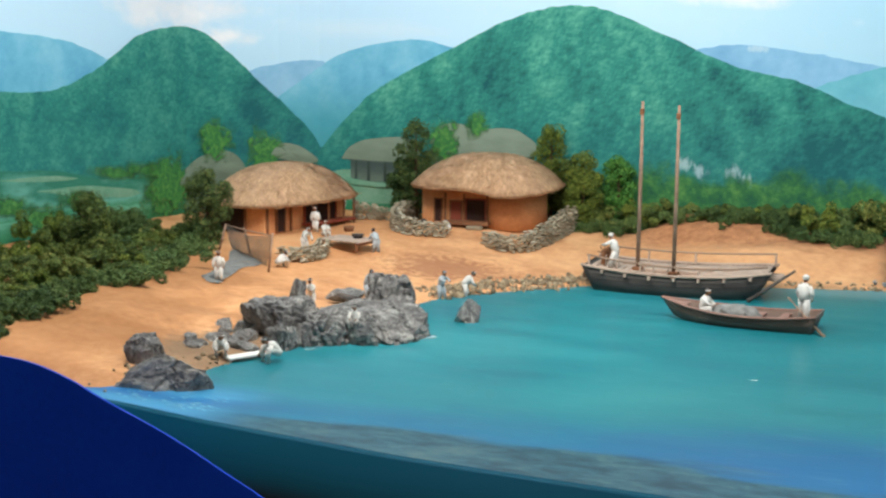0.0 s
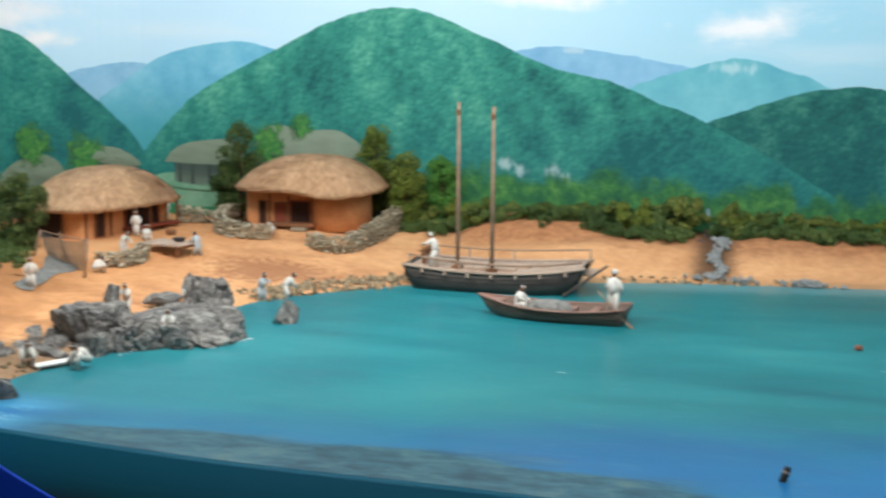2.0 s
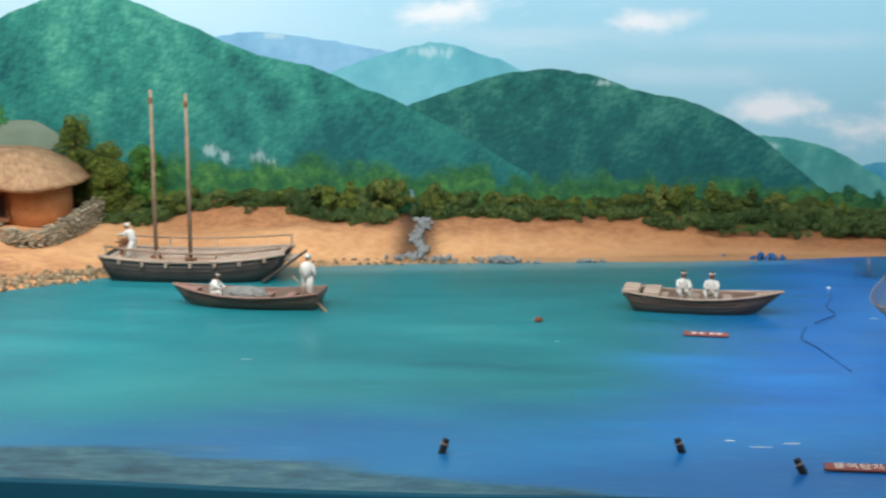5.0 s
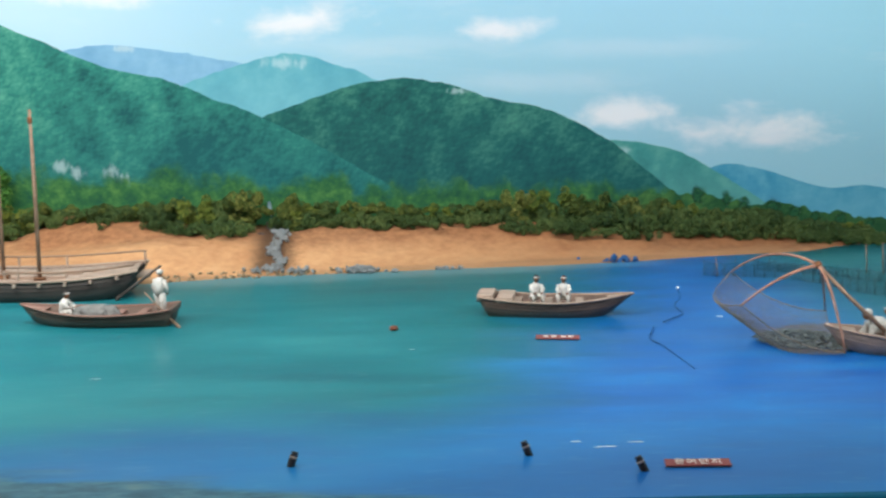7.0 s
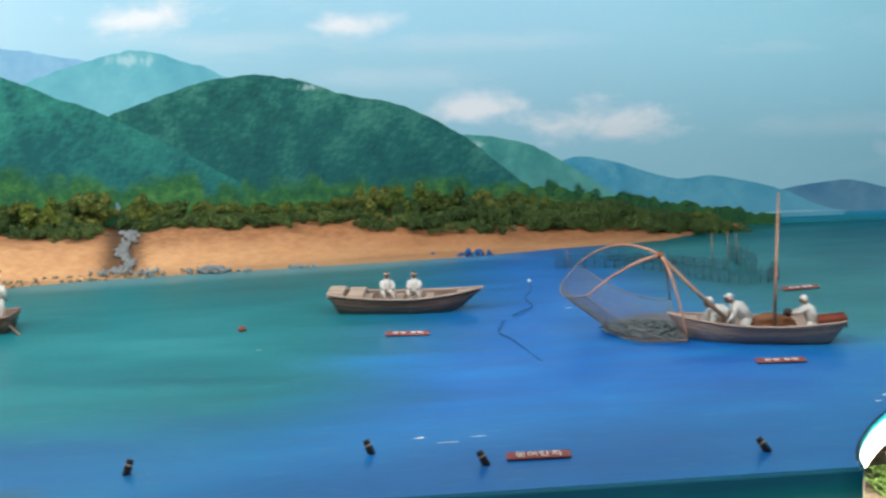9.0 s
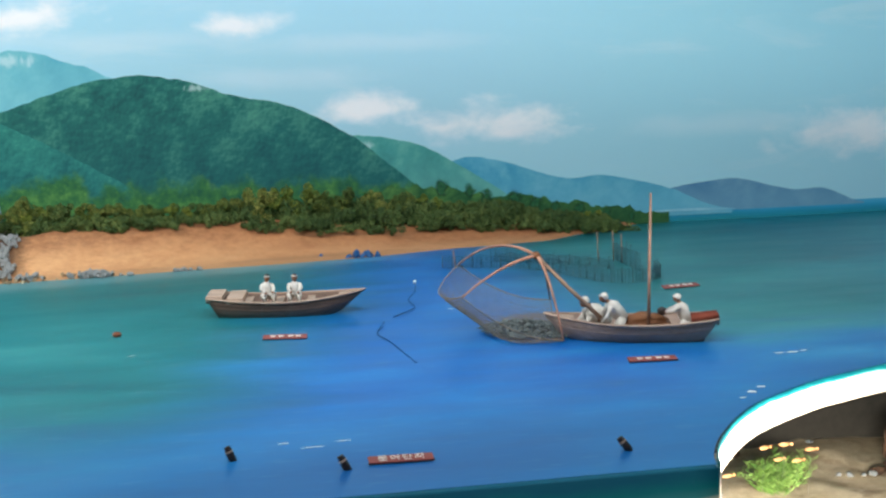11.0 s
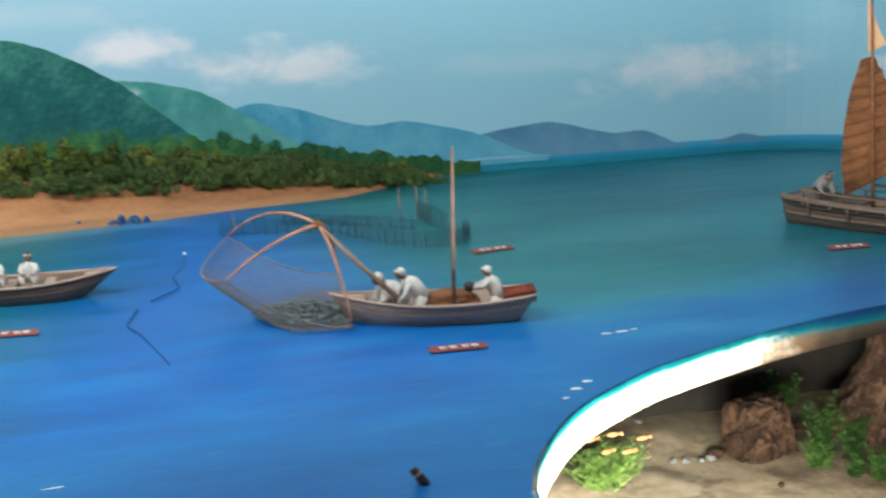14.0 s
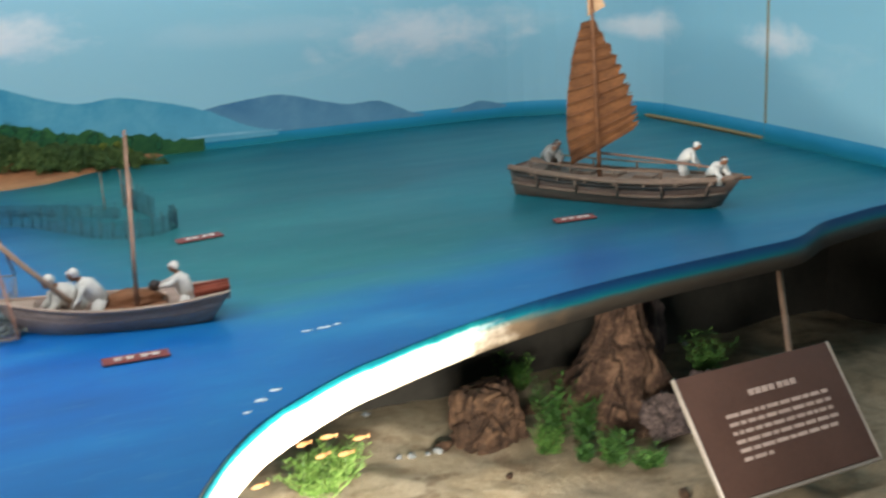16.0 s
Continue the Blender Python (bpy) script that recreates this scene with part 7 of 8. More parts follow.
net_part("bag", net_sheet(bag, 46, 46, 0.00047), "net_brown", lift_net, "thin brown net bag")
for edge in (lambda t: bag(t, 0.0), lambda t: bag(t, 1.0), lambda t: bag(0.0, t), lambda t: bag(1.0, t)):
    part("rim_rope", tube(bmesh.new(), [tuple(edge(j / 16)) for j in range(17)], 0.0013, 6), M["net_brown"], lift_net)
bm = bmesh.new()
q2 = random.Random(5)
for _ in range(620):
    a, d = q2.uniform(0, math.tau), math.sqrt(q2.random())
    x, y = 0.100 * d * math.cos(a), 0.080 * d * math.sin(a)
    t = q2.uniform(0, math.tau)
    h = 0.017 * (1 - d * d) * q2.random() + 0.003
    tube(bm, [(x - 0.008 * math.cos(t), y - 0.008 * math.sin(t), h), (x, y, h + 0.002), (x + 0.008 * math.cos(t), y + 0.008 * math.sin(t), h)], [0.0005, 0.0021, 0.0005], 5)
catch = new("fish_catch", mesh_of("fish_catch", bm, M["catch"]))
catch.matrix_world = pose(1.298, 2.245, SEA + 0.003, 0, 0, -38)
tagged(catch, "heap of grey fish lying in the lift net", "fish", kind="stuff")

# ---- the fish weir: stakes and dark netting ----
weir = thing("fish_weir", (1.6, 2.9, SEA), "ring of thin stakes with dark netting in the sea", "fish weir")
for line, hgt, every in (([(1.30, 3.06), (1.42, 3.02), (1.53, 2.95), (1.585, 2.84), (1.64, 2.73), (1.72, 2.70), (1.79, 2.75), (1.80, 2.82)], 0.042, 0.026), ([(1.46, 3.12), (1.56, 3.06), (1.66, 2.98), (1.72, 2.90)], 0.03, 0.03), ([(1.78, 3.06), (1.775, 2.96), (1.78, 2.86)], 0.055, 0.034)):
    pts = curve_through(line, 8)
    lengths = np.r_[0, np.cumsum([math.dist(a, b) for a, b in zip(pts, pts[1:])])]
    px, py = [p[0] for p in pts], [p[1] for p in pts]

    def fence(u, v, lengths=lengths, px=px, py=py, hgt=hgt):
        s = u * lengths[-1]
        return Vector((np.interp(s, lengths, px) - 1.6, np.interp(s, lengths, py) - 2.9, hgt * 0.8 * v + 0.002 * math.sin(u * 60) * v))

    net_part("netting", net_sheet(fence, int(lengths[-1] / 0.009), 7, 0.0006), "net_dark", weir, "dark blue-green netting")
    s = 0.0
    while s <= lengths[-1]:
        x, y = np.interp(s, lengths, px) - 1.6, np.interp(s, lengths, py) - 2.9
        h = hgt * q2.uniform(0.7, 1.25)
        part("stake", tube(bmesh.new(), [(x, y, 0), (x + q2.uniform(-0.003, 0.003), y, h)], [0.0012, 0.0008], 5), M["weir_stake"], weir)
        s += every
for x, y, h in ((0.165, 0.12, 0.085), (0.178, 0.09, 0.08), (0.125, 0.13, 0.08), (-0.27, 0.14, 0.05)):
    part("tall_stake", tube(bmesh.new(), [(x, y, 0), (x - 0.004, y, h)], [0.0018, 0.0012], 6), M["pole"], weir)

# ---- the big two-masted boat at the shore ----
def deck_boat(name, a, b, B, H, label, hull_key, deck_key, lift, sheer, group, bow=2.6, blunt=0.05, flat=0.66, over=(0.075, 0.06)):
    L = math.dist(a, b)
    turn = math.atan2(b[1] - a[1], b[0] - a[0])
    boat = thing(name, Matrix.Translation(((a[0] + b[0]) / 2, (a[1] + b[1]) / 2, SEA + lift)) @ Matrix.Rotation(turn, 4, "Z"), label, "boat", group)
    bm, sec = hull_mesh(L, B, H, bow, sheer, rise=0.006, flat=flat, stern_w=0.78, over=over, blunt=blunt)
    hull = part("hull", bm, M[hull_key], boat)
    for side in (-1, 1):
        part("seam", strakes(sec, side), M[hull_key], hull)
        part("gunwale", rim_rail(sec, side, 0.0042, 0.002), M[deck_key], boat, "pale weathered gunwale")
    n = 26
    for k in range(n):
        u = 0.03 + 0.94 * k / n
        p, p2 = sec(u, 0.003), sec(min(1, u + 0.94 / n), 0.003)
        w = min(p[3][1], p2[3][1])
        part("deck_plank", box(bmesh.new(), ((p[3][0] + p2[3][0]) / 2, 0, p[3][2] - 0.003), (abs(p2[3][0] - p[3][0]) * 0.94, w * 1.97, 0.005), bevel=0.0007), M[deck_key], boat, smooth=False)
    for k in range(7):
        u = 0.1 + 0.13 * k
        p = sec(u, 0.0)
        for side in (-1, 1):
            part("beam_end", box(bmesh.new(), (p[3][0], side * (p[3][1] + 0.002), p[3][2] - 0.006), (0.007, 0.010, 0.010), bevel=0.001), M[deck_key], boat, smooth=False)
    return boat, sec, L


b1, sec, L1 = deck_boat("sailing_barge", (-0.145, 2.987), (-0.612, 2.987), 0.235, 0.055, "large dark two-masted wooden barge beached at the shore", "hull_dark", "grey_timber", -0.004, 0.014, "large boats", 3.4, 0.64, 0.86)
q = b1.matrix_world.inverted()
for x, y, top in ((-0.479, 2.946, 1.275), (-0.380, 2.902, 1.268)):
    p = q @ Vector((x, y, 0.87))
    mast = part("mast", tube(bmesh.new(), [(p.x, p.y, 0.05), (p.x, p.y, 0.3), (p.x + 0.001, p.y, top - SEA + 0.004)], [0.0055, 0.0046, 0.0034], 9), M["pole"], b1, "tall bare brown mast")
    part("masthead", box(bmesh.new(), (p.x + 0.002, p.y, top - SEA - 0.022), (0.010, 0.010, 0.016), bevel=0.002), M["timber"], mast, "dark block at the masthead", smooth=False)
    part("mast_step", box(bmesh.new(), (p.x, p.y, 0.058), (0.026, 0.022, 0.012), bevel=0.002), M["timber"], b1, smooth=False)
for side, spans, posts in ((1, (0.02, 0.2, 0.4, 0.6, 0.8, 0.97), (0.60, 0.67, 0.80, 0.96)), (-1, (0.01, 0.2, 0.4, 0.6, 0.8, 0.93), (0.015, 0.46, 0.72, 0.92))):
    pts = []
    for u in spans:
        p = sec(u, 0.006)
        pts.append((p[3][0], side * p[3][1], p[3][2] + (0.030 if side < 0 else 0.017 + 0.012 * u)))
    for u in posts:
        p = sec(u, 0.006)
        part("stanchion", box(bmesh.new(), (p[3][0], side * p[3][1], p[3][2] + 0.012), (0.005, 0.005, 0.036), bevel=0.0008), M["grey_timber"], b1, smooth=False)
    part("railing", tube(bmesh.new(), pts, 0.0026, 6), M["pole"], b1, "thin wooden railing")
for x, y, sx, sy in ((0.05, 0.045, 0.055, 0.03), (-0.03, 0.055, 0.05, 0.028), (0.07, -0.02, 0.075, 0.03), (-0.05, -0.035, 0.08, 0.028), (-0.04, 0.0, 0.085, 0.03), (-0.13, -0.01, 0.05, 0.028), (0.13, -0.045, 0.05, 0.03)):
    part("hatch", box(bmesh.new(), (x, y, 0.0585), (sx, sy, 0.010), bevel=0.0015), M["grey_timber"], b1, "pale plank hatch cover", smooth=False)
for k, (y, z) in enumerate(((-0.03, 0.058), (0.0, 0.060), (0.03, 0.058))):
    part("stern_beam", box(bmesh.new(), (-0.236, y, z - 0.004), (0.034, 0.012, 0.010), bevel=0.0015), M["grey_timber"], b1, "pale beam jutting over the stern", smooth=False)
lo, hi = q @ Vector((-0.196, 2.885, 0.803)), q @ Vector((-0.092, 2.93, 0.878))
part("steering_oar", tube(bmesh.new(), [tuple(hi), tuple(hi.lerp(lo, 0.45)), tuple(lo)], [0.003, 0.0038, 0.0055], 7), M["hull_dark"], b1, "dark slanting steering oar at the stern")
bm = bmesh.new()
tube(bm, [(0.192, -0.03, 0.093), (0.192, 0.03, 0.093)], 0.008, 10)
for y in (-0.03, 0.03):
    box(bm, (0.192, y, 0.077), (0.010, 0.006, 0.045), bevel=0.001)
for a in range(4):
    t = a * math.pi / 4
    tube(bm, [(0.192 - 0.018 * math.cos(t), 0.02, 0.093 - 0.018 * math.sin(t)), (0.192 + 0.018 * math.cos(t), 0.02, 0.093 + 0.018 * math.sin(t))], 0.0016, 5)
part("windlass", bm, M["timber"], b1, "brown wooden windlass")
figure(-0.543, 2.935, 0.856, -100, "work", "white-clothed model figure working the barge's windlass", 0.086, cap="cloth")

# ---- the boat under sail ----
b5, sec, L5 = deck_boat("sailing_boat", (2.762, 2.172), (2.535, 2.622), 0.130, 0.062, "weathered wooden sailing boat with one brown sail", "hull_mid", "brown_timber", -0.008, 0.012, "large boats", over=(0.085, 0.015))
q = b5.matrix_world.inverted()
foot = q @ Vector((2.588, 2.405, 0.86))
top = q @ Vector((2.578, 2.425, 1.30))
part("mast", tube(bmesh.new(), [(foot.x, foot.y, 0.05), tuple(top)], [0.005, 0.003], 8), M["timber"], b5, "slim brown mast")
for side in (-1, 1):
    for f, thick in ((0.15, 0.0042), (0.95, 0.0052)):
        pts = []
        for k in range(25):
            s = sec(0.02 + 0.98 * k / 24, -0.002)
            a, b = s[2], s[3]
            pts.append((a[0] + (b[0] - a[0]) * f, side * (a[1] + (b[1] - a[1]) * f), a[2] + (b[2] - a[2]) * f))
        part("wale", tube(bmesh.new(), pts, thick, 6), M["brown_timber"], b5, "brown rounded rubbing timber")
# a dark tube on each side stands in for the shaded gap below deck
for side in (-1, 1):
    pts = []
    for k in range(25):
        s = sec(0.04 + 0.94 * k / 24, -0.0005)
        a, b = s[2], s[3]
        pts.append((a[0] + (b[0] - a[0]) * 0.66, side * (a[1] + (b[1] - a[1]) * 0.66), a[2] + (b[2] - a[2]) * 0.66))
    part("shadow_strake", tube(bmesh.new(), pts, 0.0045, 6), M["hull_dark"], b5, "dark band standing in for the shaded gap in the side")
    for k in range(5):
        s = sec(0.10 + 0.19 * k, -0.004)
        a, b = s[2], s[3]
        foot_at, head_at = [(a[0] + (b[0] - a[0]) * f, side * (a[1] + (b[1] - a[1]) * f), a[2] + (b[2] - a[2]) * f) for f in (0.1, 1.05)]
        part("side_rib", tube(bmesh.new(), [foot_at, head_at], 0.0036, 5), M["brown_timber"], b5, "brown upright rib on the side")
# the sail: a mat of battens, ragged along the after edge
e1, e2 = (2.532, 2.475), (2.664, 2.377)
LUFF = [(0.034, 0.878), (0.022, 0.94), (0.024, 1.02), (0.036, 1.10), (0.060, 1.172)]
LEECH = [(0.204, 0.958), (0.196, 1.0), (0.172, 1.06), (0.140, 1.115), (0.092, 1.18)]


def sail_at(u, v):
    v = min(max(v, 0), 1)
    k = v * 4
    a = np.array([np.interp(k, range(5), [p[i] for p in LUFF]) for i in (0, 1)])
    b = np.array([np.interp(k, range(5), [p[i] for p in LEECH]) for i in (0, 1)])
    s, z = a + (b - a) * u
    t = s / 0.2
    belly = 0.012 * math.sin(math.pi * u) * math.sin(math.pi * min(1, v + 0.1))
    return Vector((e1[0] + (e2[0] - e1[0]) * t - belly * 0.6, e1[1] + (e2[1] - e1[1]) * t - belly * 0.8, z))


bm = bmesh.new()
q3 = random.Random(3)
nv, nu = 44, 14
rows = []
for k in range(nv + 1):
    tooth = 0.13 * ((k % 4) / 4) + 0.03 * q3.random()
    rows.append([bm.verts.new(q @ (sail_at(j / nu * (0.90 + tooth * j / nu), k / nv) + Vector((0.0016, 0.0016, 0)) * ((k % 4) / 4))) for j in range(nu + 1)])
for a, b in zip(rows, rows[1:]):
    for j in range(nu):
        bm.faces.new((a[j], a[j + 1], b[j + 1], b[j]))
bmesh.ops.recalc_face_normals(bm, faces=bm.faces)
bmesh.ops.solidify(bm, geom=bm.faces[:], thickness=0.0012)
sail = part("sail", bm, M["sail"], b5, "ragged orange-brown matting sail", smooth=False)
for k in range(12):
    v = 0.03 + 0.085 * k
    pts = [q @ (sail_at(u, v) + Vector((-0.002, -0.0025, 0))) for u in (-0.01, 0.25, 0.5, 0.75, 1.0)]
    part("batten", tube(bmesh.new(), [tuple(p) for p in pts], 0.0012, 5), M["timber"], sail)
bm = raw([tuple(q @ Vector(p)) for p in ((2.577, 2.43, 1.185), (2.605, 2.408, 1.205), (2.573, 2.433, 1.30), (2.590, 2.42, 1.245))], [(0, 1, 3), (0, 3, 2)])
bmesh.ops.solidify(bm, geom=bm.faces[:], thickness=0.001)
part("pennant", bm, M["pennant"], b5, "pale torn matting at the masthead", smooth=False)
for side in (-1, 1):
    pts = []
    for u in (0.3, 0.5, 0.7, 0.9):
        p = sec(u, 0.008)
        pts.append((p[3][0], side * p[3][1], p[3][2] + 0.02))
        part("stanchion", box(bmesh.new(), (p[3][0], side * p[3][1], p[3][2] + 0.010), (0.0045, 0.0045, 0.022), bevel=0.0008), M["brown_timber"], b5, smooth=False)
    part("railing", tube(bmesh.new(), pts, 0.002, 6), M["pole"], b5, "thin wooden railing")
for x in (-0.12, -0.05, 0.03, 0.09):
    part("hatch", box(bmesh.new(), (x, 0, 0.064), (0.045, 0.05, 0.010), bevel=0.0015), M["brown_timber"], b5, "brown plank hatch cover", smooth=False)
part("boom", tube(bmesh.new(), [(0.06, 0.01, 0.108), (-0.08, 0.0, 0.100), (-0.20, 0.0, 0.090)], 0.003, 6), M["spar"], b5, "brown wooden boom")
part("bow_spar", tube(bmesh.new(), [(-0.21, 0.0, 0.068), (-0.25, 0.0, 0.074), (-0.272, 0.0, 0.077)], [0.005, 0.004, 0.003], 7), M["timber"], b5, "short wooden spar at the bow")
b5_turn = math.degrees(math.atan2(2.185 - 2.60, 2.765 - 2.475))
for x, y, stance, turn, z in ((0.165, 0.014, "crouch", 30, 0.068), (0.190, -0.018, "crouch", 70, 0.068), (-0.128, -0.02, "bend", 100, 0.048), (-0.200, 0.01, "crouch", 60, 0.060)):
    p = spot(b5, x, y, z)
    figure(p.x, p.y, p.z, b5_turn + turn, stance, "white-clothed model figure coloured grey for shade aboard the sailing boat" if x > 0 else "white-clothed model figure aboard the sailing boat", 0.098, shirt="cloth_shaded" if x > 0 else "cloth", cap="cloth" if x == -0.128 else "hair")


# ---- signs, pots and marks on the sea ----
def sign(a, b, bars, label, text=""):
    """A small red name plate lying on the water, with pale lettering."""
    L, turn = math.dist(a, b), math.atan2(b[1] - a[1], b[0] - a[0])
    ob = thing("name_plate", Matrix.Translation(((a[0] + b[0]) / 2, (a[1] + b[1]) / 2, SEA)) @ Matrix.Rotation(turn, 4, "Z") @ Matrix.Rotation(radians(9), 4, "X"), label, "sign", "red name plates")
    part("plate", box(bmesh.new(), (0, 0, 0.004), (L, 0.021, 0.003), bevel=0.0006), M["sign_red"], ob, smooth=False)
    if text:
        cu = bpy.data.curves.new("lettering", "FONT")
        cu.body, cu.size, cu.extrude, cu.align_x, cu.align_y = text, 0.0175, 0.0003, "CENTER", "CENTER"
        cu.space_character = 1.15
        tmp = new("lettering", cu)
        me = bpy.data.meshes.new_from_object(tmp)
        bpy.data.objects.remove(tmp)
        me.materials.clear()
        me.materials.append(M["sign_white"])
        word = new("lettering", me)
        word.parent = ob
        word.matrix_basis = Matrix.Translation((0, 0, 0.0060))
    for x, w in () if text else bars:
        bm = bmesh.new()
        box(bm, (x, 0.0022, 0.0060), (w, 0.0028, 0.0006))
        box(bm, (x, -0.0028, 0.0060), (w * 0.85, 0.0026, 0.0006))
        box(bm, (x - w * 0.3, 0, 0.0060), (w * 0.24, 0.009, 0.0006))
        part("lettering", bm, M["sign_white"], ob, smooth=False)


FOUR = [(-0.026, 0.0115), (-0.009, 0.0115), (0.009, 0.0115), (0.026, 0.0115)]
GAP = [(-0.024, 0.0115), (-0.008, 0.0115), (0.012, 0.0115), (0.027, 0.0115)]
sign((0.768, 2.350), (0.857, 2.335), GAP, "red name plate with pale lettering by a rowing boat")
sign((0.849, 1.505), (0.942, 1.499), FOUR, "red name plate with pale lettering among floating pots", "\ubb38\uc5b4\ub2e8\uc9c0")
sign((1.407, 1.954), (1.498, 1.946), GAP, "red name plate with pale lettering by the net boat")
sign((1.738, 2.604), (1.833, 2.619), GAP, "red name plate with pale lettering by the fish weir")
sign((2.403, 2.308), (2.493, 2.300), GAP, "red name plate with pale lettering by the sailing boat")
for x, y, turn, tip in ((0.318, 1.553, 20, 70), (0.659, 1.572, 165, 68), (0.812, 1.487, 165, 62), (1.217, 1.462, 160, 52)):
    pot = thing("octopus_pot", pose(x, y, SEA + 0.009, 0, -tip, turn) @ Matrix.Scale(0.76, 4), "small dark clay pot floating upright in the water", "pot", "floating pots")
    bm = bmesh.new()
    prof = [(-0.018, 0.0055), (-0.014, 0.0072), (-0.004, 0.0076), (0.009, 0.0072), (0.013, 0.0058), (0.016, 0.0068)]
    tube(bm, [(px, 0, 0) for px, _ in prof], [pr for _, pr in prof], 14)
    part("body", bm, M["pot"], pot)
    bm = bmesh.new()
    tube(bm, [(0.004, 0, 0), (0.008, 0, 0)], 0.0080, 12)
    part("band", bm, M["grey_timber"], pot, "pale rope band")
bm = bmesh.new()
bmesh.ops.create_icosphere(bm, subdivisions=3, radius=0.0085, matrix=Matrix.Diagonal((1.1, 1.0, 0.8, 1)))
bu = new("buoy", mesh_of("buoy", bm, M["buoy_red"]))
bu.location = (0.476, 2.466, SEA + 0.004)
tagged(bu, "small rusty red buoy floating on the sea", "buoy")
for pts in ([(1.185, 2.86), (1.165, 2.76), (1.13, 2.66), (1.125, 2.56), (1.085, 2.50), (1.06, 2.465)], [(1.03, 2.42), (1.0, 2.32), (1.012, 2.25), (1.022, 2.15), (1.03, 2.06)]):
    bm = tube(bmesh.new(), [(x, y, SEA + 0.002 + 0.002 * math.sin(9 * x + 7 * y)) for x, y in curve_through(pts, 6)], 0.0011, 6)
    tagged(new("rope", mesh_of("rope", bm, M["rope_dark"])), "dark rope trailing over the water", "rope", "floating ropes")
bm = bmesh.new()
bmesh.ops.create_icosphere(bm, subdivisions=2, radius=0.004)
fl = new("float", mesh_of("float", bm, M["foam"]))
fl.location = (1.186, 2.868, SEA + 0.004)
tagged(fl, "small white float at a rope's end", "float")

# flecks and lines of foam painted on the water
foam = bmesh.new()
qf = random.Random(4)
LIFT = [0.0006]


def fleck(x, y, w, d, turn=0.0, key=None):
    LIFT[0] += 0.000004
    m = Matrix.Translation((x, y, SEA + LIFT[0])) @ Matrix.Rotation(turn, 4, "Z")
    ring = [foam.verts.new(m @ Vector((w * math.cos(t) * qf.uniform(0.75, 1.15), d * math.sin(t) * qf.uniform(0.6, 1.2), 0))) for t in [k * math.tau / 10 for k in range(10)]]
    foam.faces.new(ring)


for x, y, w, d in ((1.70, 1.935, 0.010, 0.004), (1.728, 1.936, 0.012, 0.005), (1.752, 1.94, 0.007, 0.004), (-0.08, 2.10, 0.012, 0.002), (0.78, 1.60, 0.02, 0.002), (1.20, 2.53, 0.010, 0.004), (1.53, 1.70, 0.010, 0.006), (1.56, 1.725, 0.008, 0.005), (1.50, 1.67, 0.006, 0.004), (0.74, 1.63, 0.008, 0.003), (0.83, 1.62, 0.014, 0.002)):
    fleck(x, y, w, d)
for line in ([(-1.0, 1.665), (-0.975, 1.66), (-0.95, 1.655)], [(-0.93, 2.0), (-0.90, 2.10), (-0.83, 2.135), (-0.755, 2.19), (-0.745, 2.22)], [(0.49, 2.28), (0.56, 2.26), (0.62, 2.25)]):
    for x, y in curve_through(line, 7):
        if qf.random() < (0.75 if x < 0 else 0.4):
            fleck(x + qf.gauss(0, 0.003), y + qf.gauss(0, 0.003), qf.uniform(0.003, 0.009), qf.uniform(0.001, 0.003), qf.uniform(-0.5, 0.8))
tagged(new("foam", mesh_of("foam", foam, M["foam"], False)), "white flecks of foam painted on the sea", "foam", kind="stuff")
foam = bmesh.new()
for _ in range(60):
    x = qf.uniform(-1.07, -0.86)
    y = 1.50 + (x + 0.86) * -0.22 + abs(qf.gauss(0, 0.05)) + 0.01
    fleck(x, y, qf.uniform(0.003, 0.012), qf.uniform(0.001, 0.003), qf.uniform(-0.6, 0.2))
tagged(new("foam_wash", mesh_of("foam_wash", foam, M["foam_blue"], False)), "pale blue wash of foam at the rocks", "foam", kind="stuff")

# ---- the cave ----
rock(2.42, 2.13, 0.47, 0.085, 0.07, 0.06, 501, "broad brown rock foot in the cave", "rock_brown", 10, name="cave_rock", group="cave rocks", rough=0.3)
bm = bmesh.new()
rings = []
for k in range(57):
    z = k / 56
    row = []
    for j in range(72):
        t = j * math.tau / 72
        c, s = math.cos(t), math.sin(t)
        crag = 1 - 2 * abs(noise.noise((c * 2.2 + 5, s * 2.2, z * 3.0)))
        split = max(0.0, 1 - 5 * abs(noise.noise((c * 2.9, s * 2.9 + 9, z * 2.1))))
        rad = (0.116 * (1 - z) ** 1.75 + 0.010) * (1 + 0.30 * noise.noise((c * 1.6, s * 1.6, z * 3.5)) + 0.16 * crag - 0.20 * split + 0.16 * noise.noise((c * 5, s * 5, z * 11)) + 0.07 * noise.noise((c * 12, s * 12, z * 26)))
        row.append(bm.verts.new((rad * c, rad * s, z * 0.335)))
    rings.append(row)
for a, b in zip(rings, rings[1:]):
    for j in range(72):
        bm.faces.new((a[j], a[(j + 1) % 72], b[(j + 1) % 72], b[j]))
bm.faces.new(rings[-1])
pillar = new("rock_pillar", mesh_of("rock_pillar", bm, M["pillar_rock"]))
pillar.location = (2.45, 2.16, 0.455)
tagged(pillar, "rough brown rock pillar holding up the sea", "rock", "cave rocks")
rock(2.60, 2.28, 0.55, 0.055, 0.055, 0.16, 506, "tall dark rock behind the pillar", "rock_dark", 0, name="cave_rock", group="cave rocks", rough=0.25)
rock(2.165, 2.165, 0.49, 0.098, 0.075, 0.085, 512, "blocky brown rock on the sea floor", "rock_brown", 15, name="cave_rock", group="cave rocks", cuts=9, rough=0.08, block=0.5)
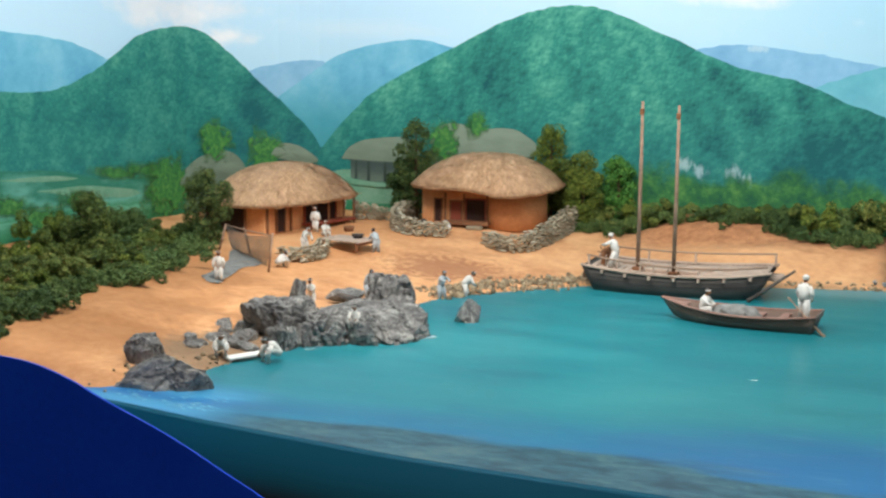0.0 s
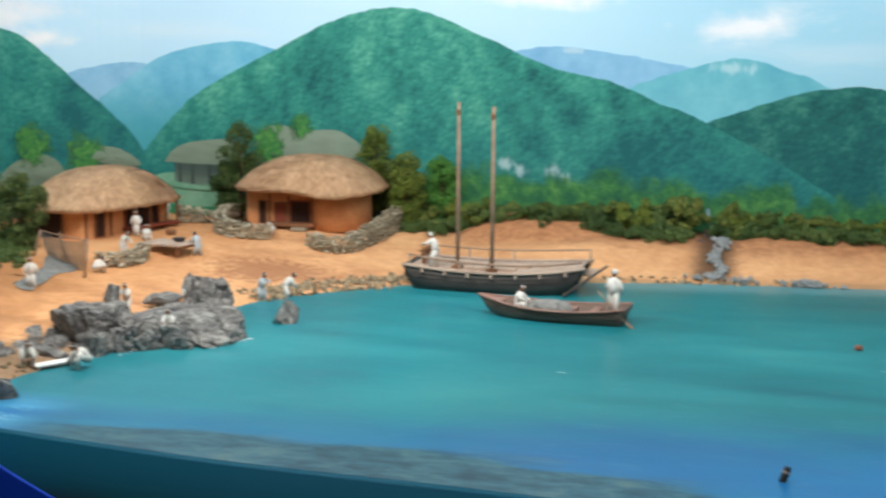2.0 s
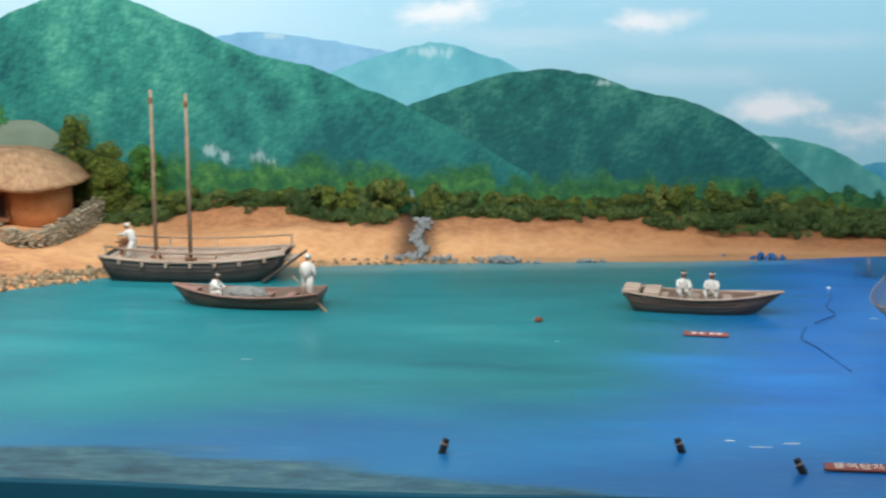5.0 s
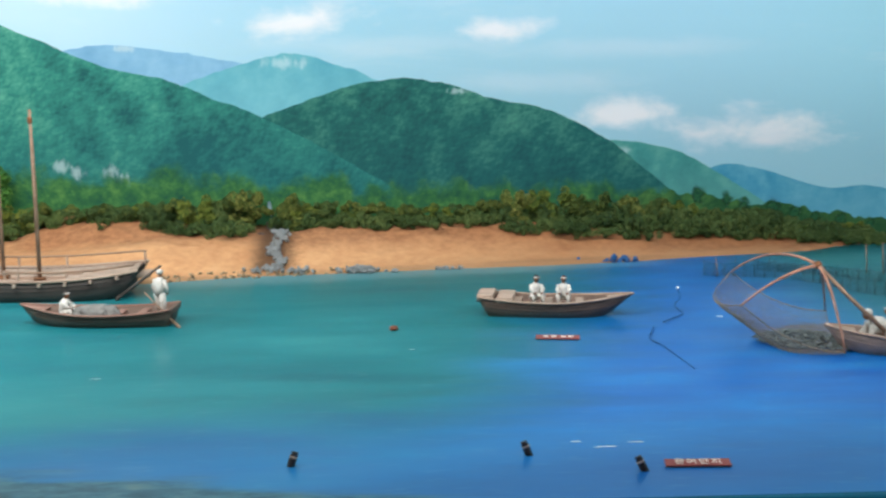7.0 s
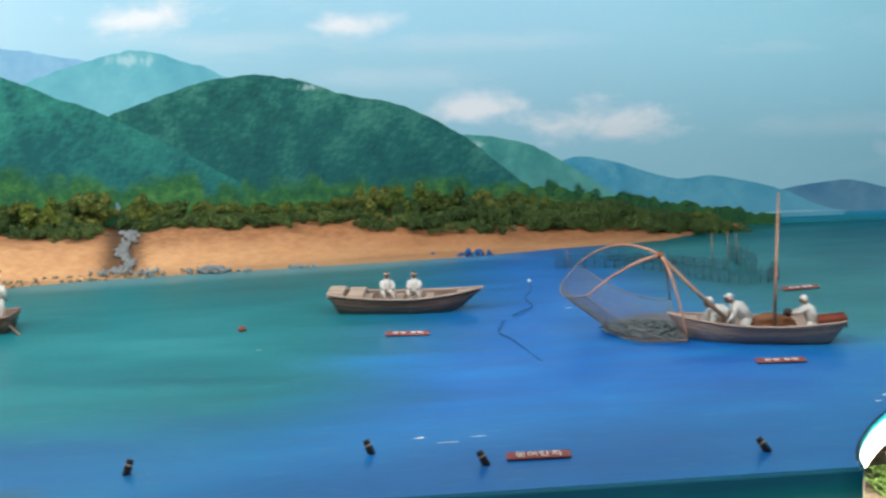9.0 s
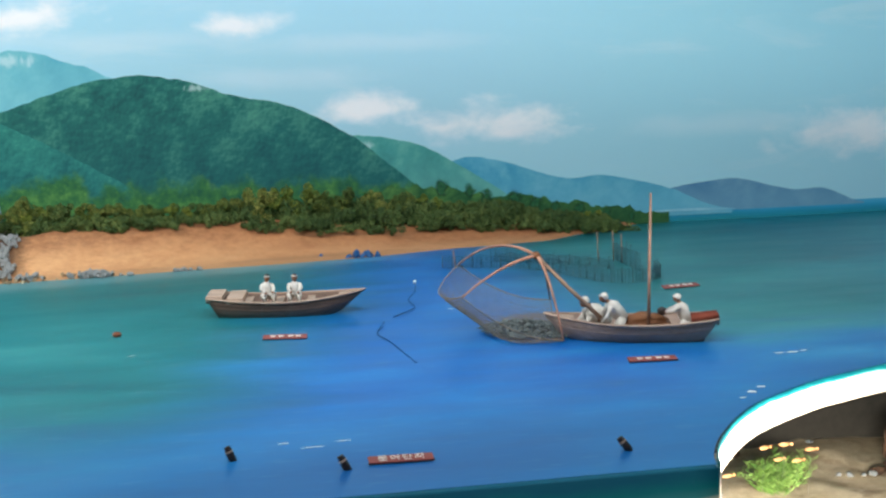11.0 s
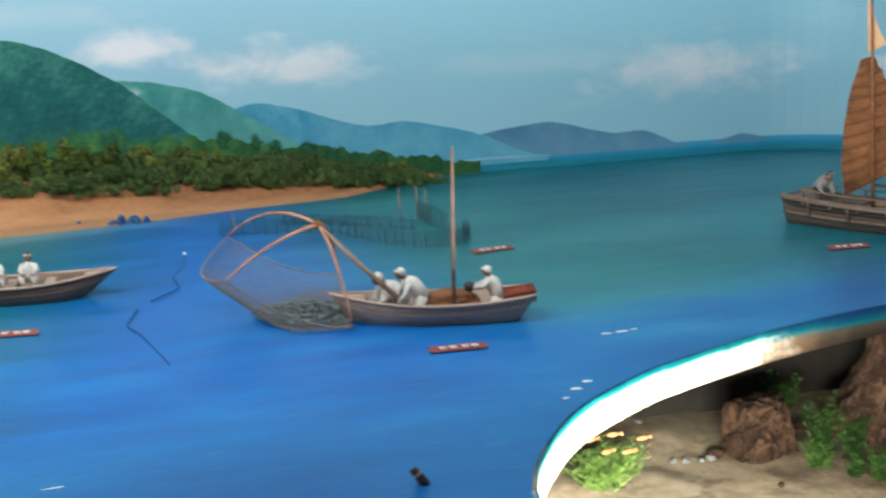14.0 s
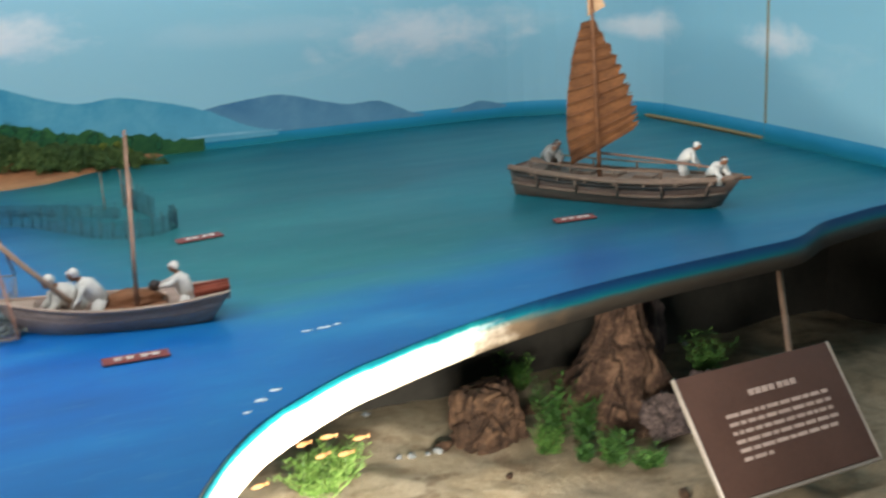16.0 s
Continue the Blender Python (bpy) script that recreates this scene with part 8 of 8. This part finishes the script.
rock(2.42, 1.99, 0.485, 0.065, 0.05, 0.055, 503, "dark cracked rock on the sea floor", "rock_dark", 0, name="cave_rock", group="cave rocks", rough=0.28)
rock(2.52, 2.03, 0.49, 0.07, 0.06, 0.065, 504, "dark rock at the pillar's foot", "rock_dark", 0, name="cave_rock", group="cave rocks", rough=0.28)
rock(2.30, 1.99, 0.46, 0.035, 0.03, 0.025, 505, "small brown rock on the sea floor", "rock_brown", 0, name="cave_rock", group="cave rocks")
for k in range(20):
    x, y = qf.uniform(1.4, 2.9), qf.uniform(1.75, 2.4)
    s = qf.uniform(0.008, 0.03)
    rock(x, y, BED + s * 0.2, s, s * qf.uniform(0.7, 1), s * qf.uniform(0.4, 0.8), 520 + k, "small stone lying on the sea floor", ("rock_brown", "rock_pale")[k % 2], qf.uniform(0, 90), name="sea_stone", group="stones on the sea floor", rough=0.15)


def weed(x, y, h, w, count, seed, label, key="weed", z=BED):
    """A spreading clump of feathery stalks, each set with short pointed leaves."""
    q = random.Random(seed)
    verts, faces = [], []
    for _ in range(count):
        a, lean, hh = q.uniform(0, math.tau), w * math.sqrt(q.uniform(0.02, 1.0)), h * q.uniform(0.55, 1.1)
        base = Vector((q.gauss(0, w * 0.22), q.gauss(0, w * 0.22), 0))
        for j in range(13):
            t = 0.12 + 0.88 * j / 12
            p = base + Vector((lean * t**1.5 * math.cos(a), lean * t**1.5 * math.sin(a), hh * t * (1.2 - 0.2 * t)))
            for side in (0, 1):
                b = q.uniform(0, math.tau)
                d = Vector((math.cos(b), math.sin(b), q.uniform(0.3, 1.3))).normalized()
                n = d.orthogonal().normalized()
                size = (0.020 - 0.008 * t) * q.uniform(0.7, 1.3)
                k = len(verts)
                verts += [tuple(p), tuple(p + d * size * 0.5 + n * size * 0.075), tuple(p + d * size), tuple(p + d * size * 0.5 - n * size * 0.075)]
                faces.append((k, k + 1, k + 2, k + 3))
    me = bpy.data.meshes.new("water_weed")
    me.from_pydata(verts, [], faces)
    me.materials.append(M[key])
    ob = new("water_weed", me)
    ob.location = (x, y, z)
    return tagged(ob, label, "water weed", "water weeds")


weed(1.79, 2.125, 0.055, 0.058, 90, 1, "bright green tuft of water weed with small fish")
weed(1.835, 2.15, 0.065, 0.05, 60, 2, "bright green water weed on the sea floor")
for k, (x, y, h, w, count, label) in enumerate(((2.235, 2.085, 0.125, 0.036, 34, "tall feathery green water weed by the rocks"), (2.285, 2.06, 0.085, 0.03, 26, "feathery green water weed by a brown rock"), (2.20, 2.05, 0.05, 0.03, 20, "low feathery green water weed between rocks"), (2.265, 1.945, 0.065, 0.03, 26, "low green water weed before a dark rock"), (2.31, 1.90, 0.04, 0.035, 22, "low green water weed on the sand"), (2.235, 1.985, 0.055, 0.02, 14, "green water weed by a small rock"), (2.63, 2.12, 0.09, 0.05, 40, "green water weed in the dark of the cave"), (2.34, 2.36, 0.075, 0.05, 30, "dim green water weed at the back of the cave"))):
    weed(x, y, h, w, count, 30 + k, label, "weed_shaded", BED + (0.03 if x > 2.5 else -0.002))
# pale stones strewn before the blocky rock
for k, (x, y, size) in enumerate(((2.02, 2.40, 0.016), (1.998, 2.18, 0.013), (2.025, 2.172, 0.011), (2.045, 2.165, 0.014), (1.975, 2.19, 0.008))):
    rock(x, y, BED + size * 0.3, size, size * 0.8, size * 0.7, 560 + k, "pale pinkish stone lying on the sea floor", "rock_pale", 40 * k, name="sea_stone", group="stones on the sea floor")
for x, y, z, t in ((1.746, 2.08, 0.567, 10), (1.79, 2.08, 0.570, -8), (1.778, 2.08, 0.540, 15), (1.82, 2.08, 0.534, 5), (1.848, 2.08, 0.555, 0), (1.667, 2.08, 0.515, 8)):
    bm = bmesh.new()
    prof = [(-0.013, 0.0006), (-0.009, 0.0034), (-0.002, 0.0048), (0.006, 0.0034), (0.011, 0.0012)]
    tube(bm, [(px, 0, 0) for px, _ in prof], [pr for _, pr in prof], 8)
    ob = thing("fish", pose(x, y, z, 0, 0, t), "small orange fish hovering over the water weed", "fish", "orange fish")
    part("body", bm, M["fish"], ob)
    bm = raw([(0.010, 0, 0), (0.017, 0.0005, 0.004), (0.017, -0.0005, -0.004)], [(0, 1, 2)])
    bmesh.ops.solidify(bm, geom=bm.faces[:], thickness=0.0006)
    part("tail", bm, M["fish"], ob, smooth=False)
    part("wire", tube(bmesh.new(), [(0, 0, 0), (0, 0.004, BED - z)], 0.00018, 4), M["net"], ob)

# the slanting text plate
plate = thing("text_plate", look((2.405, 1.70, 0.583), (2.405, 1.70 + 0.72, 0.583 - 0.55)), "brown information plate with pale text on a stand", "information plate")
part("plate", box(bmesh.new(), (0, 0, 0), (0.33, 0.205, 0.006), bevel=0.001), M["panel"], plate, smooth=False)
for x in (-0.167, 0.167):
    part("edge", box(bmesh.new(), (x, 0, 0.0), (0.004, 0.207, 0.009), bevel=0.001), M["panel_rim"], plate, "grey steel edge", smooth=False)
part("ledge", box(bmesh.new(), (0, -0.106, -0.004), (0.34, 0.006, 0.012), bevel=0.0015), M["panel_rim"], plate, "grey steel ledge", smooth=False)
bm = bmesh.new()
for k in range(7):
    box(bm, (-0.032 + 0.0145 * k + 0.004 * (k > 3), 0.053, 0.0036), (0.0115, 0.0100, 0.0008))
part("title", bm, M["lettering"], plate, smooth=False)
qt = random.Random(2)
for k, w in enumerate((0.22, 0.22, 0.22, 0.22, 0.22, 0.06)):
    bm, x = bmesh.new(), -0.10
    while x < -0.10 + w - 0.006:
        l = min(qt.uniform(0.008, 0.026), -0.10 + w - x)
        box(bm, (x + l / 2, 0.024 - 0.0142 * k, 0.0036), (l, 0.0062, 0.0008))
        x += l + 0.0045
    part("text_line", bm, M["lettering"], plate, smooth=False)
part("stand", box(bmesh.new(), (0, 0.0, -0.045), (0.05, 0.05, 0.085), bevel=0.003), M["panel_rim"], plate, smooth=False)
bm = tube(bmesh.new(), [(2.72, 2.03, 0.755), (2.63, 1.90, 0.60), (2.60, 1.86, 0.45)], 0.006, 8)
tagged(new("prop", mesh_of("prop", bm, M["pole"])), "slim brown prop under the sea's edge", "prop")
